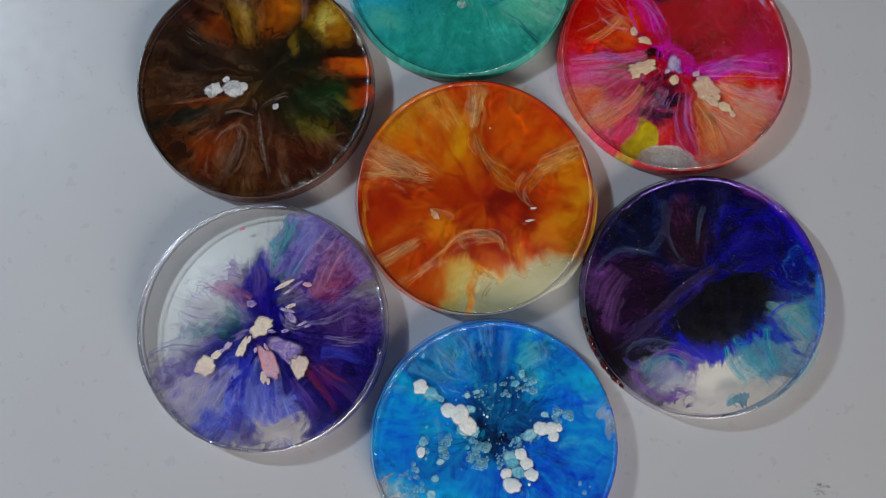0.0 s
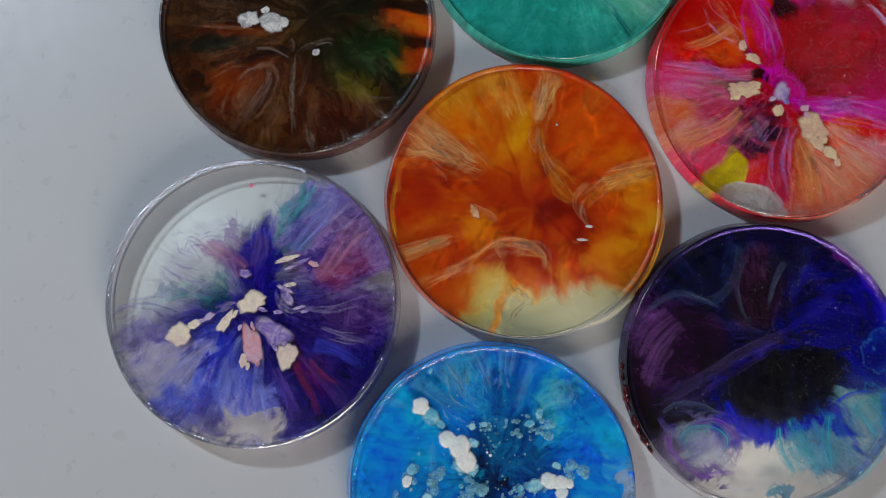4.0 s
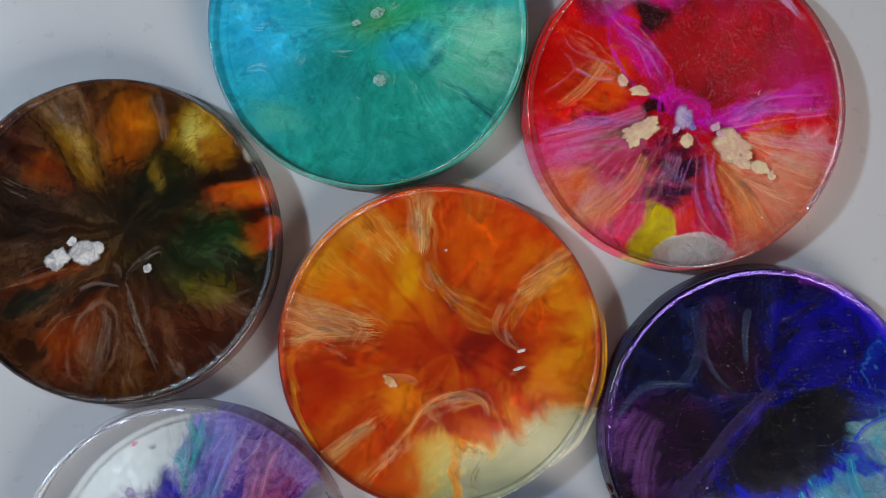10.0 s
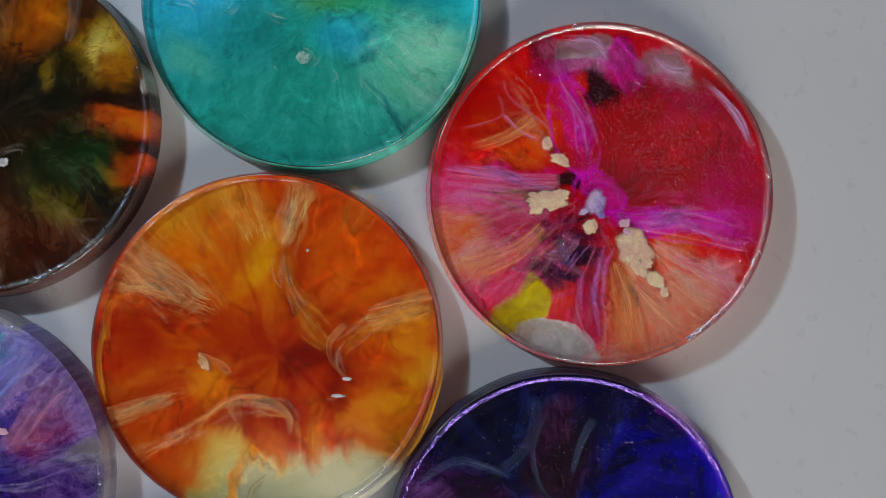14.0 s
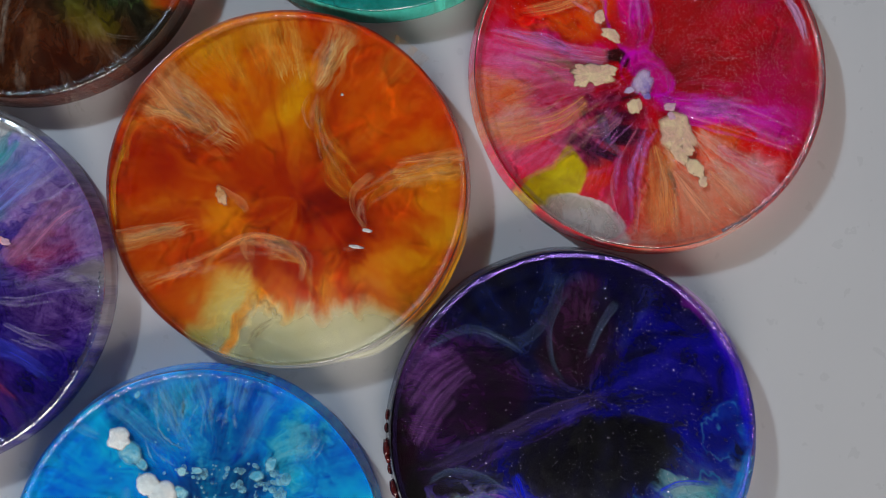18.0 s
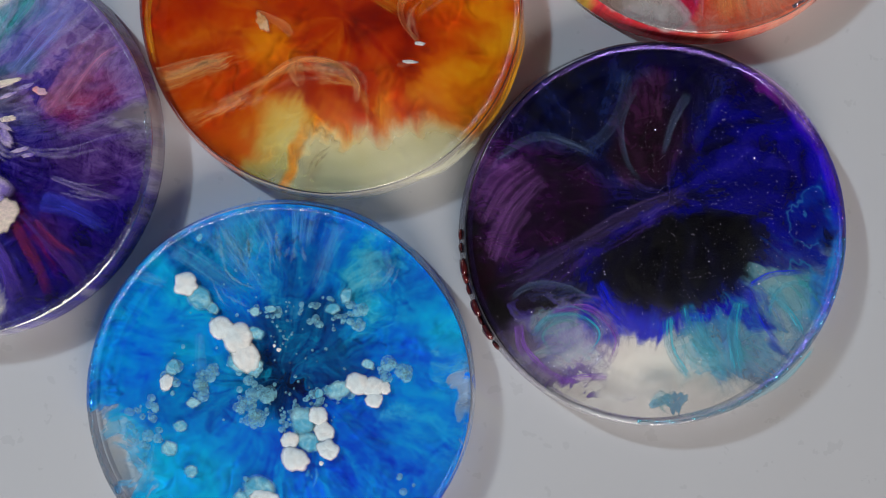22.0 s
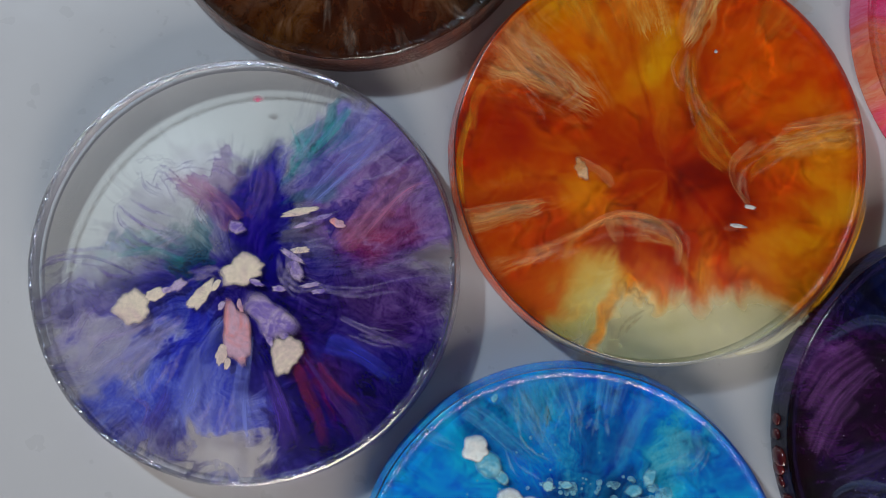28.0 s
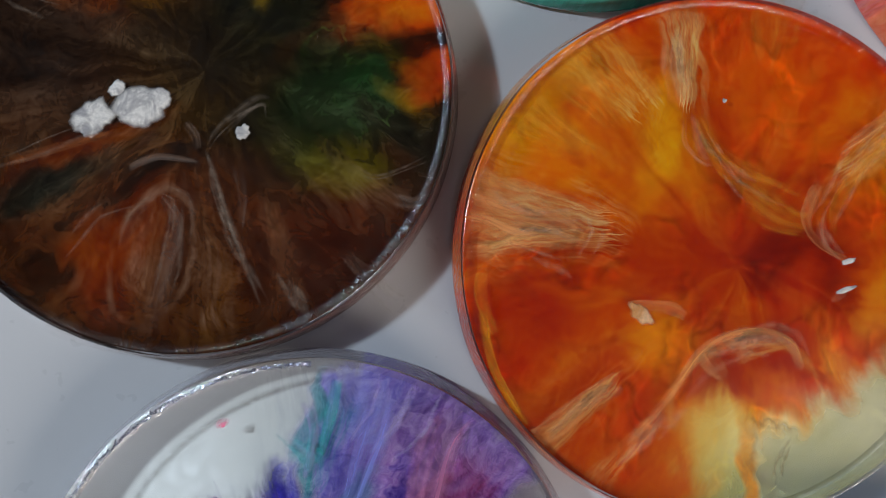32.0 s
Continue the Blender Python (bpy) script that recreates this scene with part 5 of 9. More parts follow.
def ink_navy():
    ink = Ink("ink_navy", (0.007, 0.004, 0.080), 1.00, (0.081, 0.211), 138, 0.42, 0.50)
    ink.blob(-0.588, 0.588, 0.376, 0.175, 44, (0.005, 0.011, 0.075), 0.90, 0.35, "soft", 1.00)
    ink.blob(-0.134, 0.548, 0.188, 0.301, 14, (0.075, 0.020, 0.085), 0.95, 0.23, "soft", 1.00)
    ink.blob(0.138, 0.723, 0.100, 0.275, -11, (0.016, 0.009, 0.075), 0.80, 0.35, "soft", 1.00)
    ink.blob(-0.047, 0.623, 0.055, 0.175, 4, (0.005, 0.018, 0.118), 0.80, 0.41, "soft", 1.00)
    ink.blob(-0.630, 0.031, 0.351, 0.301, 24, (0.050, 0.005, 0.065), 0.95, 0.23, "soft", 1.00)
    ink.blob(-0.874, 0.073, 0.175, 0.301, 29, (0.055, 0.014, 0.116), 0.90, 0.35, "feather", 1.00)
    ink.blob(-0.855, -0.362, 0.100, 0.275, 24, (0.026, 0.003, 0.007), 0.90, 0.35, "soft", 1.00)
    ink.blob(-0.698, 0.092, 0.200, 0.150, 14, (0.075, 0.012, 0.110), 0.50, 0.46, "feather", 1.00)
    ink.blob(0.428, 0.509, 0.401, 0.326, 14, (0.003, 0.001, 0.289), 0.95, 0.26, "soft", 1.00)
    ink.blob(0.750, 0.486, 0.150, 0.301, 34, (0.004, 0.001, 0.459), 0.80, 0.35, "soft", 1.00)
    ink.blob(0.452, 0.410, 0.326, 0.238, 14, (0.003, 0.001, 0.190), 0.80, 0.23, "soft", 1.00)
    ink.blob(0.860, 0.252, 0.150, 0.175, 14, (0.006, 0.094, 0.555), 0.80, 0.35, "curl", 1.00)
    ink.blob(0.648, 0.146, 0.301, 0.125, 24, (0.002, 0.004, 0.327), 0.90, 0.29, "soft", 1.00)
    # highlight on the upper right rim painted into the ink, pink then violet
    ink.blob(0.455, 0.935, 0.175, 0.060, -28, (0.387, 0.060, 0.514), 0.80, 0.35, "soft", 1.00)
    ink.blob(0.683, 0.757, 0.175, 0.040, -46, (0.058, 0.001, 0.737), 0.70, 0.41, "soft", 1.00)
    ink.blob(-0.215, -0.279, 0.526, 0.138, 32, (0.015, 0.008, 0.093), 0.90, 0.35, "soft", 1.00)
    ink.blob(0.160, -0.740, 1.002, 0.451, 14, (0.846, 0.884, 0.808), 1.00, 0.14, "feather", 0.05)
    ink.blob(0.856, -0.218, 0.326, 0.275, 14, (0.568, 0.696, 0.696), 0.95, 0.17, "feather", 0.12)
    ink.blob(0.515, -0.485, 0.301, 0.213, -21, (0.001, 0.298, 0.569), 0.85, 0.29, "curl", 0.75)
    ink.blob(0.776, -0.160, 0.250, 0.188, 34, (0.032, 0.469, 0.612), 0.70, 0.35, "curl", 0.65)
    ink.blob(0.898, -0.389, 0.085, 0.275, -26, (0.001, 0.356, 0.652), 0.70, 0.35, "curl", 0.75)
    # cyan glow of the lit right rim, painted as ink colour
    ink.blob(0.992, -0.054, 0.090, 0.376, 2, (0.001, 0.394, 0.882), 0.85, 0.35, "feather", 0.85)
    ink.blob(0.215, -0.856, 0.060, 0.080, 24, (0.001, 0.337, 0.565), 0.85, 0.23, "curl", 0.85)
    ink.blob(0.354, -0.576, 0.150, 0.200, 14, (0.115, 0.492, 0.577), 0.50, 0.41, "curl", 0.50)
    ink.blob(-0.390, -0.671, 0.301, 0.195, -21, (0.271, 0.215, 0.562), 0.70, 0.29, "curl", 0.70)
    ink.blob(-0.380, -0.604, 0.188, 0.105, -6, (0.117, 0.543, 0.602), 0.65, 0.35, "curl", 0.60)
    ink.blob(-0.246, -0.828, 0.213, 0.050, 9, (0.111, 0.036, 0.361), 0.85, 0.29, "curl", 0.85)
    ink.blob(-0.557, -0.777, 0.100, 0.225, 49, (0.103, 0.047, 0.212), 0.80, 0.29, "curl", 0.80)
    ink.blob(-0.167, -0.680, 0.065, 0.150, -26, (0.209, 0.061, 0.399), 0.50, 0.41, "curl", 0.70)
    ink.blob(0.080, -0.417, 0.626, 0.150, 22, (0.001, 0.007, 0.535), 1.00, 0.23, "feather", 1.00)
    ink.blob(0.663, -0.344, 0.175, 0.050, -36, (0.001, 0.034, 0.507), 0.90, 0.29, "feather", 1.00)
    ink.blob(0.654, 0.018, 0.326, 0.100, -6, (0.002, 0.003, 0.288), 0.95, 0.23, "soft", 1.00)
    ink.blob(0.944, 0.012, 0.150, 0.030, -11, (0.002, 0.016, 0.367), 0.90, 0.35, "soft", 1.00)
    ink.blob(-0.148, -0.443, 0.150, 0.100, -36, (0.004, 0.018, 0.738), 0.70, 0.41, "soft", 1.00)
    ink.blob(0.138, -0.125, 0.463, 0.270, 22, (0.002, 0.002, 0.011), 1.00, 0.20, "soft", 1.00)
    ink.blob(-0.227, -0.230, 0.401, 0.100, 36, (0.010, 0.006, 0.059), 0.80, 0.35, "soft", 1.00)
    ink.blob(-0.554, -0.480, 0.326, 0.050, 16, (0.002, 0.001, 0.003), 1.00, 0.23, "soft", 1.00)
    ink.blob(-0.709, -0.480, 0.175, 0.100, 54, (0.004, 0.002, 0.006), 0.90, 0.29, "soft", 1.00)
    ink.fan(-164, 35, 0.626, 1.052, (0.210, 0.062, 0.354), 0.51, 34, 0.19, 1.00)
    ink.fan(-167, 30, 0.826, 1.052, (0.471, 0.143, 0.708), 0.42, 60, 0.08, 1.00)
    ink.fan(-78, 60, 0.451, 0.826, (0.001, 0.022, 0.803), 0.42, 16, 0.19, 1.00)
    ink.fan(159, 30, 0.301, 1.002, (0.015, 0.033, 0.173), 0.42, 20, 0.19, 1.00)
    ink.fan(88, 30, 0.225, 0.902, (0.024, 0.015, 0.135), 0.34, 18, 0.19, 1.00)
    ink.fan(-65, 40, 0.626, 1.052, (0.001, 0.298, 0.540), 0.38, 22, 0.10, 0.80)
    ink.fan(-21, 22, 0.551, 1.052, (0.001, 0.194, 0.604), 0.42, 20, 0.10, 0.80)
    ink.fan(-86, 30, 0.826, 1.052, (0.780, 0.817, 0.780), 0.26, 20, 0.10, 0.15)
    ink.ring(-0.131, 0.536, 0.180, 0.313, 17, (0.023, 0.037, 0.133), 0.45, 0.14, "crisp", 1.00)
    ink.ring(0.421, 0.428, 0.321, 0.260, 14, (0.002, 0.001, 0.060), 0.70, 0.14, "crisp", 1.00)
    ink.ring(-0.630, 0.031, 0.356, 0.296, 24, (0.023, 0.037, 0.133), 0.40, 0.12, "crisp", 1.00)
    ink.ring(-0.383, -0.644, 0.230, 0.155, -16, (0.146, 0.090, 0.496), 0.65, 0.14, "curl", 0.90)
    ink.ring(-0.380, -0.604, 0.138, 0.088, -6, (0.016, 0.381, 0.481), 0.65, 0.18, "curl", 0.80)
    ink.ring(0.819, -0.175, 0.200, 0.170, 34, (0.001, 0.337, 0.594), 0.65, 0.14, "curl", 0.80)
    ink.ring(0.545, -0.503, 0.250, 0.175, -16, (0.001, 0.299, 0.541), 0.55, 0.14, "curl", 0.80)
    ink.ring(0.860, 0.252, 0.125, 0.125, 14, (0.085, 0.417, 0.705), 0.50, 0.14, "curl", 1.00)
    ink.ring(0.166, -0.131, 0.501, 0.301, 22, (0.001, 0.003, 0.618), 0.50, 0.16, "feather", 1.00)
    ink.curtain(-0.533, 0.160, -166, 0.478, 0.150, 0.351, (0.279, 0.055, 0.363), 0.42, 16, 1.00)
    ink.curtain(-0.514, -0.121, -152, 0.427, 0.075, 0.200, (0.167, 0.027, 0.153), 0.45, 12, 1.00)
    ink.curtain(0.115, 0.181, -141, 0.972, 0.025, 0.100, (0.157, 0.073, 0.378), 0.50, 6, 1.00)
    ink.curtain(-0.376, 0.369, 85, 0.524, 0.065, 0.085, (0.051, 0.099, 0.298), 0.38, 7, 1.00)
    ink.curtain(-0.366, 0.379, 178, 0.435, 0.055, 0.085, (0.051, 0.099, 0.298), 0.38, 7, 1.00)
    ink.curtain(-0.270, -0.370, -171, 0.404, 0.050, 0.075, (0.063, 0.081, 0.228), 0.60, 5, 1.00)
    ink.curtain(0.088, 0.500, 77, 0.456, 0.060, 0.085, (0.039, 0.072, 0.282), 0.35, 7, 1.00)
    ink.curtain(0.058, -0.327, -70, 0.240, 0.426, 0.476, (0.001, 0.016, 0.804), 0.60, 18, 1.00)
    ink.curtain(0.352, -0.357, -54, 0.474, 0.100, 0.150, (0.001, 0.378, 0.651), 0.75, 7, 0.80)
    ink.curtain(0.591, -0.154, -56, 0.374, 0.055, 0.065, (0.001, 0.055, 0.674), 0.75, 4, 0.90)
    ink.curtain(0.690, -0.130, -14, 0.319, 0.090, 0.150, (0.033, 0.572, 0.665), 0.55, 7, 0.60)
    ink.curtain(-0.222, -0.565, -138, 0.314, 0.100, 0.150, (0.278, 0.103, 0.598), 0.55, 7, 0.80)
    ink.curtain(-0.331, -0.540, -154, 0.232, 0.050, 0.075, (0.023, 0.496, 0.552), 0.60, 5, 0.70)
    # blue and cyan rim glow and the pink highlight, painted over the ink
    ink.blob(0.887, 0.521, 0.055, 0.326, 18, (0.010, 0.010, 0.950), 0.80, 0.29, "crisp", 1.00)
    ink.blob(1.000, -0.052, 0.050, 0.326, -2, (0.001, 0.413, 0.950), 0.80, 0.29, "crisp", 0.90)
    ink.blob(0.461, 0.963, 0.150, 0.035, -31, (0.693, 0.192, 0.761), 0.80, 0.29, "crisp", 1.00)
    ink.blob(-0.114, 0.509, 0.181, 0.230, 15, (0.065, 0.018, 0.050), 0.75, 0.35, "soft", 1.00)
    ink.blob(-0.591, 0.051, 0.313, 0.228, 35, (0.040, 0.006, 0.050), 0.80, 0.30, "soft", 1.00)
    ink.blob(0.400, 0.375, 0.266, 0.193, 5, (0.006, 0.004, 0.28), 0.75, 0.30, "soft", 1.00)
    ink.ring(0.400, 0.375, 0.278, 0.206, 5, (0.002, 0.001, 0.05), 0.70, 0.16, "crisp", 1.00)
    ink.ring(-0.591, 0.051, 0.325, 0.240, 35, (0.006, 0.004, 0.05), 0.60, 0.16, "crisp", 1.00)
    ink.blob(0.161, -0.140, 0.409, 0.229, 27, (0.002, 0.002, 0.012), 0.95, 0.30, "soft", 1.00)
    ink.blob(-0.356, -0.628, 0.227, 0.144, 15, (0.55, 0.60, 0.72), 0.55, 0.40, "curl", 0.45)
    ink.blob(0.054, -0.763, 0.215, 0.132, 15, (0.80, 0.85, 0.82), 0.90, 0.40, "feather", 0.10)
    ink.blob(0.760, -0.225, 0.144, 0.157, 15, (0.30, 0.72, 0.76), 0.70, 0.40, "curl", 0.40)
    ink.blob(-0.143, -0.496, 0.144, 0.043, -20, (0.004, 0.010, 0.75), 0.80, 0.50, "feather", 1.00)
    return ink.finish()


def ink_blue():
    ink = Ink("ink_blue", (0.001, 0.385, 0.948), 1.00, (0.000, 0.095), 126, 0.60, 0.30)
    ink.blob(-0.360, 0.764, 0.472, 0.224, 12, (0.001, 0.398, 0.859), 0.90, 0.35, "feather", 1.00)
    ink.blob(-0.051, 0.746, 0.146, 0.307, -3, (0.001, 0.236, 0.821), 0.95, 0.29, "feather", 1.00)
    ink.blob(0.439, 0.654, 0.354, 0.224, -8, (0.001, 0.398, 0.859), 0.90, 0.35, "feather", 1.00)
    ink.blob(0.321, 0.671, 0.123, 0.165, -8, (0.013, 0.617, 0.827), 0.75, 0.41, "curl", 1.00)
    ink.blob(0.459, 0.628, 0.071, 0.142, 12, (0.001, 0.400, 0.898), 0.70, 0.29, "curl", 1.00)
    ink.blob(0.791, 0.438, 0.236, 0.213, -48, (0.001, 0.601, 0.980), 0.80, 0.35, "soft", 1.00)
    ink.blob(-0.795, 0.182, 0.331, 0.449, -8, (0.001, 0.559, 0.980), 0.90, 0.35, "soft", 1.00)
    ink.blob(-0.787, 0.418, 0.189, 0.189, -8, (0.001, 0.606, 0.980), 0.70, 0.41, "soft", 1.00)
    ink.blob(-0.468, -0.544, 0.354, 0.236, -8, (0.001, 0.583, 0.980), 0.95, 0.35, "soft", 1.00)
    ink.blob(-0.909, 0.032, 0.142, 0.142, -8, (0.001, 0.608, 0.980), 0.80, 0.41, "soft", 1.00)
    ink.blob(-0.401, -0.062, 0.260, 0.213, 22, (0.001, 0.293, 0.731), 0.80, 0.35, "curl", 1.00)
    ink.blob(-0.003, 0.238, 0.236, 0.354, -8, (0.001, 0.160, 0.428), 0.90, 0.35, "soft", 1.00)
    ink.blob(0.020, 0.069, 0.224, 0.224, -8, (0.001, 0.035, 0.139), 0.95, 0.35, "feather", 1.00)
    ink.blob(-0.017, 0.311, 0.118, 0.189, -8, (0.001, 0.139, 0.373), 0.70, 0.41, "soft", 1.00)
    ink.blob(0.277, 0.199, 0.283, 0.142, 2, (0.001, 0.227, 0.584), 0.80, 0.35, "curl", 1.00)
    ink.blob(0.738, 0.088, 0.331, 0.307, -8, (0.001, 0.391, 0.980), 0.90, 0.35, "soft", 1.00)
    ink.blob(0.509, -0.330, 0.449, 0.354, -38, (0.001, 0.181, 0.871), 0.95, 0.35, "feather", 1.00)
    ink.blob(0.758, -0.411, 0.213, 0.331, -18, (0.001, 0.349, 0.980), 0.80, 0.41, "feather", 1.00)
    # a glowing highlight painted into the ink as a paler blue spot
    ink.blob(0.632, 0.019, 0.109, 0.047, 20, (0.053, 0.567, 0.980), 0.75, 0.52, "soft", 1.00)
    ink.blob(0.847, -0.141, 0.118, 0.033, 2, (0.001, 0.224, 0.913), 0.70, 0.41, "soft", 1.00)
    ink.blob(0.240, -0.713, 0.283, 0.213, -8, (0.001, 0.303, 0.980), 0.80, 0.35, "feather", 1.00)
    ink.blob(0.504, -0.843, 0.331, 0.165, 17, (0.001, 0.586, 0.980), 0.80, 0.41, "soft", 1.00)
    ink.blob(0.959, 0.200, 0.085, 0.189, 14, (0.618, 0.805, 0.980), 0.85, 0.23, "curl", 0.35)
    ink.blob(0.844, 0.311, 0.094, 0.094, -8, (0.188, 0.733, 0.980), 0.50, 0.41, "curl", 0.80)
    ink.blob(-0.863, -0.512, 0.201, 0.283, 17, (0.652, 0.805, 0.980), 1.00, 0.14, "curl", 0.08)
    ink.blob(-0.723, -0.345, 0.142, 0.118, -8, (0.001, 0.635, 0.980), 0.70, 0.29, "curl", 0.80)
    ink.blob(-0.652, -0.518, 0.057, 0.142, 2, (0.001, 0.617, 0.980), 0.80, 0.29, "curl", 0.90)
    ink.blob(-0.540, -0.557, 0.094, 0.165, -8, (0.001, 0.617, 0.980), 0.90, 0.29, "curl", 1.00)
    ink.fan(112, 40, 0.307, 1.039, (0.182, 0.805, 0.980), 0.17, 40, 0.12, 1.00)
    ink.fan(53, 30, 0.307, 1.039, (0.183, 0.805, 0.980), 0.15, 36, 0.19, 1.00)
    ink.fan(93, 16, 0.260, 1.015, (0.001, 0.189, 0.661), 0.19, 30, 0.19, 1.00)
    ink.fan(-46, 50, 0.283, 0.992, (0.001, 0.148, 0.744), 0.21, 30, 0.19, 1.00)
    ink.fan(-81, 22, 0.472, 1.015, (0.022, 0.732, 0.980), 0.19, 30, 0.19, 1.00)
    ink.fan(-7, 30, 0.708, 1.015, (0.054, 0.657, 0.980), 0.14, 30, 0.19, 1.00)
    ink.fan(180, 60, 0.307, 0.992, (0.001, 0.292, 0.773), 0.14, 18, 0.19, 1.00)
    ink.fan(-145, 40, 0.213, 0.708, (0.001, 0.620, 0.980), 0.15, 22, 0.19, 1.00)
    ink.ring(0.277, 0.199, 0.283, 0.153, 2, (0.001, 0.620, 0.980), 0.40, 0.12, "curl", 1.00)
    ink.ring(0.463, 0.651, 0.142, 0.189, 2, (0.114, 0.805, 0.980), 0.45, 0.12, "curl", 1.00)
    ink.ring(-0.028, 0.743, 0.156, 0.319, -3, (0.024, 0.594, 0.980), 0.40, 0.10, "feather", 1.00)
    ink.ring(0.572, -0.385, 0.354, 0.260, -38, (0.001, 0.515, 0.980), 0.40, 0.12, "feather", 1.00)
    ink.ring(-0.401, -0.062, 0.260, 0.213, 22, (0.001, 0.599, 0.980), 0.40, 0.12, "curl", 1.00)
    ink.ring(-0.874, -0.417, 0.189, 0.213, 12, (0.001, 0.591, 0.980), 0.70, 0.14, "curl", 0.90)
    ink.curtain(-0.104, 0.371, 110, 0.509, 0.038, 0.142, (0.047, 0.776, 0.980), 0.20, 10, 1.00)
    ink.curtain(0.207, 0.375, 53, 0.490, 0.047, 0.165, (0.018, 0.666, 0.980), 0.20, 10, 1.00)
    ink.curtain(0.280, -0.109, -33, 0.544, 0.047, 0.165, (0.001, 0.617, 0.980), 0.20, 10, 1.00)
    ink.curtain(0.107, -0.321, -81, 0.483, 0.047, 0.142, (0.001, 0.609, 0.980), 0.20, 10, 1.00)
    ink.curtain(-0.279, -0.032, 166, 0.614, 0.047, 0.165, (0.001, 0.553, 0.980), 0.20, 10, 1.00)
    ink.curtain(0.400, 0.063, 2, 0.529, 0.038, 0.142, (0.011, 0.657, 0.980), 0.20, 10, 1.00)
    ink.curtain(-0.017, 0.311, 95, 0.511, 0.033, 0.071, (0.001, 0.157, 0.521), 0.60, 7, 1.00)
    ink.curtain(0.227, -0.149, -49, 0.561, 0.033, 0.094, (0.001, 0.132, 0.831), 0.60, 7, 1.00)
    ink.curtain(-0.176, 0.025, -175, 0.433, 0.033, 0.080, (0.001, 0.215, 0.660), 0.60, 7, 1.00)
    ink.curtain(0.034, -0.169, -92, 0.466, 0.033, 0.080, (0.001, 0.209, 0.825), 0.60, 7, 1.00)
    ink.blob(-0.470, 0.667, 0.300, 0.160, 50, (0.002, 0.332, 0.629), 0.65, 0.50, "feather", 1.00)
    ink.blob(-0.054, 0.657, 0.140, 0.220, 10, (0.001, 0.195, 0.578), 0.85, 0.40, "feather", 1.00)
    ink.blob(0.328, 0.700, 0.140, 0.120, 15, (0.060, 0.463, 0.680), 0.75, 0.50, "curl", 1.00)
    ink.blob(0.543, 0.676, 0.140, 0.181, 45, (0.001, 0.344, 0.834), 0.75, 0.50, "feather", 1.00)
    ink.blob(-0.821, 0.240, 0.219, 0.219, 15, (0.001, 0.344, 0.962), 0.70, 0.50, "soft", 1.00)
    ink.blob(-0.819, -0.047, 0.179, 0.159, 15, (0.001, 0.365, 0.980), 0.70, 0.50, "soft", 1.00)
    ink.blob(0.107, 0.309, 0.260, 0.180, 15, (0.001, 0.190, 0.450), 0.65, 0.50, "curl", 1.00)
    ink.blob(0.524, 0.299, 0.180, 0.140, 15, (0.001, 0.332, 0.980), 0.60, 0.50, "soft", 1.00)
    return ink.finish()


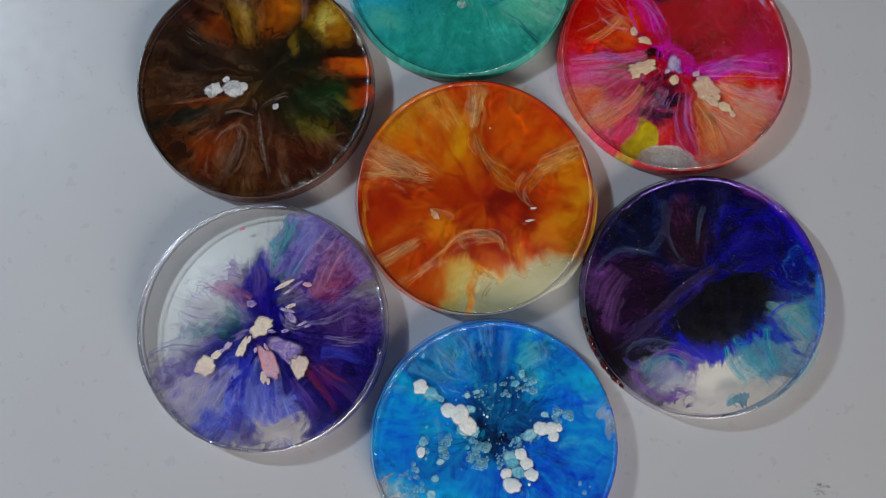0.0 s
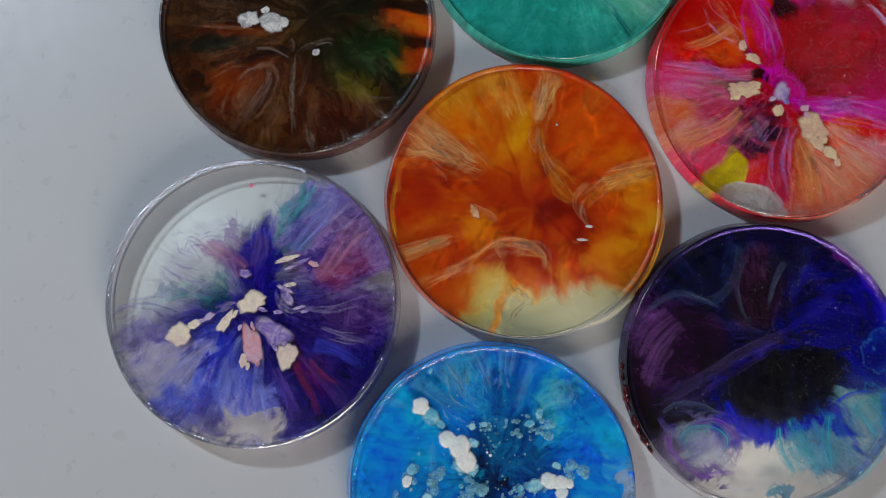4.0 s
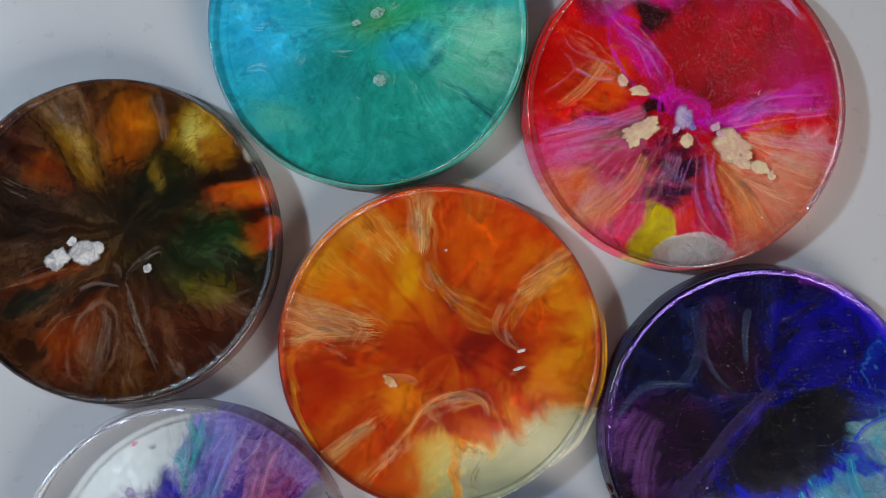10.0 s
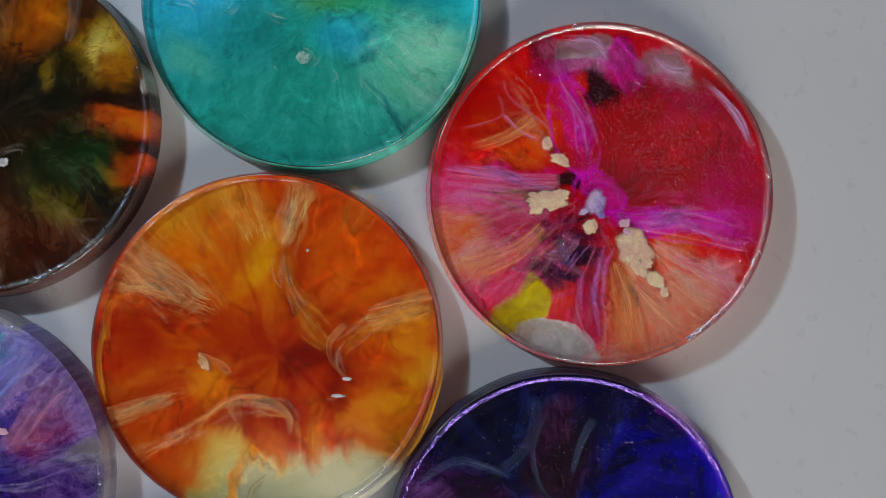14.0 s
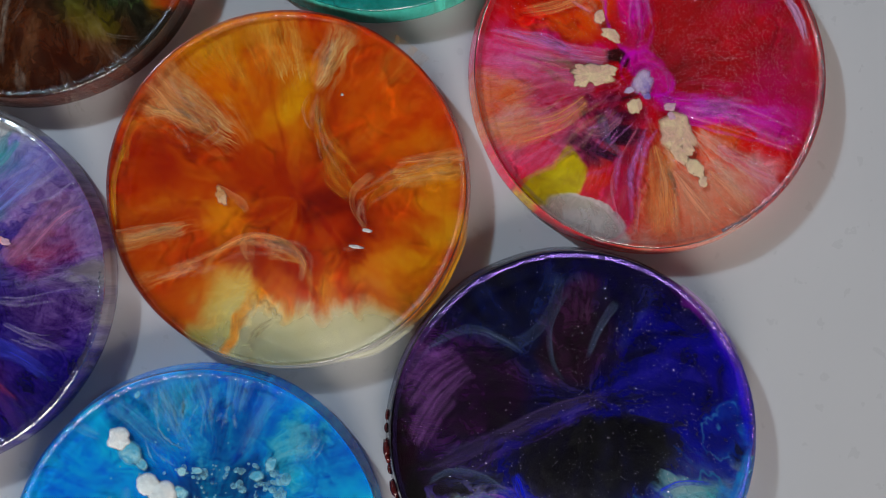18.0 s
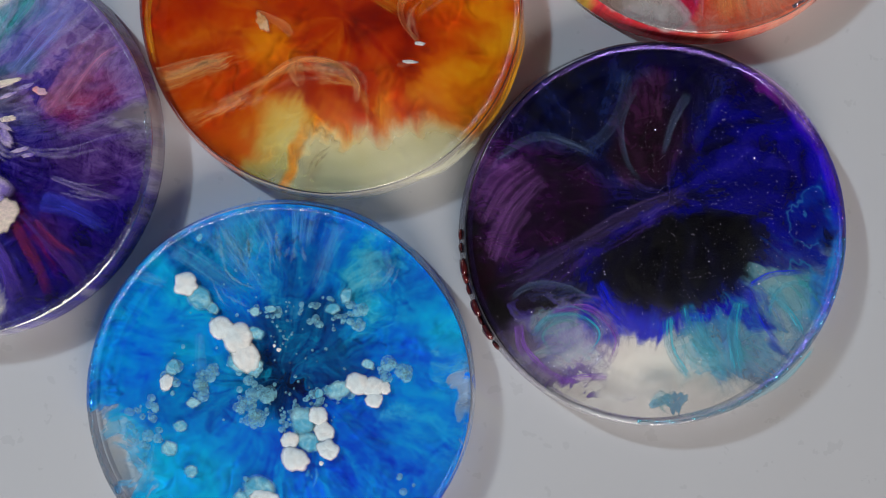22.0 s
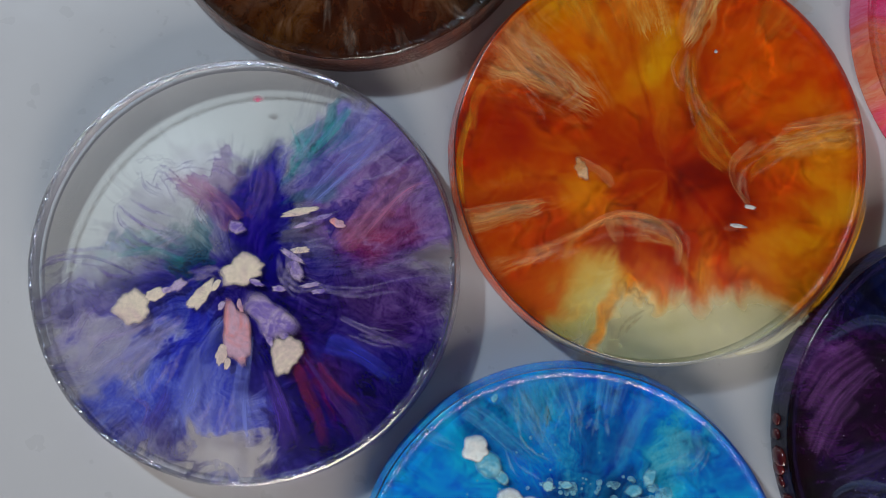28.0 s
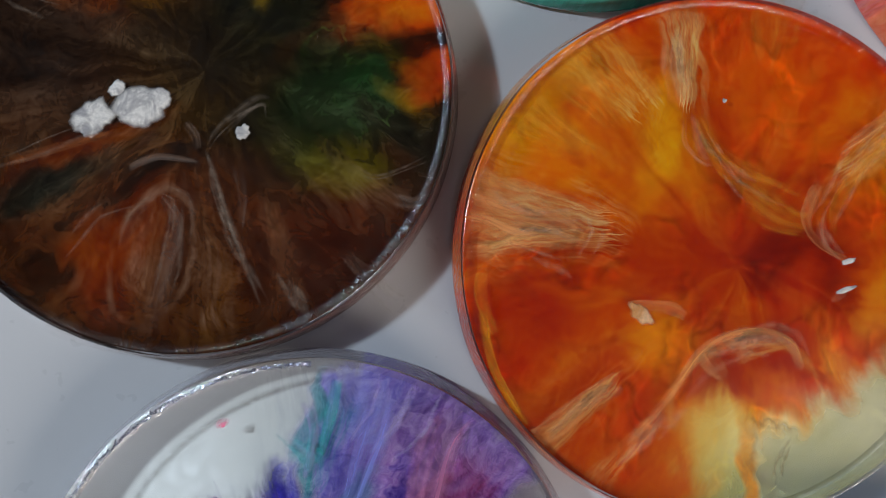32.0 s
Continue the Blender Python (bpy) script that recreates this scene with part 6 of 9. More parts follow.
def ink_pink():
    ink = Ink("ink_pink", (0.762, 0.001, 0.027), 1.00, (-0.081, -0.039), 140, 0.50, 0.40)
    ink.blob(0.433, 0.396, 0.553, 0.469, 1, (0.686, 0.001, 0.013), 1.00, 0.29, "soft", 1.00)
    ink.blob(0.640, 0.130, 0.335, 0.251, 1, (0.680, 0.001, 0.155), 0.85, 0.35, "soft", 1.00)
    ink.blob(0.267, 0.256, 0.268, 0.268, 1, (0.649, 0.001, 0.005), 0.80, 0.35, "soft", 1.00)
    ink.blob(0.803, 0.507, 0.201, 0.369, 21, (0.847, 0.001, 0.025), 0.70, 0.41, "soft", 1.00)
    ink.blob(0.169, 0.085, 0.201, 0.134, 1, (0.257, 0.001, 0.014), 0.70, 0.41, "soft", 1.00)
    ink.blob(0.565, 0.636, 0.302, 0.134, -29, (0.509, 0.001, 0.076), 0.70, 0.41, "soft", 1.00)
    ink.blob(-0.680, 0.436, 0.335, 0.335, 31, (0.892, 0.001, 0.001), 0.95, 0.29, "soft", 1.00)
    ink.blob(-0.558, 0.270, 0.261, 0.147, 21, (0.960, 0.098, 0.001), 0.85, 0.35, "feather", 1.00)
    ink.blob(-0.809, 0.196, 0.168, 0.201, 1, (0.933, 0.001, 0.001), 0.80, 0.35, "soft", 1.00)
    ink.blob(-0.344, 0.512, 0.201, 0.134, -39, (0.845, 0.001, 0.001), 0.80, 0.35, "soft", 1.00)
    ink.blob(-0.245, 0.616, 0.134, 0.101, 1, (0.960, 0.058, 0.001), 0.60, 0.41, "soft", 1.00)
    ink.blob(-0.215, 0.804, 0.268, 0.127, 9, (0.704, 0.541, 0.623), 0.95, 0.17, "soft", 0.20)
    ink.blob(0.258, 0.799, 0.174, 0.114, -7, (0.704, 0.541, 0.623), 0.90, 0.20, "soft", 0.25)
    ink.blob(-0.012, 0.775, 0.094, 0.188, 5, (0.669, 0.001, 0.315), 0.90, 0.23, "soft", 1.00)
    ink.blob(-0.314, 0.699, 0.235, 0.074, 15, (0.530, 0.001, 0.277), 0.80, 0.29, "soft", 1.00)
    ink.blob(0.328, 0.681, 0.235, 0.067, -9, (0.443, 0.001, 0.141), 0.80, 0.35, "soft", 1.00)
    ink.blob(-0.451, 0.798, 0.101, 0.134, -29, (0.388, 0.001, 0.091), 0.80, 0.29, "soft", 1.00)
    ink.blob(-0.117, 0.619, 0.054, 0.114, 6, (0.034, 0.001, 0.015), 0.90, 0.29, "soft", 1.00)
    ink.blob(0.092, 0.625, 0.134, 0.060, 1, (0.168, 0.001, 0.013), 0.70, 0.35, "soft", 1.00)
    ink.blob(-0.223, 0.346, 0.101, 0.251, 26, (0.916, 0.001, 0.403), 0.90, 0.29, "soft", 1.00)
    ink.blob(-0.189, 0.313, 0.047, 0.134, 21, (0.960, 0.068, 0.874), 0.60, 0.46, "soft", 1.00)
    ink.blob(-0.135, 0.145, 0.067, 0.201, 6, (0.676, 0.001, 0.214), 0.70, 0.35, "soft", 1.00)
    ink.blob(-0.734, -0.139, 0.318, 0.201, 1, (0.960, 0.098, 0.305), 0.95, 0.29, "feather", 1.00)
    ink.blob(-0.569, -0.017, 0.302, 0.060, 6, (0.960, 0.001, 0.300), 0.85, 0.35, "feather", 1.00)
    ink.blob(-0.760, -0.509, 0.302, 0.302, 21, (0.950, 0.225, 0.100), 0.95, 0.29, "feather", 1.00)
    ink.blob(-0.461, -0.334, 0.302, 0.201, 21, (0.747, 0.044, 0.169), 0.90, 0.35, "feather", 1.00)
    ink.blob(-0.668, -0.104, 0.168, 0.047, 6, (0.950, 0.300, 0.693), 0.70, 0.46, "feather", 1.00)
    ink.blob(-0.764, -0.308, 0.168, 0.114, 1, (0.950, 0.348, 0.066), 0.60, 0.41, "soft", 1.00)
    ink.blob(-0.554, -0.705, 0.201, 0.168, 41, (0.960, 0.043, 0.177), 0.90, 0.29, "feather", 1.00)
    ink.blob(-0.125, -0.393, 0.201, 0.235, 1, (0.172, 0.013, 0.076), 0.90, 0.35, "curl", 1.00)
    ink.blob(-0.106, -0.493, 0.094, 0.121, 1, (0.033, 0.029, 0.127), 0.80, 0.35, "curl", 1.00)
    ink.blob(-0.053, -0.626, 0.147, 0.134, 1, (0.840, 0.038, 0.001), 0.90, 0.29, "curl", 1.00)
    ink.blob(-0.325, -0.465, 0.168, 0.201, 21, (0.826, 0.070, 0.198), 0.80, 0.35, "feather", 1.00)
    ink.blob(0.433, -0.664, 0.469, 0.335, 36, (0.950, 0.248, 0.143), 1.00, 0.29, "feather", 1.00)
    ink.blob(0.682, -0.441, 0.302, 0.201, 21, (0.960, 0.175, 0.091), 0.90, 0.35, "feather", 1.00)
    ink.blob(0.645, -0.257, 0.335, 0.114, -5, (0.960, 0.004, 0.001), 0.95, 0.29, "feather", 1.00)
    ink.blob(0.494, -0.277, 0.134, 0.087, 1, (0.960, 0.126, 0.001), 0.85, 0.35, "soft", 1.00)
    ink.blob(0.333, -0.650, 0.080, 0.268, 16, (0.960, 0.110, 0.001), 0.80, 0.35, "feather", 1.00)
    ink.blob(0.245, -0.434, 0.047, 0.168, 9, (0.950, 0.540, 0.177), 0.70, 0.46, "soft", 1.00)
    ink.blob(0.849, -0.437, 0.134, 0.201, 11, (0.950, 0.430, 0.492), 0.70, 0.35, "feather", 1.00)
    ink.blob(0.219, -0.853, 0.235, 0.114, 11, (0.960, 0.198, 0.150), 0.90, 0.29, "soft", 1.00)
    ink.blob(0.048, -0.657, 0.101, 0.335, -5, (0.681, 0.001, 0.091), 0.95, 0.23, "feather", 1.00)
    ink.blob(-0.368, -0.794, 0.208, 0.114, 41, (0.771, 0.563, 0.001), 1.00, 0.12, "crisp", 1.00)
    ink.blob(-0.286, -0.715, 0.101, 0.147, 11, (0.842, 0.536, 0.001), 1.00, 0.17, "crisp", 1.00)
    ink.blob(-0.132, -0.902, 0.302, 0.087, -11, (0.950, 0.855, 0.821), 1.00, 0.08, "crisp", 0.60)
    ink.blob(-0.450, -0.869, 0.134, 0.067, -29, (0.960, 0.001, 0.114), 0.90, 0.29, "soft", 1.00)
    ink.blob(0.002, 0.014, 0.154, 0.101, -14, (0.912, 0.001, 0.516), 1.00, 0.26, "soft", 1.00)
    ink.blob(0.425, -0.118, 0.436, 0.080, 2, (0.824, 0.001, 0.460), 1.00, 0.23, "soft", 1.00)
    ink.blob(0.341, -0.120, 0.201, 0.030, 3, (0.960, 0.123, 0.874), 0.75, 0.46, "feather", 1.00)
    ink.blob(0.711, -0.138, 0.201, 0.054, -5, (0.960, 0.084, 0.402), 0.80, 0.35, "soft", 1.00)
    ink.blob(-0.199, -0.008, 0.087, 0.047, 1, (0.038, 0.001, 0.008), 0.95, 0.29, "soft", 1.00)
    ink.fan(-163, 40, 0.201, 0.972, (0.950, 0.369, 0.651), 0.47, 30, 0.19, 1.00)
    ink.fan(-50, 45, 0.302, 0.972, (0.950, 0.555, 0.408), 0.42, 26, 0.19, 1.00)
    ink.fan(-101, 20, 0.201, 0.737, (0.960, 0.130, 0.420), 0.42, 24, 0.19, 1.00)
    ink.fan(145, 35, 0.268, 0.938, (0.960, 0.194, 0.001), 0.34, 26, 0.19, 1.00)
    ink.fan(45, 60, 0.201, 0.972, (0.960, 0.001, 0.032), 0.34, 12, 0.19, 1.00)
    ink.fan(-12, 16, 0.302, 0.972, (0.950, 0.241, 0.629), 0.42, 26, 0.19, 1.00)
    ink.fan(-75, 14, 0.235, 0.871, (0.960, 0.099, 0.314), 0.42, 22, 0.19, 1.00)
    ink.fan(85, 40, 0.603, 0.972, (0.910, 0.007, 0.427), 0.42, 18, 0.10, 0.80)
    ink.ring(-0.223, 0.363, 0.141, 0.302, 26, (0.960, 0.009, 0.802), 0.65, 0.12, "crisp", 1.00)
    ink.ring(-0.014, -0.004, 0.161, 0.114, -14, (0.960, 0.001, 0.874), 0.65, 0.14, "crisp", 1.00)
    ink.ring(0.475, -0.116, 0.442, 0.094, 2, (0.960, 0.091, 0.729), 0.60, 0.16, "crisp", 1.00)
    ink.ring(-0.558, 0.270, 0.285, 0.184, 21, (0.960, 0.196, 0.031), 0.45, 0.10, "soft", 1.00)
    ink.ring(-0.760, -0.509, 0.285, 0.268, 21, (0.950, 0.384, 0.280), 0.45, 0.10, "soft", 1.00)
    ink.ring(0.048, -0.674, 0.114, 0.352, -5, (0.960, 0.043, 0.242), 0.60, 0.14, "crisp", 1.00)
    ink.ring(-0.496, -0.301, 0.369, 0.201, 16, (0.950, 0.303, 0.505), 0.45, 0.10, "curl", 1.00)
    ink.ring(0.484, -0.680, 0.369, 0.268, 36, (0.950, 0.529, 0.414), 0.45, 0.10, "curl", 1.00)
    ink.ring(-0.125, -0.393, 0.201, 0.268, 1, (0.807, 0.145, 0.365), 0.45, 0.12, "curl", 1.00)
    ink.ring(0.679, -0.273, 0.268, 0.134, 1, (0.950, 0.334, 0.280), 0.45, 0.12, "curl", 1.00)
    ink.blob(0.501, -0.679, 0.352, 0.251, 33, (0.950, 0.410, 0.257), 0.80, 0.29, "soft", 0.85)
    ink.blob(-0.591, 0.228, 0.261, 0.127, -23, (0.960, 0.184, 0.001), 0.75, 0.23, "crisp", 1.00)
    ink.blob(-0.727, -0.475, 0.201, 0.201, 1, (0.950, 0.289, 0.107), 0.50, 0.35, "soft", 1.00)
    ink.curtain(0.139, -0.111, 6, 0.793, 0.034, 0.114, (0.960, 0.051, 0.874), 0.80, 6, 1.00)
    ink.curtain(-0.298, -0.135, -179, 0.739, 0.054, 0.201, (0.950, 0.267, 0.535), 0.70, 10, 1.00)
    ink.curtain(-0.294, -0.297, -118, 0.616, 0.060, 0.181, (0.950, 0.220, 0.431), 0.65, 8, 1.00)
    ink.curtain(0.035, -0.305, -86, 0.670, 0.034, 0.121, (0.877, 0.021, 0.166), 0.85, 6, 1.00)
    ink.curtain(0.360, -0.264, -23, 0.532, 0.054, 0.181, (0.950, 0.743, 0.604), 0.75, 7, 1.00)
    ink.curtain(-0.110, -0.258, -107, 0.319, 0.054, 0.101, (0.683, 0.323, 0.792), 0.60, 6, 1.00)
    ink.curtain(-0.338, 0.191, 140, 0.537, 0.027, 0.134, (0.950, 0.317, 0.242), 0.55, 6, 1.00)
    ink.curtain(-0.390, 0.274, 168, 0.294, 0.034, 0.101, (0.950, 0.430, 0.183), 0.50, 5, 1.00)
    ink.curtain(0.230, -0.552, -67, 0.396, 0.067, 0.134, (0.960, 0.132, 0.001), 0.60, 6, 1.00)
    ink.curtain(-0.137, 0.280, 118, 0.453, 0.047, 0.087, (0.960, 0.001, 0.807), 0.70, 5, 1.00)
    ink.curtain(-0.468, -0.032, 180, 0.538, 0.034, 0.074, (0.960, 0.001, 0.234), 0.70, 6, 1.00)
    ink.blob(0.391, -0.078, 0.107, 0.037, 1, (0.761, 0.079, 0.874), 0.80, 0.35, "crisp", 1.00)
    ink.blob(-0.280, -0.682, 0.067, 0.147, 17, (0.663, 0.509, 0.001), 1.00, 0.14, "crisp", 1.00)
    ink.blob(-0.368, -0.801, 0.154, 0.087, 36, (0.663, 0.509, 0.001), 1.00, 0.12, "crisp", 1.00)
    ink.blob(-0.132, -0.888, 0.255, 0.101, -1, (0.950, 0.855, 0.864), 1.00, 0.07, "crisp", 0.60)
    ink.blob(0.303, 0.404, 0.468, 0.369, 5, (0.590, 0.001, 0.016), 0.55, 0.45, "soft", 1.00)
    ink.blob(0.791, 0.204, 0.197, 0.271, 15, (0.649, 0.001, 0.170), 0.60, 0.50, "soft", 1.00)
    ink.blob(-0.117, -0.426, 0.159, 0.146, 15, (0.045, 0.020, 0.085), 0.80, 0.45, "curl", 1.00)
    ink.blob(-0.107, 0.599, 0.074, 0.099, 15, (0.030, 0.001, 0.012), 0.80, 0.50, "soft", 1.00)
    ink.blob(-0.712, 0.379, 0.270, 0.196, 35, (0.649, 0.006, 0.003), 0.70, 0.50, "soft", 1.00)
    ink.blob(-0.325, -0.786, 0.134, 0.078, 55, (0.700, 0.560, 0.002), 0.95, 0.14, "crisp", 1.00)
    ink.blob(-0.261, -0.693, 0.088, 0.102, 15, (0.720, 0.580, 0.004), 0.95, 0.18, "crisp", 1.00)
    ink.blob(-0.122, -0.902, 0.224, 0.092, -10, (0.850, 0.840, 0.800), 0.95, 0.10, "crisp", 0.40)
    ink.blob(0.176, -0.574, 0.098, 0.220, 15, (0.750, 0.200, 0.020), 0.60, 0.50, "feather", 1.00)
    return ink.finish()


def ink_teal():
    ink = Ink("ink_teal", (0.032, 0.508, 0.432), 1.00, (0.086, 0.035), 144, 0.20, 0.15)
    ink.blob(-0.726, 0.136, 0.387, 0.555, -7, (0.050, 0.628, 0.950), 0.90, 0.84, "soft", 1.00)
    ink.blob(-0.256, 0.265, 0.252, 0.185, -7, (0.034, 0.558, 0.628), 0.70, 0.84, "soft", 1.00)
    ink.blob(0.699, -0.211, 0.320, 0.252, -17, (0.234, 0.804, 0.558), 0.85, 0.84, "feather", 1.00)
    ink.blob(0.602, -0.437, 0.236, 0.135, 13, (0.204, 0.646, 0.403), 0.80, 0.84, "soft", 1.00)
    ink.blob(0.811, -0.139, 0.202, 0.118, 3, (0.432, 0.950, 0.665), 0.70, 0.84, "feather", 1.00)
    ink.blob(0.928, 0.240, 0.202, 0.168, -7, (0.059, 0.868, 0.950), 0.90, 0.72, "soft", 1.00)
    ink.blob(0.487, 0.516, 0.505, 0.202, -7, (0.046, 0.742, 0.913), 0.80, 0.84, "soft", 1.00)
    ink.blob(0.055, 0.056, 0.219, 0.101, 3, (0.137, 0.508, 0.160), 0.75, 0.84, "soft", 1.00)
    ink.blob(0.295, 0.078, 0.151, 0.101, -7, (0.050, 0.592, 0.324), 0.70, 0.84, "soft", 1.00)
    ink.blob(0.141, -0.600, 0.639, 0.286, -7, (0.034, 0.469, 0.389), 0.80, 0.84, "soft", 1.00)
    ink.blob(-0.652, -0.483, 0.151, 0.084, -7, (0.137, 0.592, 0.432), 0.70, 0.84, "soft", 1.00)
    ink.blob(0.267, -0.140, 0.135, 0.101, -7, (0.023, 0.508, 0.703), 0.80, 0.84, "soft", 1.00)
    ink.blob(-0.323, -0.271, 0.236, 0.151, 23, (0.021, 0.376, 0.349), 0.70, 0.84, "soft", 1.00)
    ink.blob(0.390, -0.241, 0.118, 0.027, 38, (0.010, 0.255, 0.277), 0.80, 0.72, "soft", 1.00)
    ink.blob(0.585, -0.571, 0.219, 0.017, -45, (0.014, 0.288, 0.300), 0.80, 0.72, "soft", 1.00)
    ink.blob(-0.138, 0.131, 0.151, 0.118, -7, (0.027, 0.389, 0.300), 0.70, 0.84, "soft", 1.00)
    ink.blob(0.617, 0.209, 0.219, 0.067, 13, (0.021, 0.432, 0.492), 0.70, 0.84, "feather", 1.00)
    ink.blob(0.808, -0.685, 0.202, 0.101, 33, (0.090, 0.665, 0.525), 0.70, 0.84, "soft", 1.00)
    ink.fan(-149, 60, 0.219, 0.942, (0.014, 0.300, 0.324), 0.42, 16, 0.19, 1.00)
    ink.fan(-47, 50, 0.252, 0.942, (0.195, 0.913, 0.742), 0.34, 18, 0.19, 1.00)
    ink.fan(142, 60, 0.168, 0.942, (0.324, 0.950, 0.950), 0.30, 22, 0.19, 1.00)
    ink.fan(7, 50, 0.252, 0.942, (0.014, 0.403, 0.461), 0.38, 18, 0.19, 1.00)
    ink.fan(-97, 60, 0.168, 0.875, (0.014, 0.349, 0.324), 0.30, 14, 0.19, 1.00)
    ink.fan(-20, 25, 0.421, 0.942, (0.703, 0.950, 0.913), 0.34, 20, 0.19, 1.00)
    return ink.finish()

brown = coaster("brown", -0.0780, 0.0696, 0.0481, ink_brown(), "dark brown and amber inked round resin coaster with green swirl")
teal = coaster("teal", 0.0071, 0.1211, 0.0478, ink_teal(), "milky turquoise green inked round resin coaster")
pink = coaster("pink", 0.0981, 0.0821, 0.0488, ink_pink(), "red and magenta inked round resin coaster with cream flecks")
orange = coaster("orange", 0.0128, 0.0226, 0.0484, ink_orange(), "burnt orange and amber inked round resin coaster")
purple = coaster("purple", -0.0727, -0.0304, 0.0492, ink_purple(), "clear round resin coaster with violet blue ink bloom")
navy = coaster("navy", 0.1055, -0.0184, 0.0492, ink_navy(), "dark navy and violet inked round resin coaster, clear edge")
blue = coaster("blue", 0.0196, -0.0769, 0.0484, ink_blue(), "bright azure blue inked round resin coaster with white clumps")

chip(brown, -0.0169, -0.0024, 0.0040, 0.0035, 11, 4.9, 0.2, chalk)
chip(brown, -0.0087, -0.0020, 0.0051, 0.0041, 1, 4.9, 0.2, chalk)
chip(brown, -0.0121, 0.0020, 0.0019, 0.0015, 31, 4.9, 0.2, chalk)
chip(brown, -0.0181, -0.0050, 0.0017, 0.0013, -9, 4.9, 0.2, chalk)
chip(brown, -0.0052, -0.0011, 0.0023, 0.0023, 51, 4.9, 0.2, chalk)
chip(brown, 0.0084, -0.0096, 0.0017, 0.0014, 61, 4.9, 0.2, chalk)
strand(brown, ((0.0019, -0.0125), (0.0053, -0.0085), (0.0115, -0.0049), (0.0139, -0.0053), (0.0130, -0.0080)), 0.00057, 5.1, smoke, 2, 0.0006)
strand(brown, ((0.0019, -0.0125), (0.0025, -0.0194), (0.0058, -0.0348), (0.0084, -0.0434)), 0.00057, 5.1, smoke, 3, 0.0010)
strand(brown, ((-0.0096, -0.0175), (-0.0050, -0.0205), (-0.0083, -0.0314), (-0.0141, -0.0440)), 0.00046, 5.1, smoke, 4, 0.0018)
strand(brown, ((0.0114, -0.0351), (0.0125, -0.0392), (0.0140, -0.0440)), 0.00057, 5.1, smoke, 2, 0.0007)
strand(brown, ((-0.0108, 0.0454), (-0.0099, 0.0407), (-0.0077, 0.0323)), 0.00057, 5.1, smoke, 4, 0.0016)
strand(brown, ((-0.0384, -0.0084), (-0.0257, -0.0059), (-0.0129, -0.0022)), 0.00034, 5.1, smoke, 2, 0.0011)
strand(brown, ((-0.0265, -0.0262), (-0.0188, -0.0195), (-0.0085, -0.0177)), 0.00046, 5.1, smoke, 2, 0.0007)
strand(brown, ((-0.0333, 0.0260), (-0.0274, 0.0205), (-0.0203, 0.0160)), 0.00034, 5.1, smoke, 3, 0.0014)
strand(brown, ((0.0236, -0.0365), (0.0273, -0.0416), (0.0312, -0.0457)), 0.00046, 5.1, smoke, 3, 0.0016)
strand(brown, ((0.0248, -0.0138), (0.0304, -0.0216), (0.0444, -0.0192)), 0.00034, 5.1, smoke, 2, 0.0007)
chip(orange, -0.0165, -0.0080, 0.0032, 0.0017, -44, 4.9, 0.2, peach)
chip(orange, 0.0237, -0.0052, 0.0015, 0.0006, 6, 5.3, 0.2, chalk)
chip(orange, 0.0221, -0.0103, 0.0024, 0.0006, 9, 5.3, 0.2, chalk)
chip(orange, 0.0062, 0.0284, 0.0005, 0.0005, -9, 5.3, 0.2, chalk)
strand(orange, ((-0.0161, -0.0278), (-0.0077, -0.0187), (0.0020, -0.0162), (0.0093, -0.0185), (0.0104, -0.0240)), 0.00139, 5.2, rosy, 5, 0.0016)
strand(orange, ((-0.0276, -0.0340), (-0.0173, -0.0276), (-0.0120, -0.0238)), 0.00104, 5.2, rosy, 4, 0.0019)
strand(orange, ((0.0248, 0.0088), (0.0205, 0.0037), (0.0209, -0.0011), (0.0235, -0.0050)), 0.00081, 5.2, rosy, 3, 0.0009)
strand(orange, ((0.0004, 0.0291), (0.0011, 0.0220), (0.0038, 0.0169)), 0.00069, 5.2, rosy, 3, 0.0012)
strand(orange, ((0.0135, -0.0327), (0.0073, -0.0352), (0.0029, -0.0403), (0.0033, -0.0456)), 0.00035, 4.8, umber, 2, 0.0009)
strand(orange, ((0.0191, -0.0119), (0.0223, -0.0103)), 0.00058, 5.2, rosy, 1, 0.0000)
strand(orange, ((0.0020, 0.0207), (0.0055, 0.0131), (0.0149, 0.0057)), 0.00058, 5.2, rosy, 4, 0.0025)
strand(orange, ((0.0191, 0.0027), (0.0317, 0.0148), (0.0409, 0.0204)), 0.00058, 5.2, rosy, 5, 0.0023)
strand(orange, ((-0.0227, 0.0117), (-0.0221, 0.0081), (-0.0257, 0.0040)), 0.00058, 5.2, rosy, 3, 0.0012)
strand(orange, ((-0.0380, -0.0265), (-0.0303, -0.0219), (-0.0233, -0.0179)), 0.00093, 5.2, rosy, 4, 0.0016)
strand(orange, ((-0.0003, 0.0433), (-0.0019, 0.0365), (-0.0019, 0.0295)), 0.00069, 5.4, rosy, 6, 0.0025)
strand(orange, ((-0.0414, 0.0182), (-0.0331, 0.0122), (-0.0218, 0.0104)), 0.00058, 5.4, rosy, 6, 0.0035)
strand(orange, ((-0.0425, 0.0114), (-0.0325, 0.0086), (-0.0257, 0.0041)), 0.00058, 5.4, rosy, 6, 0.0028)
chip(purple, -0.0003, -0.0001, 0.0057, 0.0035, 36, 5.3, 0.2, cream)
chip(purple, -0.0078, -0.0084, 0.0048, 0.0020, 66, 5.3, 0.2, cream)
chip(purple, -0.0219, -0.0155, 0.0045, 0.0041, 36, 5.3, 0.2, cream)
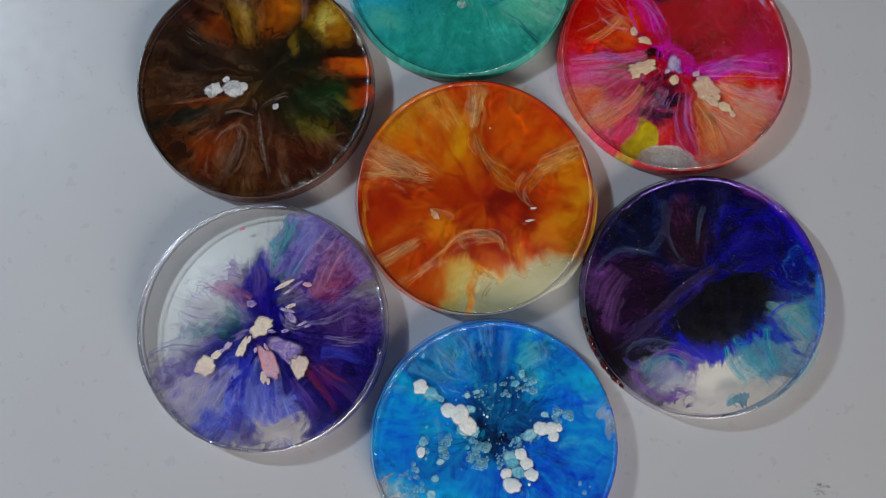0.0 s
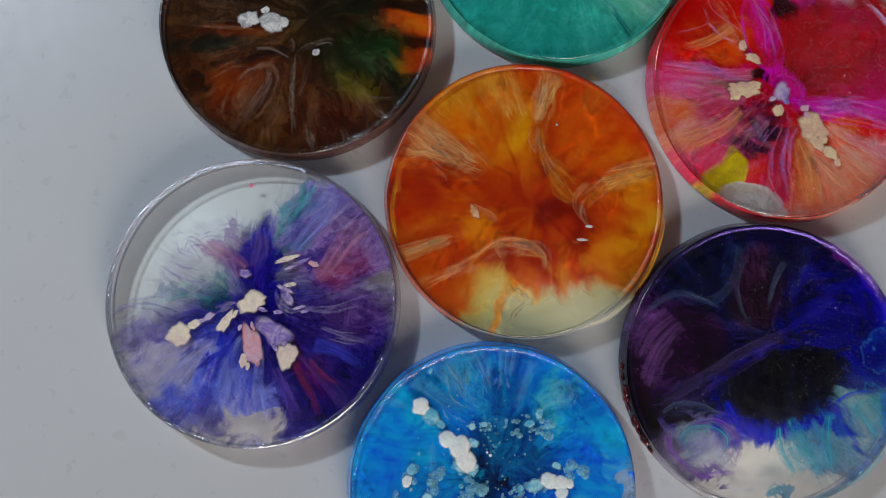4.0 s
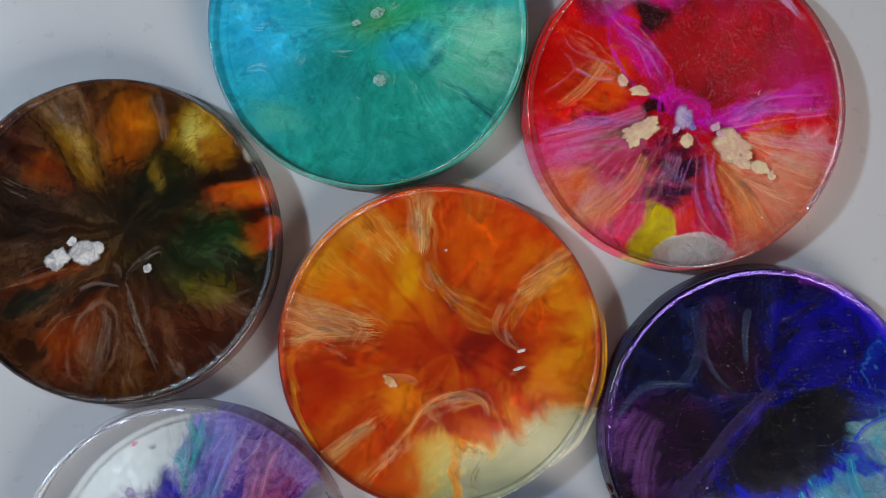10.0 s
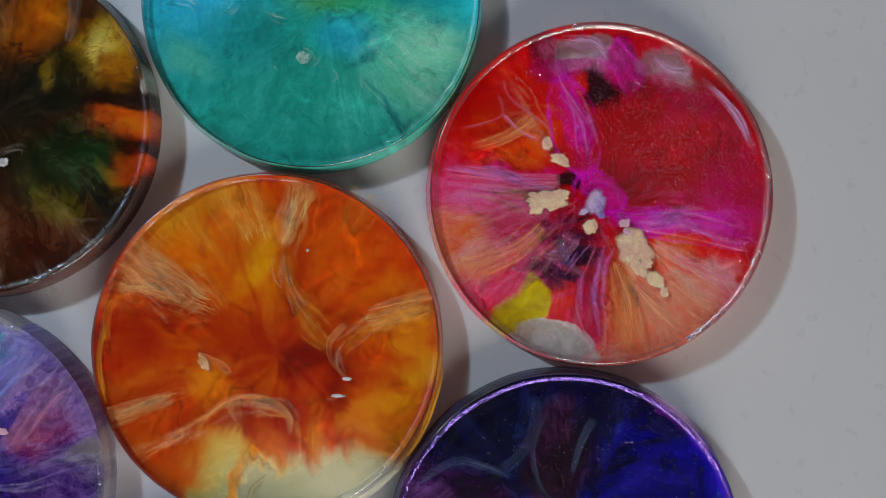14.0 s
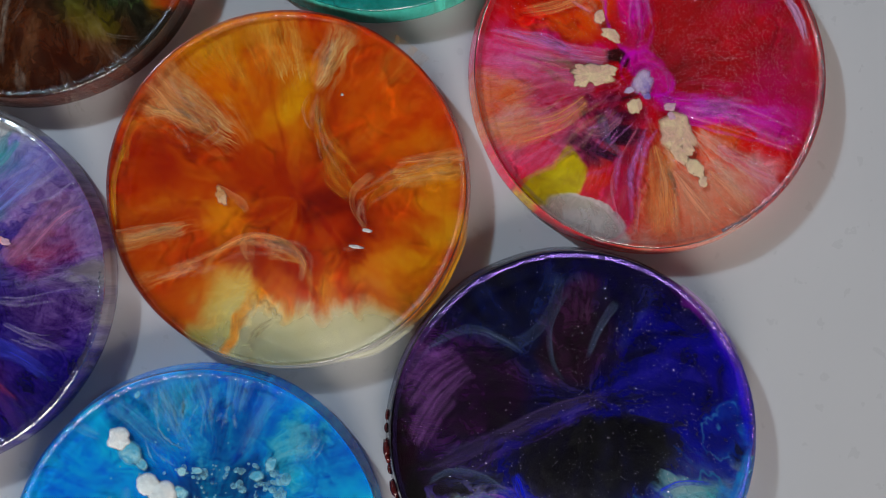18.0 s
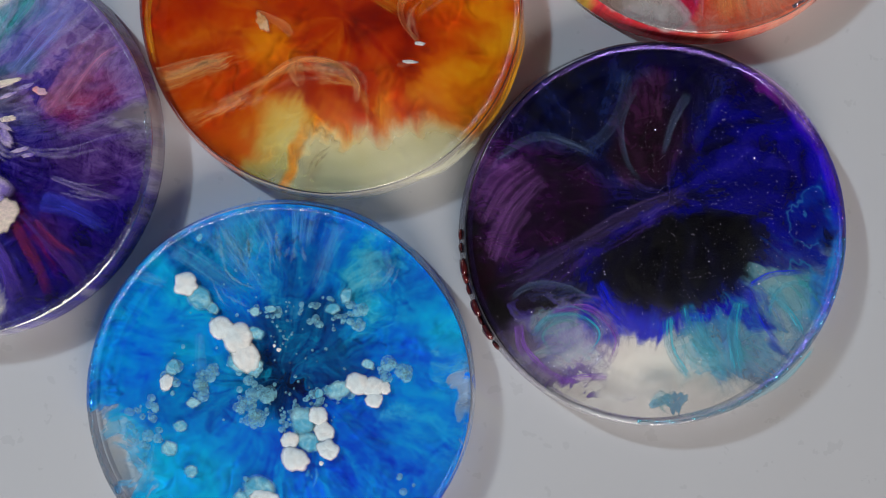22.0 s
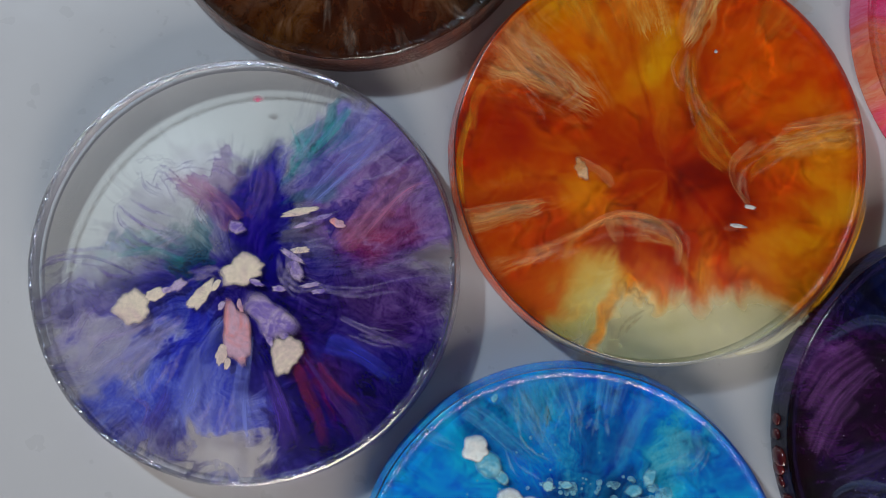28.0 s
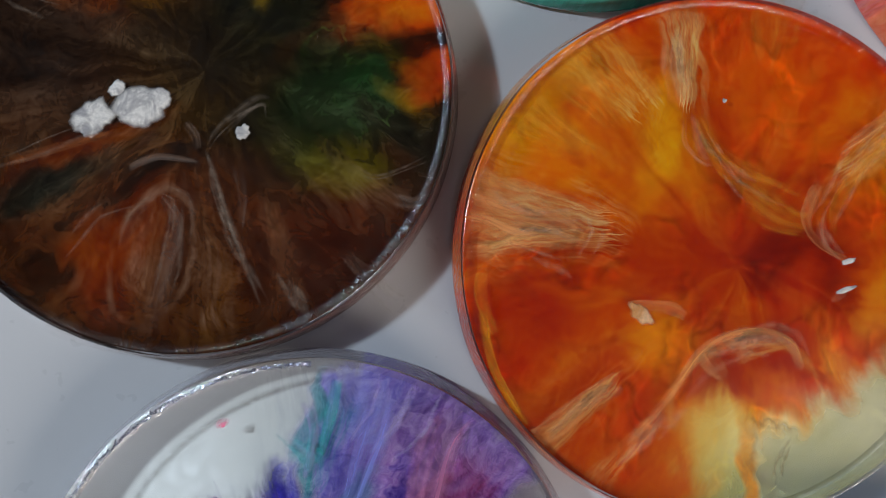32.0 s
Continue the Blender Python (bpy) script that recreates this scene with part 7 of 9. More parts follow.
chip(purple, -0.0180, -0.0112, 0.0029, 0.0016, 36, 5.3, 0.2, cream)
chip(purple, 0.0028, -0.0147, 0.0082, 0.0032, -64, 5.3, 0.2, blush)
chip(purple, 0.0093, -0.0086, 0.0086, 0.0041, -22, 5.5, 0.2, lilac)
chip(purple, 0.0150, -0.0159, 0.0045, 0.0034, 96, 5.5, 0.2, cream)
chip(purple, 0.0009, -0.0199, 0.0028, 0.0015, 91, 5.3, 0.2, cream)
chip(purple, 0.0084, 0.0167, 0.0048, 0.0011, 26, 5.3, 0.2, cream)
chip(purple, 0.0176, 0.0166, 0.0019, 0.0012, -4, 5.3, 0.2, blush)
chip(purple, 0.0111, 0.0082, 0.0025, 0.0009, 21, 5.3, 0.2, cream)
chip(purple, 0.0091, -0.0018, 0.0022, 0.0009, 11, 5.3, 0.2, lilac)
chip(purple, 0.0179, 0.0002, 0.0020, 0.0007, 26, 5.3, 0.2, lilac)
chip(purple, -0.0135, -0.0076, 0.0025, 0.0016, 46, 5.3, 0.2, lilac)
chip(purple, -0.0047, 0.0090, 0.0018, 0.0022, 86, 5.0, 0.2, lilac)
chip(purple, -0.0025, -0.0093, 0.0016, 0.0009, 76, 5.3, 0.2, lilac)
chip(purple, 0.0112, 0.0035, 0.0032, 0.0019, -44, 5.2, 0.2, lilac)
strand(purple, ((-0.0047, 0.0282), (-0.0028, 0.0211), (-0.0011, 0.0126)), 0.00073, 5.1, violet, 4, 0.0022)
strand(purple, ((0.0056, 0.0158), (0.0106, 0.0160), (0.0174, 0.0206)), 0.00049, 5.4, lilac_veil, 3, 0.0010)
strand(purple, ((0.0069, 0.0073), (0.0099, 0.0019), (0.0156, -0.0002)), 0.00061, 5.4, lilac_veil, 5, 0.0022)
strand(purple, ((0.0112, 0.0099), (0.0155, 0.0124), (0.0207, 0.0120)), 0.00049, 5.4, lilac_veil, 3, 0.0012)
strand(purple, ((0.0137, 0.0017), (0.0248, 0.0025), (0.0459, 0.0125)), 0.00049, 5.2, lilac_veil, 3, 0.0017)
strand(purple, ((0.0185, -0.0057), (0.0315, -0.0069), (0.0422, -0.0049)), 0.00049, 5.2, lilac_veil, 3, 0.0019)
strand(purple, ((-0.0456, -0.0120), (-0.0392, -0.0082), (-0.0296, -0.0066)), 0.00049, 4.5, violet, 3, 0.0017)
strand(purple, ((-0.0267, 0.0127), (-0.0255, 0.0169), (-0.0178, 0.0128)), 0.00049, 4.8, violet, 4, 0.0032)
strand(purple, ((0.0000, 0.0375), (0.0058, 0.0314), (0.0053, 0.0287)), 0.00061, 4.8, tealink, 4, 0.0019)
strand(purple, ((-0.0167, 0.0131), (-0.0154, 0.0212), (-0.0076, 0.0209), (-0.0050, 0.0166)), 0.00049, 4.8, violet, 4, 0.0027)
strand(purple, ((-0.0334, 0.0056), (-0.0261, 0.0026), (-0.0157, 0.0019)), 0.00049, 4.8, violet, 4, 0.0032)
strand(purple, ((0.0111, 0.0433), (0.0066, 0.0329), (0.0046, 0.0271)), 0.00061, 5.1, tealink, 3, 0.0012)
strand(purple, ((-0.0088, 0.0405), (-0.0084, 0.0390)), 0.00110, 4.2, rosered, 1, 0.0000)
strand(purple, ((0.0035, -0.0263), (0.0041, -0.0323), (0.0035, -0.0424)), 0.00073, 5.2, lilac_veil, 5, 0.0049)
strand(purple, ((-0.0089, -0.0188), (-0.0125, -0.0273), (-0.0180, -0.0376)), 0.00073, 5.2, lilac_veil, 5, 0.0049)
strand(purple, ((0.0135, 0.0272), (0.0218, 0.0335), (0.0271, 0.0415)), 0.00061, 5.2, lilac_veil, 6, 0.0049)
strand(navy, ((-0.0133, -0.0181), (-0.0073, -0.0216), (0.0001, -0.0261)), 0.00073, 5.4, royal, 4, 0.0017)
strand(navy, ((-0.0200, -0.0362), (-0.0239, -0.0309), (-0.0188, -0.0258), (-0.0120, -0.0279), (-0.0144, -0.0335)), 0.00049, 4.8, tealink, 4, 0.0029)
strand(navy, ((-0.0263, -0.0264), (-0.0120, -0.0228), (-0.0060, -0.0314), (-0.0144, -0.0436)), 0.00049, 4.8, violet, 5, 0.0032)
strand(navy, ((0.0108, -0.0222), (0.0161, -0.0285), (0.0264, -0.0285)), 0.00049, 4.8, tealink, 4, 0.0032)
strand(navy, ((0.0289, -0.0076), (0.0374, -0.0054), (0.0445, -0.0138), (0.0387, -0.0216)), 0.00049, 4.8, tealink, 4, 0.0029)
strand(navy, ((0.0252, -0.0186), (0.0294, -0.0252), (0.0390, -0.0278)), 0.00049, 4.8, tealink, 4, 0.0027)
strand(navy, ((0.0077, -0.0406), (0.0107, -0.0424), (0.0147, -0.0433)), 0.00061, 4.8, tealink, 4, 0.0017)
strand(navy, ((0.0375, -0.0066), (0.0402, -0.0047), (0.0439, -0.0063)), 0.00049, 5.1, tealink, 3, 0.0012)
chip(pink, -0.0148, -0.0050, 0.0061, 0.0029, 13, 5.2, 0.2, custard)
chip(pink, -0.0174, -0.0073, 0.0027, 0.0024, 71, 5.2, 0.2, custard)
chip(pink, -0.0113, -0.0029, 0.0027, 0.0024, 21, 5.2, 0.2, custard)
chip(pink, -0.0012, -0.0030, 0.0043, 0.0033, 61, 5.3, 0.2, lilac)
chip(pink, -0.0012, -0.0102, 0.0025, 0.0024, 76, 5.3, 0.2, custard)
chip(pink, -0.0134, 0.0071, 0.0031, 0.0017, -7, 5.2, 0.2, custard)
chip(pink, -0.0176, 0.0112, 0.0018, 0.0024, 16, 5.2, 0.2, custard)
chip(pink, 0.0121, -0.0135, 0.0063, 0.0053, -47, 5.2, 0.2, custard)
chip(pink, 0.0081, -0.0073, 0.0020, 0.0014, 21, 5.2, 0.2, blush)
chip(pink, 0.0139, -0.0190, 0.0039, 0.0020, -34, 5.2, 0.2, custard)
chip(pink, 0.0195, -0.0218, 0.0037, 0.0022, -39, 5.2, 0.2, custard)
chip(pink, 0.0226, -0.0246, 0.0020, 0.0014, -49, 5.2, 0.2, custard)
strand(pink, ((-0.0194, 0.0314), (-0.0101, 0.0201), (-0.0058, 0.0087)), 0.00082, 5.4, orchid, 4, 0.0023)
strand(pink, ((-0.0333, 0.0294), (-0.0266, 0.0230), (-0.0181, 0.0117)), 0.00065, 5.2, rosy, 3, 0.0016)
strand(pink, ((-0.0473, -0.0005), (-0.0294, 0.0007), (-0.0114, -0.0005)), 0.00082, 5.2, orchid, 5, 0.0026)
strand(pink, ((-0.0407, -0.0053), (-0.0276, -0.0066), (-0.0161, -0.0071)), 0.00082, 5.2, rosy, 5, 0.0033)
strand(pink, ((-0.0062, -0.0110), (-0.0126, -0.0193), (-0.0173, -0.0276)), 0.00065, 5.2, rosy, 5, 0.0036)
strand(pink, ((-0.0013, -0.0125), (-0.0061, -0.0191), (-0.0093, -0.0241)), 0.00065, 5.2, orchid, 4, 0.0029)
strand(pink, ((0.0036, -0.0140), (0.0022, -0.0271), (0.0074, -0.0449)), 0.00082, 5.2, orchid, 5, 0.0026)
strand(pink, ((0.0100, -0.0073), (0.0247, -0.0045), (0.0443, -0.0057)), 0.00098, 5.4, orchid, 5, 0.0023)
strand(pink, ((0.0216, -0.0168), (0.0282, -0.0183), (0.0397, -0.0246)), 0.00082, 5.2, rosy, 5, 0.0036)
strand(pink, ((0.0152, -0.0219), (0.0219, -0.0364), (0.0253, -0.0428)), 0.00082, 5.2, rosy, 5, 0.0049)
strand(pink, ((0.0110, -0.0155), (0.0120, -0.0252), (0.0171, -0.0397)), 0.00082, 5.2, rosy, 4, 0.0029)
strand(pink, ((-0.0419, -0.0249), (-0.0322, -0.0198), (-0.0193, -0.0113)), 0.00065, 5.2, rosy, 5, 0.0042)
strand(pink, ((-0.0384, -0.0346), (-0.0272, -0.0262), (-0.0143, -0.0161)), 0.00065, 5.2, rosy, 5, 0.0042)
chip(teal, 0.0005, -0.0164, 0.0018, 0.0018, 13, 5.2, 0.1, mint_chip)
chip(teal, 0.0032, 0.0038, 0.0024, 0.0014, 13, 5.0, 0.1, mint_chip)
chip(teal, -0.0035, 0.0018, 0.0014, 0.0009, 3, 5.0, 0.1, mint_chip)
strand(teal, ((-0.0012, -0.0156), (0.0006, -0.0142), (0.0028, -0.0153), (0.0021, -0.0180), (-0.0007, -0.0180)), 0.00032, 5.4, mint, 2, 0.0004)
strand(teal, ((0.0038, -0.0138), (0.0047, -0.0163), (0.0036, -0.0186)), 0.00032, 5.4, mint, 2, 0.0005)
strand(teal, ((-0.0081, -0.0195), (-0.0067, -0.0213), (-0.0053, -0.0223)), 0.00032, 5.4, mint, 2, 0.0005)
strand(teal, ((0.0186, -0.0116), (0.0190, -0.0084), (0.0224, -0.0072)), 0.00032, 5.4, mint, 2, 0.0006)
strand(teal, ((0.0176, -0.0163), (0.0189, -0.0213), (0.0271, -0.0272)), 0.00032, 5.4, mint, 2, 0.0006)
strand(teal, ((-0.0236, -0.0087), (-0.0217, -0.0065), (-0.0201, -0.0026)), 0.00040, 5.1, mint, 4, 0.0013)
strand(teal, ((-0.0128, -0.0052), (-0.0089, -0.0065), (-0.0042, -0.0070)), 0.00040, 5.1, mint, 4, 0.0011)
strand(teal, ((-0.0188, 0.0109), (-0.0172, 0.0107), (-0.0167, 0.0083), (-0.0188, 0.0077)), 0.00032, 5.1, mint, 2, 0.0004)
strand(teal, ((0.0097, -0.0177), (0.0110, -0.0203), (0.0091, -0.0225)), 0.00032, 5.1, mint, 3, 0.0008)
strand(teal, ((-0.0370, 0.0059), (-0.0323, 0.0049), (-0.0275, 0.0051)), 0.00040, 5.1, mint, 4, 0.0013)
strand(teal, ((-0.0385, -0.0068), (-0.0337, -0.0066), (-0.0300, -0.0087)), 0.00040, 5.1, mint, 4, 0.0013)
strand(teal, ((0.0038, -0.0008), (0.0025, -0.0018), (0.0013, -0.0023)), 0.00048, 5.2, deepteal, 2, 0.0004)
strand(teal, ((0.0166, -0.0145), (0.0180, -0.0131), (0.0186, -0.0115)), 0.00048, 5.2, deepteal, 3, 0.0008)
strand(teal, ((0.0228, -0.0226), (0.0285, -0.0282), (0.0336, -0.0328)), 0.00032, 5.2, deepteal, 2, 0.0005)
strand(teal, ((0.0247, 0.0113), (0.0302, 0.0098), (0.0355, 0.0067)), 0.00048, 5.1, deepteal, 4, 0.0016)
strand(teal, ((0.0201, 0.0134), (0.0176, 0.0121), (0.0188, 0.0095)), 0.00040, 5.2, mint, 3, 0.0008)
strand(teal, ((-0.0001, 0.0191), (0.0035, 0.0155), (0.0014, 0.0117)), 0.00040, 5.2, mint, 3, 0.0011)
strand(teal, ((-0.0127, 0.0207), (-0.0139, 0.0176), (-0.0165, 0.0163)), 0.00040, 5.2, mint, 3, 0.0010)
strand(teal, ((0.0060, 0.0038), (0.0086, 0.0051), (0.0104, 0.0065)), 0.00040, 5.2, mint, 4, 0.0011)
chip(blue, -0.0292, 0.0225, 0.0033, 0.0032, -8, 5.2, 0.7, snow)
chip(blue, -0.0252, 0.0200, 0.0041, 0.0031, -38, 5.0, 0.2, seafoam_chip)
chip(blue, -0.0216, 0.0178, 0.0025, 0.0016, -28, 4.9, 0.1, seafoam_chip)
chip(blue, -0.0182, 0.0132, 0.0034, 0.0032, -8, 5.2, 0.7, snow)
chip(blue, -0.0138, 0.0116, 0.0045, 0.0040, -38, 5.2, 0.6, snow)
chip(blue, -0.0096, 0.0136, 0.0025, 0.0019, -8, 5.0, 0.2, seafoam_chip)
chip(blue, -0.0108, 0.0074, 0.0052, 0.0036, -53, 5.1, 0.5, snow)
chip(blue, -0.0081, 0.0050, 0.0025, 0.0028, -8, 5.0, 0.2, seafoam_chip)
chip(blue, -0.0125, 0.0049, 0.0032, 0.0019, -28, 4.9, 0.2, seafoam_chip)
chip(blue, 0.0185, 0.0060, 0.0036, 0.0028, 2, 5.2, 0.6, snow)
chip(blue, 0.0222, 0.0060, 0.0034, 0.0028, 12, 5.2, 0.6, snow)
chip(blue, 0.0233, 0.0027, 0.0023, 0.0025, -78, 5.2, 0.5, snow)
chip(blue, 0.0138, 0.0035, 0.0040, 0.0026, 27, 5.0, 0.2, seafoam_chip)
chip(blue, 0.0252, 0.0062, 0.0020, 0.0020, -8, 5.1, 0.5, snow)
chip(blue, 0.0093, 0.0016, 0.0012, 0.0015, -8, 5.0, 0.1, seafoam_chip)
chip(blue, 0.0102, -0.0039, 0.0029, 0.0026, -8, 5.2, 0.6, snow)
chip(blue, 0.0065, -0.0060, 0.0045, 0.0034, -48, 5.0, 0.2, seafoam_chip)
chip(blue, 0.0125, -0.0076, 0.0034, 0.0027, -48, 5.1, 0.5, snow)
chip(blue, 0.0143, -0.0118, 0.0033, 0.0027, -8, 5.3, 0.7, snow)
chip(blue, 0.0092, -0.0109, 0.0040, 0.0028, -8, 5.0, 0.2, seafoam_chip)
chip(blue, 0.0044, -0.0113, 0.0026, 0.0023, -8, 5.1, 0.5, snow)
chip(blue, 0.0065, -0.0158, 0.0043, 0.0032, -13, 5.3, 0.7, snow)
chip(blue, 0.0133, -0.0156, 0.0007, 0.0007, -8, 5.3, 0.3, snow)
chip(blue, -0.0008, -0.0252, 0.0051, 0.0040, -8, 5.0, 0.2, seafoam_chip)
chip(blue, -0.0004, -0.0301, 0.0040, 0.0029, 22, 5.2, 0.6, snow)
chip(blue, -0.0050, -0.0286, 0.0023, 0.0028, -8, 5.0, 0.2, seafoam_chip)
chip(blue, 0.0007, -0.0269, 0.0045, 0.0023, 2, 5.1, 0.5, snow)
chip(blue, -0.0215, -0.0068, 0.0019, 0.0015, 22, 5.0, 0.1, seafoam_chip)
chip(blue, -0.0284, 0.0011, 0.0020, 0.0023, -8, 5.0, 0.1, seafoam_chip)
chip(blue, -0.0291, -0.0030, 0.0019, 0.0025, -8, 5.0, 0.4, snow)
chip(blue, -0.0235, -0.0132, 0.0020, 0.0017, 12, 4.7, 0.1, seafoam_chip)
chip(blue, -0.0252, -0.0193, 0.0025, 0.0022, -8, 4.7, 0.1, seafoam_chip)
chip(blue, -0.0187, -0.0239, 0.0019, 0.0019, -8, 4.7, 0.1, seafoam_chip)
chip(blue, 0.0111, 0.0273, 0.0016, 0.0025, -8, 5.0, 0.1, seafoam_chip)
chip(blue, 0.0084, 0.0234, 0.0023, 0.0015, 12, 5.0, 0.1, seafoam_chip)
chip(blue, -0.0029, 0.0106, 0.0007, 0.0006, -8, 5.3, 0.3, snow)
chip(blue, -0.0042, 0.0114, 0.0005, 0.0005, -8, 5.3, 0.3, snow)
chip(blue, -0.0069, 0.0203, 0.0016, 0.0011, 2, 5.2, 0.1, seafoam_chip)
chip(blue, -0.0108, 0.0189, 0.0015, 0.0014, -8, 5.0, 0.1, seafoam_chip)
chip(blue, -0.0282, 0.0347, 0.0009, 0.0012, -8, 5.0, 0.1, seafoam_chip)
chip(blue, 0.0199, 0.0113, 0.0020, 0.0015, -8, 5.0, 0.1, seafoam_chip)
bubbles(blue, 0.0094, 0.0221, 0.0096, 0.0039, 2, 42, 0.00057, 0.00159, 4.6, seafoam)
bubbles(blue, -0.0068, -0.0036, 0.0050, 0.0063, 22, 34, 0.00068, 0.00204, 4.6, seafoam)
bubbles(blue, -0.0197, -0.0018, 0.0025, 0.0068, -8, 20, 0.00057, 0.00181, 4.6, seafoam)
bubbles(blue, -0.0282, -0.0018, 0.0023, 0.0068, 2, 14, 0.00057, 0.00159, 4.6, seafoam)
bubbles(blue, 0.0262, 0.0106, 0.0050, 0.0025, 2, 22, 0.00057, 0.00204, 4.6, seafoam)
bubbles(blue, 0.0122, 0.0017, 0.0068, 0.0029, 27, 36, 0.00045, 0.00113, 4.6, seafoam)
bubbles(blue, -0.0112, 0.0061, 0.0045, 0.0050, -8, 30, 0.00045, 0.00113, 4.6, seafoam)
bubbles(blue, 0.0053, -0.0064, 0.0045, 0.0045, -8, 36, 0.00045, 0.00113, 4.6, seafoam)
bubbles(blue, -0.0029, 0.0163, 0.0034, 0.0068, -8, 24, 0.00023, 0.00057, 4.6, seafoam)
bubbles(blue, 0.0026, -0.0015, 0.0079, 0.0068, -8, 26, 0.00023, 0.00068, 4.6, seafoam)
bubbles(blue, -0.0323, -0.0148, 0.0057, 0.0057, -8, 14, 0.00068, 0.00181, 4.3, seafoam)
bubbles(blue, -0.0073, 0.0090, 0.0261, 0.0215, -8, 60, 0.00023, 0.00057, 4.6, seafoam)
bubbles(blue, -0.0014, -0.0258, 0.0045, 0.0039, -8, 24, 0.00045, 0.00113, 4.6, seafoam)
bubbles(blue, -0.0322, -0.0102, 0.0023, 0.0027, -8, 8, 0.00045, 0.00113, 4.6, seafoam)
bubbles(blue, 0.0342, -0.0207, 0.0045, 0.0068, -8, 7, 0.00045, 0.00113, 4.3, seafoam)
bubbles(blue, -0.0082, 0.0194, 0.0045, 0.0014, 7, 12, 0.00045, 0.00113, 4.6, seafoam)
strand(blue, ((-0.0377, -0.0129), (-0.0362, -0.0187), (-0.0409, -0.0203)), 0.00057, 4.5, aqua, 4, 0.0018)
strand(blue, ((-0.0303, -0.0173), (-0.0302, -0.0251), (-0.0347, -0.0245)), 0.00068, 4.5, aqua, 4, 0.0016)
strand(blue, ((-0.0166, 0.0412), (-0.0139, 0.0362), (-0.0127, 0.0280)), 0.00045, 5.2, foam, 6, 0.0039)
strand(blue, ((-0.0248, 0.0400), (-0.0209, 0.0349), (-0.0153, 0.0261)), 0.00045, 5.2, foam, 5, 0.0034)
strand(blue, ((-0.0097, 0.0414), (-0.0092, 0.0367), (-0.0083, 0.0308)), 0.00045, 5.2, foam, 5, 0.0034)
strand(blue, ((-0.0041, 0.0406), (-0.0042, 0.0360), (-0.0041, 0.0325)), 0.00045, 5.2, foam, 4, 0.0027)
strand(blue, ((0.0222, 0.0393), (0.0202, 0.0338), (0.0159, 0.0275)), 0.00045, 5.2, foam, 4, 0.0027)
strand(blue, ((-0.0241, 0.0284), (-0.0180, 0.0230), (-0.0114, 0.0209)), 0.00045, 5.2, foam, 5, 0.0034)
strand(blue, ((0.0072, -0.0247), (0.0098, -0.0306), (0.0075, -0.0381)), 0.00057, 5.1, aqua, 4, 0.0027)
strand(blue, ((0.0107, -0.0162), (0.0114, -0.0196), (0.0103, -0.0228)), 0.00057, 5.1, aqua, 3, 0.0018)
chip(purple, 0.0034, -0.0019, 0.0022, 0.0009, -4, 5.3, 0.2, lilac)
chip(purple, 0.0060, -0.0062, 0.0029, 0.0010, -24, 5.3, 0.2, lilac)
chip(purple, -0.0051, -0.0051, 0.0019, 0.0009, 76, 5.3, 0.2, cream)
chip(purple, -0.0092, -0.0101, 0.0022, 0.0010, 66, 5.3, 0.2, cream)
chip(purple, -0.0157, -0.0095, 0.0022, 0.0009, 31, 5.3, 0.2, lilac)
chip(purple, 0.0016, -0.0081, 0.0019, 0.0007, -54, 5.3, 0.2, blush)
chip(purple, 0.0099, 0.0139, 0.0029, 0.0007, 31, 5.3, 0.2, lilac)
chip(purple, 0.0140, 0.0171, 0.0026, 0.0007, 31, 5.3, 0.2, lilac)
chip(purple, 0.0098, 0.0063, 0.0037, 0.0009, -14, 5.3, 0.2, lilac)
chip(purple, 0.0158, 0.0011, 0.0029, 0.0007, 26, 5.3, 0.2, lilac)
chip(purple, 0.0135, -0.0121, 0.0029, 0.0013, -44, 5.3, 0.2, lilac)
chip(purple, 0.0101, -0.0132, 0.0034, 0.0010, -44, 5.3, 0.2, lilac)
chip(purple, 0.0027, -0.0216, 0.0016, 0.0009, 96, 5.3, 0.2, cream)
chip(pink, -0.0039, -0.0063, 0.0020, 0.0012, 41, 5.2, 0.2, lilac)
chip(pink, 0.0010, -0.0062, 0.0016, 0.0012, -59, 5.2, 0.2, lilac)
chip(pink, -0.0128, -0.0065, 0.0022, 0.0012, 31, 5.2, 0.2, custard)
chip(pink, -0.0186, -0.0044, 0.0018, 0.0014, 1, 5.2, 0.2, custard)
chip(pink, -0.0115, 0.0059, 0.0014, 0.0008, 1, 5.2, 0.2, custard)
chip(pink, 0.0159, -0.0170, 0.0025, 0.0016, -39, 5.2, 0.2, custard)
chip(pink, 0.0093, -0.0098, 0.0016, 0.0012, -29, 5.2, 0.2, blush)
sheet(orange, ((0.0014, 0.0464), (-0.0012, 0.0371), (-0.0026, 0.0285)), 0.0044, 0.0028, 5.6, tan_sheet, 7, 0.05, 0.18)
sheet(orange, ((-0.0442, 0.0193), (-0.0345, 0.0134), (-0.0234, 0.0072)), 0.0081, 0.0041, 5.6, tan_sheet, 11, 0.05, 0.25)
sheet(orange, ((-0.0310, 0.0324), (-0.0260, 0.0273), (-0.0196, 0.0214)), 0.0062, 0.0031, 5.4, ochre_sheet, 14, 0.05, 0.40)
sheet(orange, ((-0.0409, -0.0272), (-0.0314, -0.0217), (-0.0221, -0.0172)), 0.0027, 0.0008, 5.5, tan_sheet, 4, 0.10, 0.30)
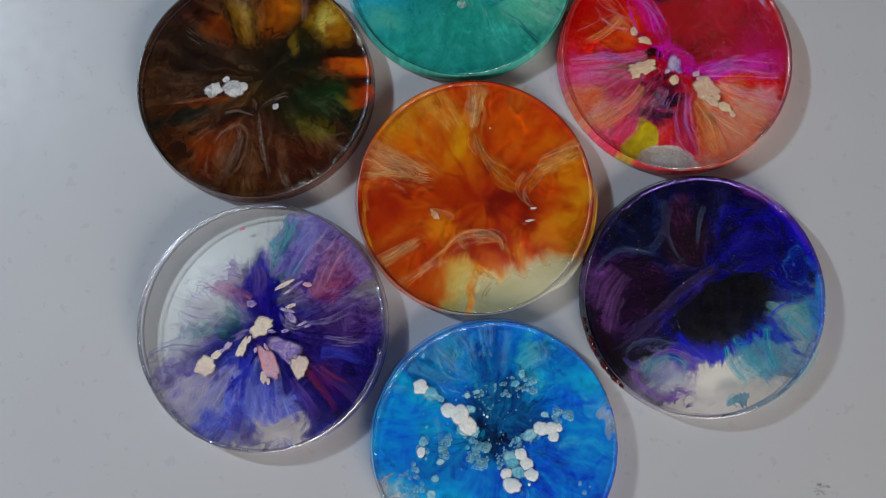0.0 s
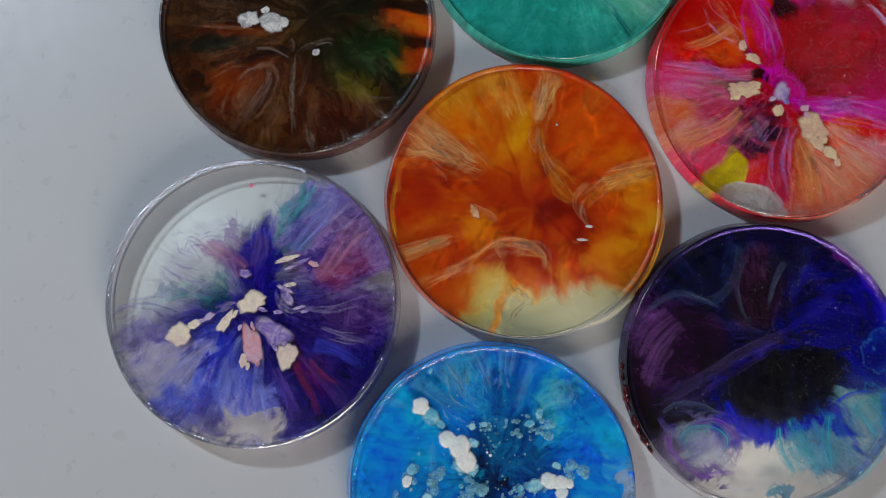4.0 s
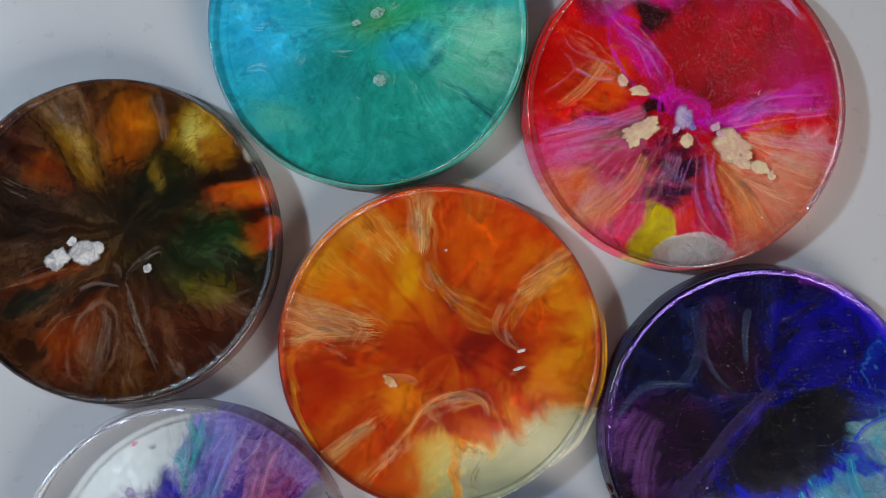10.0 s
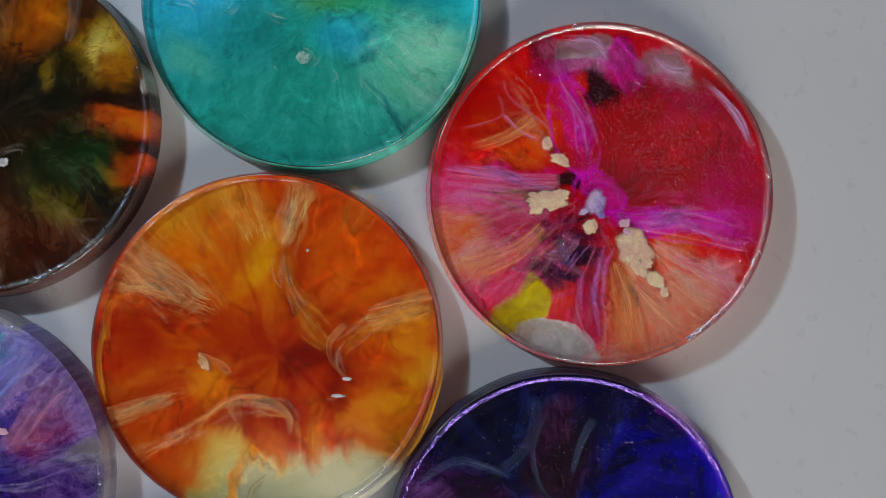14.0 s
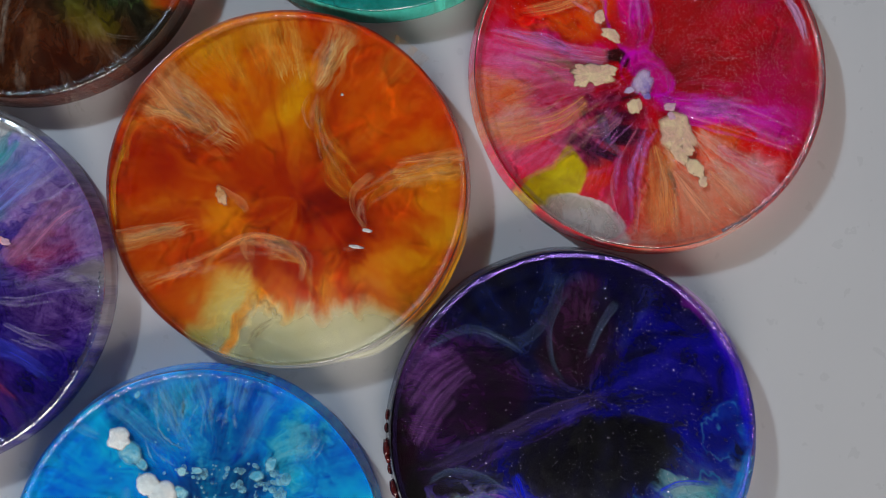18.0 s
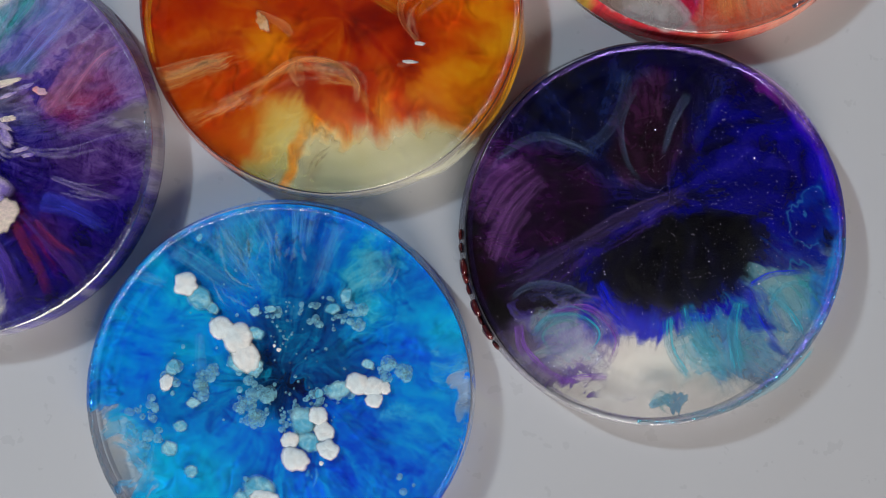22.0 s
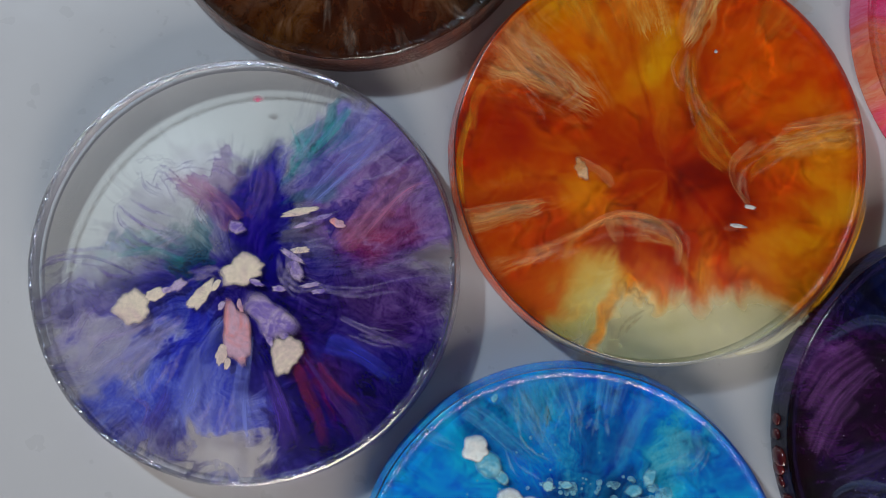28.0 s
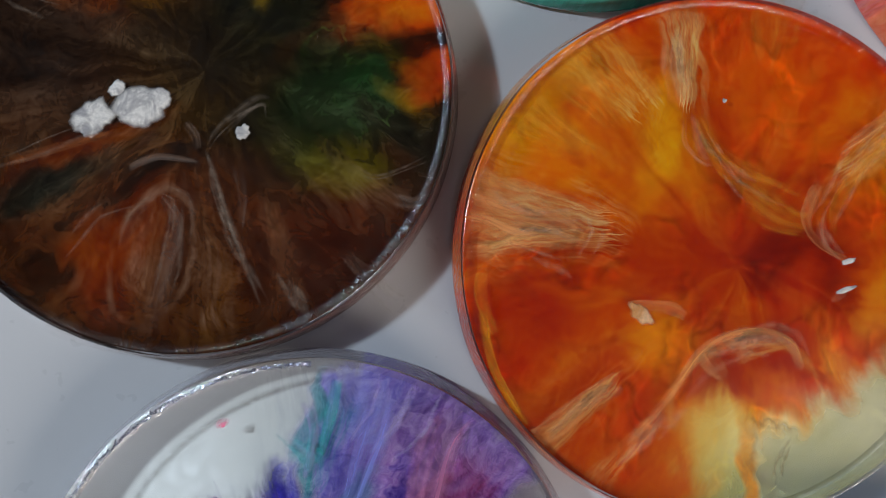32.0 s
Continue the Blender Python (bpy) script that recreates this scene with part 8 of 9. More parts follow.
sheet(orange, ((-0.0248, -0.0318), (-0.0142, -0.0234), (-0.0062, -0.0160), (0.0032, -0.0148), (0.0096, -0.0183), (0.0109, -0.0244)), 0.0012, 0.0014, 5.6, tan_sheet, 3, 0.30, 0.20)
sheet(orange, ((-0.0068, -0.0159), (-0.0052, -0.0198), (-0.0032, -0.0225)), 0.0031, 0.0015, 5.6, tan_sheet, 5, 0.20, 0.30)
sheet(orange, ((0.0052, 0.0123), (0.0126, 0.0051), (0.0177, 0.0026)), 0.0053, 0.0023, 5.0, ochre_sheet, 8, 0.40, 0.20)
sheet(orange, ((0.0215, 0.0108), (0.0173, 0.0043), (0.0186, -0.0008), (0.0234, -0.0049)), 0.0015, 0.0006, 5.6, tan_sheet, 3, 0.20, 0.05)
strand(orange, ((-0.0014, 0.0274), (-0.0026, 0.0217), (0.0003, 0.0177), (0.0029, 0.0170)), 0.00032, 5.6, rosy, 3, 0.0005)
sheet(orange, ((-0.0442, 0.0051), (-0.0453, 0.0001), (-0.0437, -0.0070)), 0.0016, 0.0012, 5.5, ochre_sheet, 3, 0.10, 0.20)
sheet(orange, ((0.0432, 0.0229), (0.0349, 0.0194), (0.0248, 0.0146)), 0.0026, 0.0010, 5.6, tan_sheet, 4, 0.05, 0.30)
sheet(orange, ((0.0411, 0.0193), (0.0317, 0.0130), (0.0237, 0.0059), (0.0219, -0.0008)), 0.0019, 0.0010, 5.4, ochre_sheet, 4, 0.10, 0.20)
sheet(orange, ((0.0197, 0.0477), (0.0174, 0.0402), (0.0141, 0.0318)), 0.0084, 0.0036, 5.0, ochre_sheet, 12, 0.05, 0.50)
sheet(orange, ((-0.0223, 0.0405), (-0.0177, 0.0330), (-0.0128, 0.0244)), 0.0084, 0.0030, 5.0, ochre_sheet, 12, 0.05, 0.50)
sheet(orange, ((0.0007, 0.0269), (0.0038, 0.0178), (0.0097, 0.0120), (0.0177, 0.0055)), 0.0012, 0.0054, 5.2, ochre_sheet, 7, 0.10, 0.50)
strand(orange, ((0.0008, 0.0263), (0.0029, 0.0200), (0.0045, 0.0167)), 0.00036, 5.6, rosy, 2, 0.0004)
sheet(orange, ((-0.0380, -0.0266), (-0.0306, -0.0228), (-0.0224, -0.0176)), 0.0021, 0.0009, 5.5, tan_sheet, 4, 0.10, 0.30)
sheet(orange, ((-0.0080, -0.0100), (-0.0118, -0.0074), (-0.0190, -0.0059)), 0.0017, 0.0012, 5.3, tan_sheet, 3, 0.30, 0.10)
sheet(brown, ((-0.0076, -0.0183), (-0.0056, -0.0244), (-0.0089, -0.0320), (-0.0142, -0.0443)), 0.0010, 0.0026, 5.1, smoke_sheet, 4, 0.20, 0.40)
sheet(brown, ((-0.0081, -0.0183), (-0.0132, -0.0215), (-0.0162, -0.0276)), 0.0008, 0.0016, 5.1, smoke_sheet, 3, 0.20, 0.40)
strand(brown, ((0.0009, -0.0115), (0.0018, -0.0179), (0.0040, -0.0302), (0.0069, -0.0430)), 0.00031, 5.2, smoke, 3, 0.0004)
strand(brown, ((0.0007, -0.0125), (0.0041, -0.0087), (0.0102, -0.0058), (0.0133, -0.0053), (0.0134, -0.0081)), 0.00031, 5.2, smoke, 3, 0.0003)
sheet(brown, ((0.0066, -0.0151), (0.0065, -0.0213), (0.0049, -0.0283)), 0.0014, 0.0005, 5.0, smoke_sheet, 3, 0.30, 0.30)
strand(brown, ((0.0110, -0.0350), (0.0124, -0.0409), (0.0139, -0.0484)), 0.00061, 5.2, smoke, 3, 0.0005)
sheet(brown, ((-0.0339, -0.0082), (-0.0243, -0.0070), (-0.0141, -0.0059)), 0.0014, 0.0008, 5.1, rust_sheet, 3, 0.30, 0.20)
sheet(brown, ((-0.0128, -0.0128), (-0.0070, -0.0115), (0.0002, -0.0138)), 0.0010, 0.0006, 5.1, smoke_sheet, 3, 0.20, 0.20)
sheet(brown, ((-0.0319, -0.0360), (-0.0239, -0.0415), (-0.0108, -0.0469)), 0.0022, 0.0014, 5.2, smoke_sheet, 9, 0.30, 0.30)
sheet(brown, ((0.0325, -0.0258), (0.0369, -0.0276), (0.0415, -0.0253)), 0.0018, 0.0012, 5.2, smoke_sheet, 4, 0.40, 0.40)
sheet(brown, ((0.0219, -0.0333), (0.0252, -0.0381), (0.0298, -0.0410)), 0.0014, 0.0020, 5.1, smoke_sheet, 4, 0.40, 0.40)
sheet(brown, ((-0.0016, -0.0059), (-0.0000, -0.0088), (-0.0000, -0.0119)), 0.0012, 0.0008, 5.0, smoke_sheet, 3, 0.30, 0.30)
sheet(brown, ((0.0024, 0.0274), (0.0010, 0.0343), (0.0010, 0.0443)), 0.0013, 0.0043, 5.1, rust_sheet, 4, 0.20, 0.30)
sheet(brown, ((0.0194, 0.0263), (0.0199, 0.0345), (0.0187, 0.0423)), 0.0013, 0.0030, 5.1, smoke_sheet, 4, 0.20, 0.30)
sheet(brown, ((0.0263, 0.0234), (0.0291, 0.0280), (0.0344, 0.0322), (0.0384, 0.0265)), 0.0016, 0.0023, 5.2, ochre_sheet, 3, 0.20, 0.30)
sheet(purple, ((-0.0009, -0.0114), (-0.0036, -0.0244), (-0.0048, -0.0422)), 0.0018, 0.0052, 5.0, periwinkle_sheet, 5, 0.12, 0.35)
sheet(purple, ((-0.0058, -0.0197), (-0.0037, -0.0285), (-0.0020, -0.0360)), 0.0016, 0.0034, 5.0, periwinkle_sheet, 4, 0.12, 0.35)
sheet(purple, ((0.0053, -0.0137), (0.0076, -0.0278), (0.0121, -0.0399)), 0.0013, 0.0039, 5.0, periwinkle_sheet, 5, 0.12, 0.35)
sheet(purple, ((-0.0097, -0.0140), (-0.0185, -0.0248), (-0.0261, -0.0351)), 0.0013, 0.0047, 5.0, lavender_sheet, 6, 0.12, 0.35)
sheet(purple, ((-0.0134, -0.0151), (-0.0222, -0.0218), (-0.0318, -0.0260)), 0.0010, 0.0029, 5.0, lavender_sheet, 5, 0.12, 0.35)
sheet(purple, ((0.0113, -0.0200), (0.0181, -0.0288), (0.0237, -0.0379)), 0.0013, 0.0034, 5.0, violet_sheet, 4, 0.12, 0.35)
sheet(purple, ((0.0227, -0.0106), (0.0318, -0.0113), (0.0441, -0.0158)), 0.0034, 0.0016, 5.0, cobalt_sheet, 4, 0.12, 0.35)
sheet(purple, ((0.0222, -0.0155), (0.0291, -0.0202), (0.0352, -0.0224)), 0.0013, 0.0010, 5.0, crimson_sheet, 3, 0.12, 0.35)
sheet(purple, ((0.0172, -0.0169), (0.0256, -0.0266), (0.0307, -0.0344)), 0.0016, 0.0021, 5.0, crimson_sheet, 3, 0.12, 0.35)
sheet(purple, ((0.0242, -0.0040), (0.0328, -0.0055), (0.0440, -0.0063)), 0.0007, 0.0013, 5.0, lavender_sheet, 3, 0.12, 0.35)
sheet(purple, ((0.0261, 0.0075), (0.0345, 0.0072), (0.0455, 0.0119)), 0.0016, 0.0011, 5.0, violet_sheet, 3, 0.12, 0.35)
sheet(purple, ((0.0196, 0.0111), (0.0231, 0.0176), (0.0280, 0.0288), (0.0345, 0.0349)), 0.0032, 0.0053, 5.0, rose_sheet, 9, 0.12, 0.35)
sheet(purple, ((0.0236, 0.0068), (0.0283, 0.0095), (0.0373, 0.0163)), 0.0016, 0.0039, 5.0, lavender_sheet, 6, 0.12, 0.35)
sheet(purple, ((0.0089, 0.0190), (0.0141, 0.0289), (0.0212, 0.0422)), 0.0026, 0.0063, 5.0, periwinkle_sheet, 8, 0.12, 0.35)
sheet(purple, ((0.0124, 0.0438), (0.0097, 0.0366), (0.0062, 0.0300)), 0.0016, 0.0008, 5.0, teal_sheet, 4, 0.12, 0.35)
sheet(purple, ((0.0036, 0.0271), (0.0067, 0.0350), (0.0060, 0.0419)), 0.0008, 0.0016, 5.0, lavender_sheet, 3, 0.12, 0.35)
sheet(purple, ((-0.0023, 0.0240), (-0.0014, 0.0187), (-0.0022, 0.0101)), 0.0005, 0.0053, 5.0, violet_sheet, 6, 0.12, 0.35)
sheet(purple, ((-0.0047, 0.0094), (-0.0130, 0.0138), (-0.0251, 0.0172)), 0.0040, 0.0024, 5.0, rose_sheet, 7, 0.12, 0.35)
sheet(purple, ((-0.0148, 0.0022), (-0.0236, 0.0038), (-0.0332, 0.0058)), 0.0021, 0.0011, 5.0, lavender_sheet, 5, 0.12, 0.35)
sheet(purple, ((-0.0132, -0.0028), (-0.0218, -0.0019), (-0.0301, -0.0057)), 0.0018, 0.0008, 5.0, teal_sheet, 4, 0.12, 0.35)
sheet(purple, ((-0.0225, -0.0083), (-0.0351, -0.0072), (-0.0445, -0.0121), (-0.0439, -0.0160)), 0.0005, 0.0005, 5.0, violet_sheet, 2, 0.12, 0.35)
sheet(purple, ((-0.0105, -0.0412), (-0.0084, -0.0352), (-0.0087, -0.0300)), 0.0026, 0.0010, 5.0, violet_sheet, 4, 0.12, 0.35)
sheet(purple, ((0.0189, -0.0137), (0.0367, -0.0273), (0.0382, -0.0323)), 0.0021, 0.0039, 5.0, violet_sheet, 6, 0.12, 0.35)
strand(purple, ((0.0097, -0.0015), (0.0106, 0.0043), (0.0107, 0.0085), (0.0130, 0.0078)), 0.00053, 5.5, lilac_veil, 4, 0.0009)
strand(purple, ((0.0079, 0.0021), (0.0106, 0.0002), (0.0136, -0.0010), (0.0192, 0.0011)), 0.00053, 5.5, lilac_veil, 4, 0.0009)
strand(purple, ((-0.0133, -0.0069), (-0.0087, -0.0042), (-0.0051, -0.0004)), 0.00052, 5.5, lilac_veil, 4, 0.0009)
strand(purple, ((-0.0128, -0.0040), (-0.0066, -0.0022), (-0.0033, -0.0039)), 0.00053, 5.5, lilac_veil, 4, 0.0009)
sheet(navy, ((-0.0154, 0.0407), (-0.0145, 0.0306), (-0.0182, 0.0217), (-0.0250, 0.0155)), 0.0019, 0.0019, 5.0, slate_sheet, 5, 0.15, 0.25)
sheet(navy, ((-0.0450, 0.0094), (-0.0354, 0.0181), (-0.0258, 0.0183), (-0.0179, 0.0163)), 0.0016, 0.0012, 5.0, slate_sheet, 5, 0.15, 0.25)
sheet(navy, ((-0.0115, 0.0375), (-0.0139, 0.0259), (-0.0109, 0.0170), (-0.0060, 0.0123)), 0.0009, 0.0009, 5.0, slate_sheet, 3, 0.15, 0.25)
sheet(navy, ((0.0018, 0.0376), (-0.0009, 0.0295), (-0.0019, 0.0195)), 0.0016, 0.0009, 5.0, slate_sheet, 4, 0.15, 0.25)
sheet(navy, ((0.0083, 0.0133), (-0.0082, 0.0027), (-0.0228, -0.0103), (-0.0366, -0.0213)), 0.0021, 0.0035, 5.0, dusk_sheet, 7, 0.15, 0.25)
sheet(navy, ((-0.0334, 0.0108), (-0.0397, 0.0030), (-0.0433, -0.0076)), 0.0070, 0.0081, 5.0, orchid_sheet, 26, 0.15, 0.25)
sheet(navy, ((-0.0354, 0.0006), (-0.0380, -0.0073), (-0.0392, -0.0161)), 0.0046, 0.0046, 5.0, orchid_sheet, 16, 0.15, 0.25)
# glint on the lip of a fold, painted as a pale ripple
sheet(navy, ((-0.0335, -0.0238), (-0.0287, -0.0194), (-0.0194, -0.0184), (-0.0088, -0.0220)), 0.0009, 0.0014, 5.0, slate_sheet, 4, 0.15, 0.25)
sheet(navy, ((-0.0120, -0.0146), (-0.0065, -0.0214), (-0.0005, -0.0258)), 0.0021, 0.0019, 5.0, royal_sheet, 6, 0.15, 0.25)
sheet(navy, ((0.0113, -0.0160), (0.0158, -0.0237), (0.0269, -0.0338)), 0.0023, 0.0030, 5.0, cyan_sheet, 7, 0.15, 0.25)
sheet(navy, ((0.0075, -0.0200), (0.0099, -0.0289), (0.0165, -0.0354)), 0.0019, 0.0014, 5.0, cyan_sheet, 5, 0.15, 0.25)
sheet(navy, ((0.0249, -0.0128), (0.0248, -0.0213), (0.0288, -0.0321)), 0.0016, 0.0028, 5.0, cyan_sheet, 5, 0.15, 0.25)
sheet(navy, ((0.0270, -0.0093), (0.0312, -0.0159), (0.0378, -0.0225)), 0.0009, 0.0012, 5.0, royal_sheet, 3, 0.15, 0.25)
sheet(navy, ((0.0263, -0.0089), (0.0323, -0.0042), (0.0415, -0.0023)), 0.0012, 0.0009, 5.0, royal_sheet, 3, 0.15, 0.25)
sheet(navy, ((0.0319, -0.0073), (0.0382, -0.0128), (0.0434, -0.0186)), 0.0023, 0.0016, 5.0, cyan_sheet, 5, 0.15, 0.25)
sheet(navy, ((0.0332, -0.0166), (0.0337, -0.0093), (0.0387, -0.0055), (0.0433, -0.0090)), 0.0007, 0.0007, 5.0, cyan_sheet, 3, 0.15, 0.25)
sheet(navy, ((-0.0262, -0.0328), (-0.0230, -0.0271), (-0.0152, -0.0250), (-0.0095, -0.0282), (-0.0113, -0.0347)), 0.0012, 0.0009, 5.0, cyan_sheet, 4, 0.15, 0.25)
sheet(navy, ((-0.0302, -0.0291), (-0.0278, -0.0356), (-0.0205, -0.0407), (-0.0115, -0.0430)), 0.0016, 0.0018, 5.0, mauve_sheet, 5, 0.15, 0.25)
sheet(navy, ((-0.0244, -0.0263), (-0.0135, -0.0222), (-0.0047, -0.0281), (-0.0060, -0.0368)), 0.0012, 0.0009, 5.0, mauve_sheet, 4, 0.15, 0.25)
sheet(navy, ((-0.0175, -0.0428), (-0.0111, -0.0399), (-0.0043, -0.0387)), 0.0016, 0.0014, 5.0, mauve_sheet, 4, 0.15, 0.25)
sheet(navy, ((0.0072, -0.0433), (0.0094, -0.0403), (0.0136, -0.0427)), 0.0014, 0.0014, 5.0, cyan_sheet, 4, 0.15, 0.25)
sheet(blue, ((-0.0191, 0.0445), (-0.0142, 0.0397), (-0.0088, 0.0331)), 0.0087, 0.0058, 5.1, foam_sheet, 26, 0.10, 0.50)
sheet(blue, ((-0.0276, 0.0395), (-0.0201, 0.0340), (-0.0080, 0.0234)), 0.0058, 0.0029, 5.1, foam_sheet, 20, 0.10, 0.50)
sheet(blue, ((-0.0342, 0.0311), (-0.0252, 0.0276), (-0.0127, 0.0221)), 0.0039, 0.0019, 5.1, foam_sheet, 14, 0.10, 0.50)
sheet(blue, ((0.0058, 0.0452), (0.0040, 0.0357), (0.0024, 0.0252)), 0.0039, 0.0019, 5.1, foam_sheet, 12, 0.10, 0.50)
sheet(blue, ((-0.0038, 0.0471), (-0.0033, 0.0417), (-0.0029, 0.0368)), 0.0058, 0.0039, 5.1, foam_sheet, 18, 0.10, 0.50)
sheet(blue, ((0.0153, 0.0398), (0.0178, 0.0345), (0.0185, 0.0286)), 0.0058, 0.0039, 5.1, moss_sheet, 6, 0.10, 0.50)
sheet(blue, ((-0.0427, 0.0228), (-0.0385, 0.0220), (-0.0334, 0.0214)), 0.0019, 0.0015, 5.1, foam_sheet, 10, 0.10, 0.50)
sheet(blue, ((-0.0235, 0.0112), (-0.0215, 0.0028), (-0.0184, -0.0062)), 0.0015, 0.0021, 5.1, foam_sheet, 6, 0.10, 0.50)
sheet(blue, ((-0.0376, -0.0183), (-0.0339, -0.0144), (-0.0294, -0.0161)), 0.0019, 0.0023, 5.1, aqua_sheet, 6, 0.10, 0.50)
sheet(blue, ((-0.0351, -0.0235), (-0.0326, -0.0219), (-0.0272, -0.0204)), 0.0015, 0.0017, 5.1, aqua_sheet, 5, 0.10, 0.50)
sheet(blue, ((0.0161, -0.0018), (0.0246, -0.0074), (0.0317, -0.0079)), 0.0015, 0.0029, 5.1, deep_sheet, 6, 0.10, 0.50)
sheet(blue, ((-0.0063, 0.0348), (-0.0038, 0.0295), (-0.0035, 0.0216)), 0.0039, 0.0010, 5.1, deep_sheet, 6, 0.10, 0.50)
sheet(pink, ((-0.0195, 0.0360), (-0.0116, 0.0245), (-0.0057, 0.0175), (-0.0057, 0.0045)), 0.0010, 0.0012, 5.0, magenta_sheet, 3, 0.12, 0.30)
sheet(pink, ((-0.0276, 0.0338), (-0.0179, 0.0253), (-0.0094, 0.0164)), 0.0036, 0.0036, 5.0, scarlet_sheet, 6, 0.12, 0.30)
sheet(pink, ((-0.0332, 0.0272), (-0.0300, 0.0219), (-0.0192, 0.0162), (-0.0172, 0.0131)), 0.0006, 0.0006, 5.0, blossom_sheet, 2, 0.12, 0.30)
sheet(pink, ((-0.0339, 0.0227), (-0.0315, 0.0171), (-0.0368, 0.0132), (-0.0437, 0.0104)), 0.0006, 0.0006, 5.0, blossom_sheet, 2, 0.12, 0.30)
sheet(pink, ((-0.0317, 0.0171), (-0.0258, 0.0132), (-0.0191, 0.0113)), 0.0009, 0.0006, 5.0, blossom_sheet, 3, 0.12, 0.30)
sheet(pink, ((-0.0221, 0.0179), (-0.0300, 0.0107), (-0.0397, 0.0056)), 0.0031, 0.0017, 5.0, apricot_sheet, 8, 0.12, 0.30)
sheet(pink, ((-0.0115, 0.0010), (-0.0244, -0.0013), (-0.0460, -0.0029)), 0.0024, 0.0047, 5.0, blossom_sheet, 14, 0.12, 0.30)
sheet(pink, ((-0.0122, -0.0010), (-0.0254, -0.0065), (-0.0456, -0.0132)), 0.0017, 0.0047, 5.0, mauve_pink_sheet, 12, 0.12, 0.30)
sheet(pink, ((-0.0128, -0.0079), (-0.0242, -0.0111), (-0.0344, -0.0187)), 0.0028, 0.0047, 5.0, mauve_pink_sheet, 14, 0.12, 0.30)
sheet(pink, ((-0.0142, -0.0120), (-0.0215, -0.0213), (-0.0384, -0.0308)), 0.0024, 0.0059, 5.0, apricot_sheet, 12, 0.12, 0.30)
sheet(pink, ((-0.0056, -0.0121), (-0.0146, -0.0243), (-0.0277, -0.0389)), 0.0014, 0.0047, 5.0, mauve_pink_sheet, 8, 0.12, 0.30)
sheet(pink, ((-0.0038, -0.0141), (-0.0083, -0.0202), (-0.0143, -0.0206)), 0.0012, 0.0021, 5.0, blossom_sheet, 6, 0.12, 0.30)
sheet(pink, ((0.0016, -0.0138), (0.0010, -0.0299), (0.0070, -0.0458)), 0.0007, 0.0047, 5.0, rosewood_sheet, 6, 0.12, 0.30)
sheet(pink, ((0.0013, -0.0151), (-0.0016, -0.0318), (0.0045, -0.0435)), 0.0004, 0.0006, 5.0, blossom_sheet, 2, 0.12, 0.30)
sheet(pink, ((0.0037, -0.0193), (0.0067, -0.0332), (0.0091, -0.0447)), 0.0004, 0.0006, 5.0, blossom_sheet, 2, 0.12, 0.30)
sheet(pink, ((0.0066, -0.0186), (0.0118, -0.0293), (0.0163, -0.0440)), 0.0014, 0.0071, 5.0, apricot_sheet, 9, 0.12, 0.30)
sheet(pink, ((0.0135, -0.0240), (0.0213, -0.0304), (0.0303, -0.0366)), 0.0017, 0.0065, 5.0, peach_sheet, 9, 0.12, 0.30)
sheet(pink, ((0.0227, -0.0215), (0.0313, -0.0265), (0.0383, -0.0295)), 0.0017, 0.0053, 5.0, peach_sheet, 9, 0.12, 0.30)
sheet(pink, ((0.0087, -0.0057), (0.0231, -0.0042), (0.0454, -0.0043)), 0.0009, 0.0040, 5.0, magenta_sheet, 5, 0.12, 0.30)
sheet(pink, ((0.0086, -0.0051), (0.0249, -0.0015), (0.0451, -0.0032)), 0.0004, 0.0005, 5.0, blossom_sheet, 2, 0.12, 0.30)
sheet(pink, ((0.0119, -0.0085), (0.0266, -0.0082), (0.0460, -0.0091)), 0.0004, 0.0005, 5.0, blossom_sheet, 2, 0.12, 0.30)
sheet(pink, ((0.0232, -0.0140), (0.0339, -0.0173), (0.0428, -0.0185)), 0.0019, 0.0035, 5.0, blossom_sheet, 8, 0.12, 0.30)
sheet(pink, ((0.0070, -0.0037), (0.0043, 0.0017), (-0.0022, 0.0030), (-0.0056, -0.0004)), 0.0009, 0.0009, 5.0, magenta_sheet, 3, 0.12, 0.30)
sheet(pink, ((-0.0095, -0.0156), (-0.0055, -0.0218), (-0.0011, -0.0243)), 0.0014, 0.0024, 5.0, smoke_blue_sheet, 5, 0.12, 0.30)
sheet(pink, ((-0.0063, 0.0422), (0.0013, 0.0368), (0.0066, 0.0308)), 0.0060, 0.0048, 5.0, magenta_sheet, 7, 0.12, 0.30)
# glow in the orange rim, painted as amber lines and a cream caustic
sheet(orange, ((0.0462, 0.0132), (0.0493, -0.0008), (0.0470, -0.0161), (0.0407, -0.0288)), 0.0011, 0.0011, 5.6, amber_glow_sheet, 2, 0.30, 0.30)
sheet(orange, ((0.0436, -0.0237), (0.0362, -0.0348), (0.0247, -0.0418)), 0.0014, 0.0012, 5.4, cream_caustic_sheet, 2, 0.30, 0.30)
sheet(orange, ((-0.0455, -0.0006), (-0.0451, -0.0127), (-0.0409, -0.0250)), 0.0011, 0.0011, 5.4, amber_glow_sheet, 2, 0.30, 0.30)
# glow and glint of the navy rim, painted in cyan, pearl and ultraviolet
sheet(navy, ((0.0460, -0.0203), (0.0383, -0.0313), (0.0263, -0.0405), (0.0122, -0.0463)), 0.0019, 0.0012, 5.6, cyan_sheet, 4, 0.10, 0.30)
sheet(navy, ((0.0159, 0.0467), (0.0272, 0.0406), (0.0378, 0.0312)), 0.0014, 0.0018, 5.8, pearl_and_glint_sheet, 4, 0.15, 0.50)
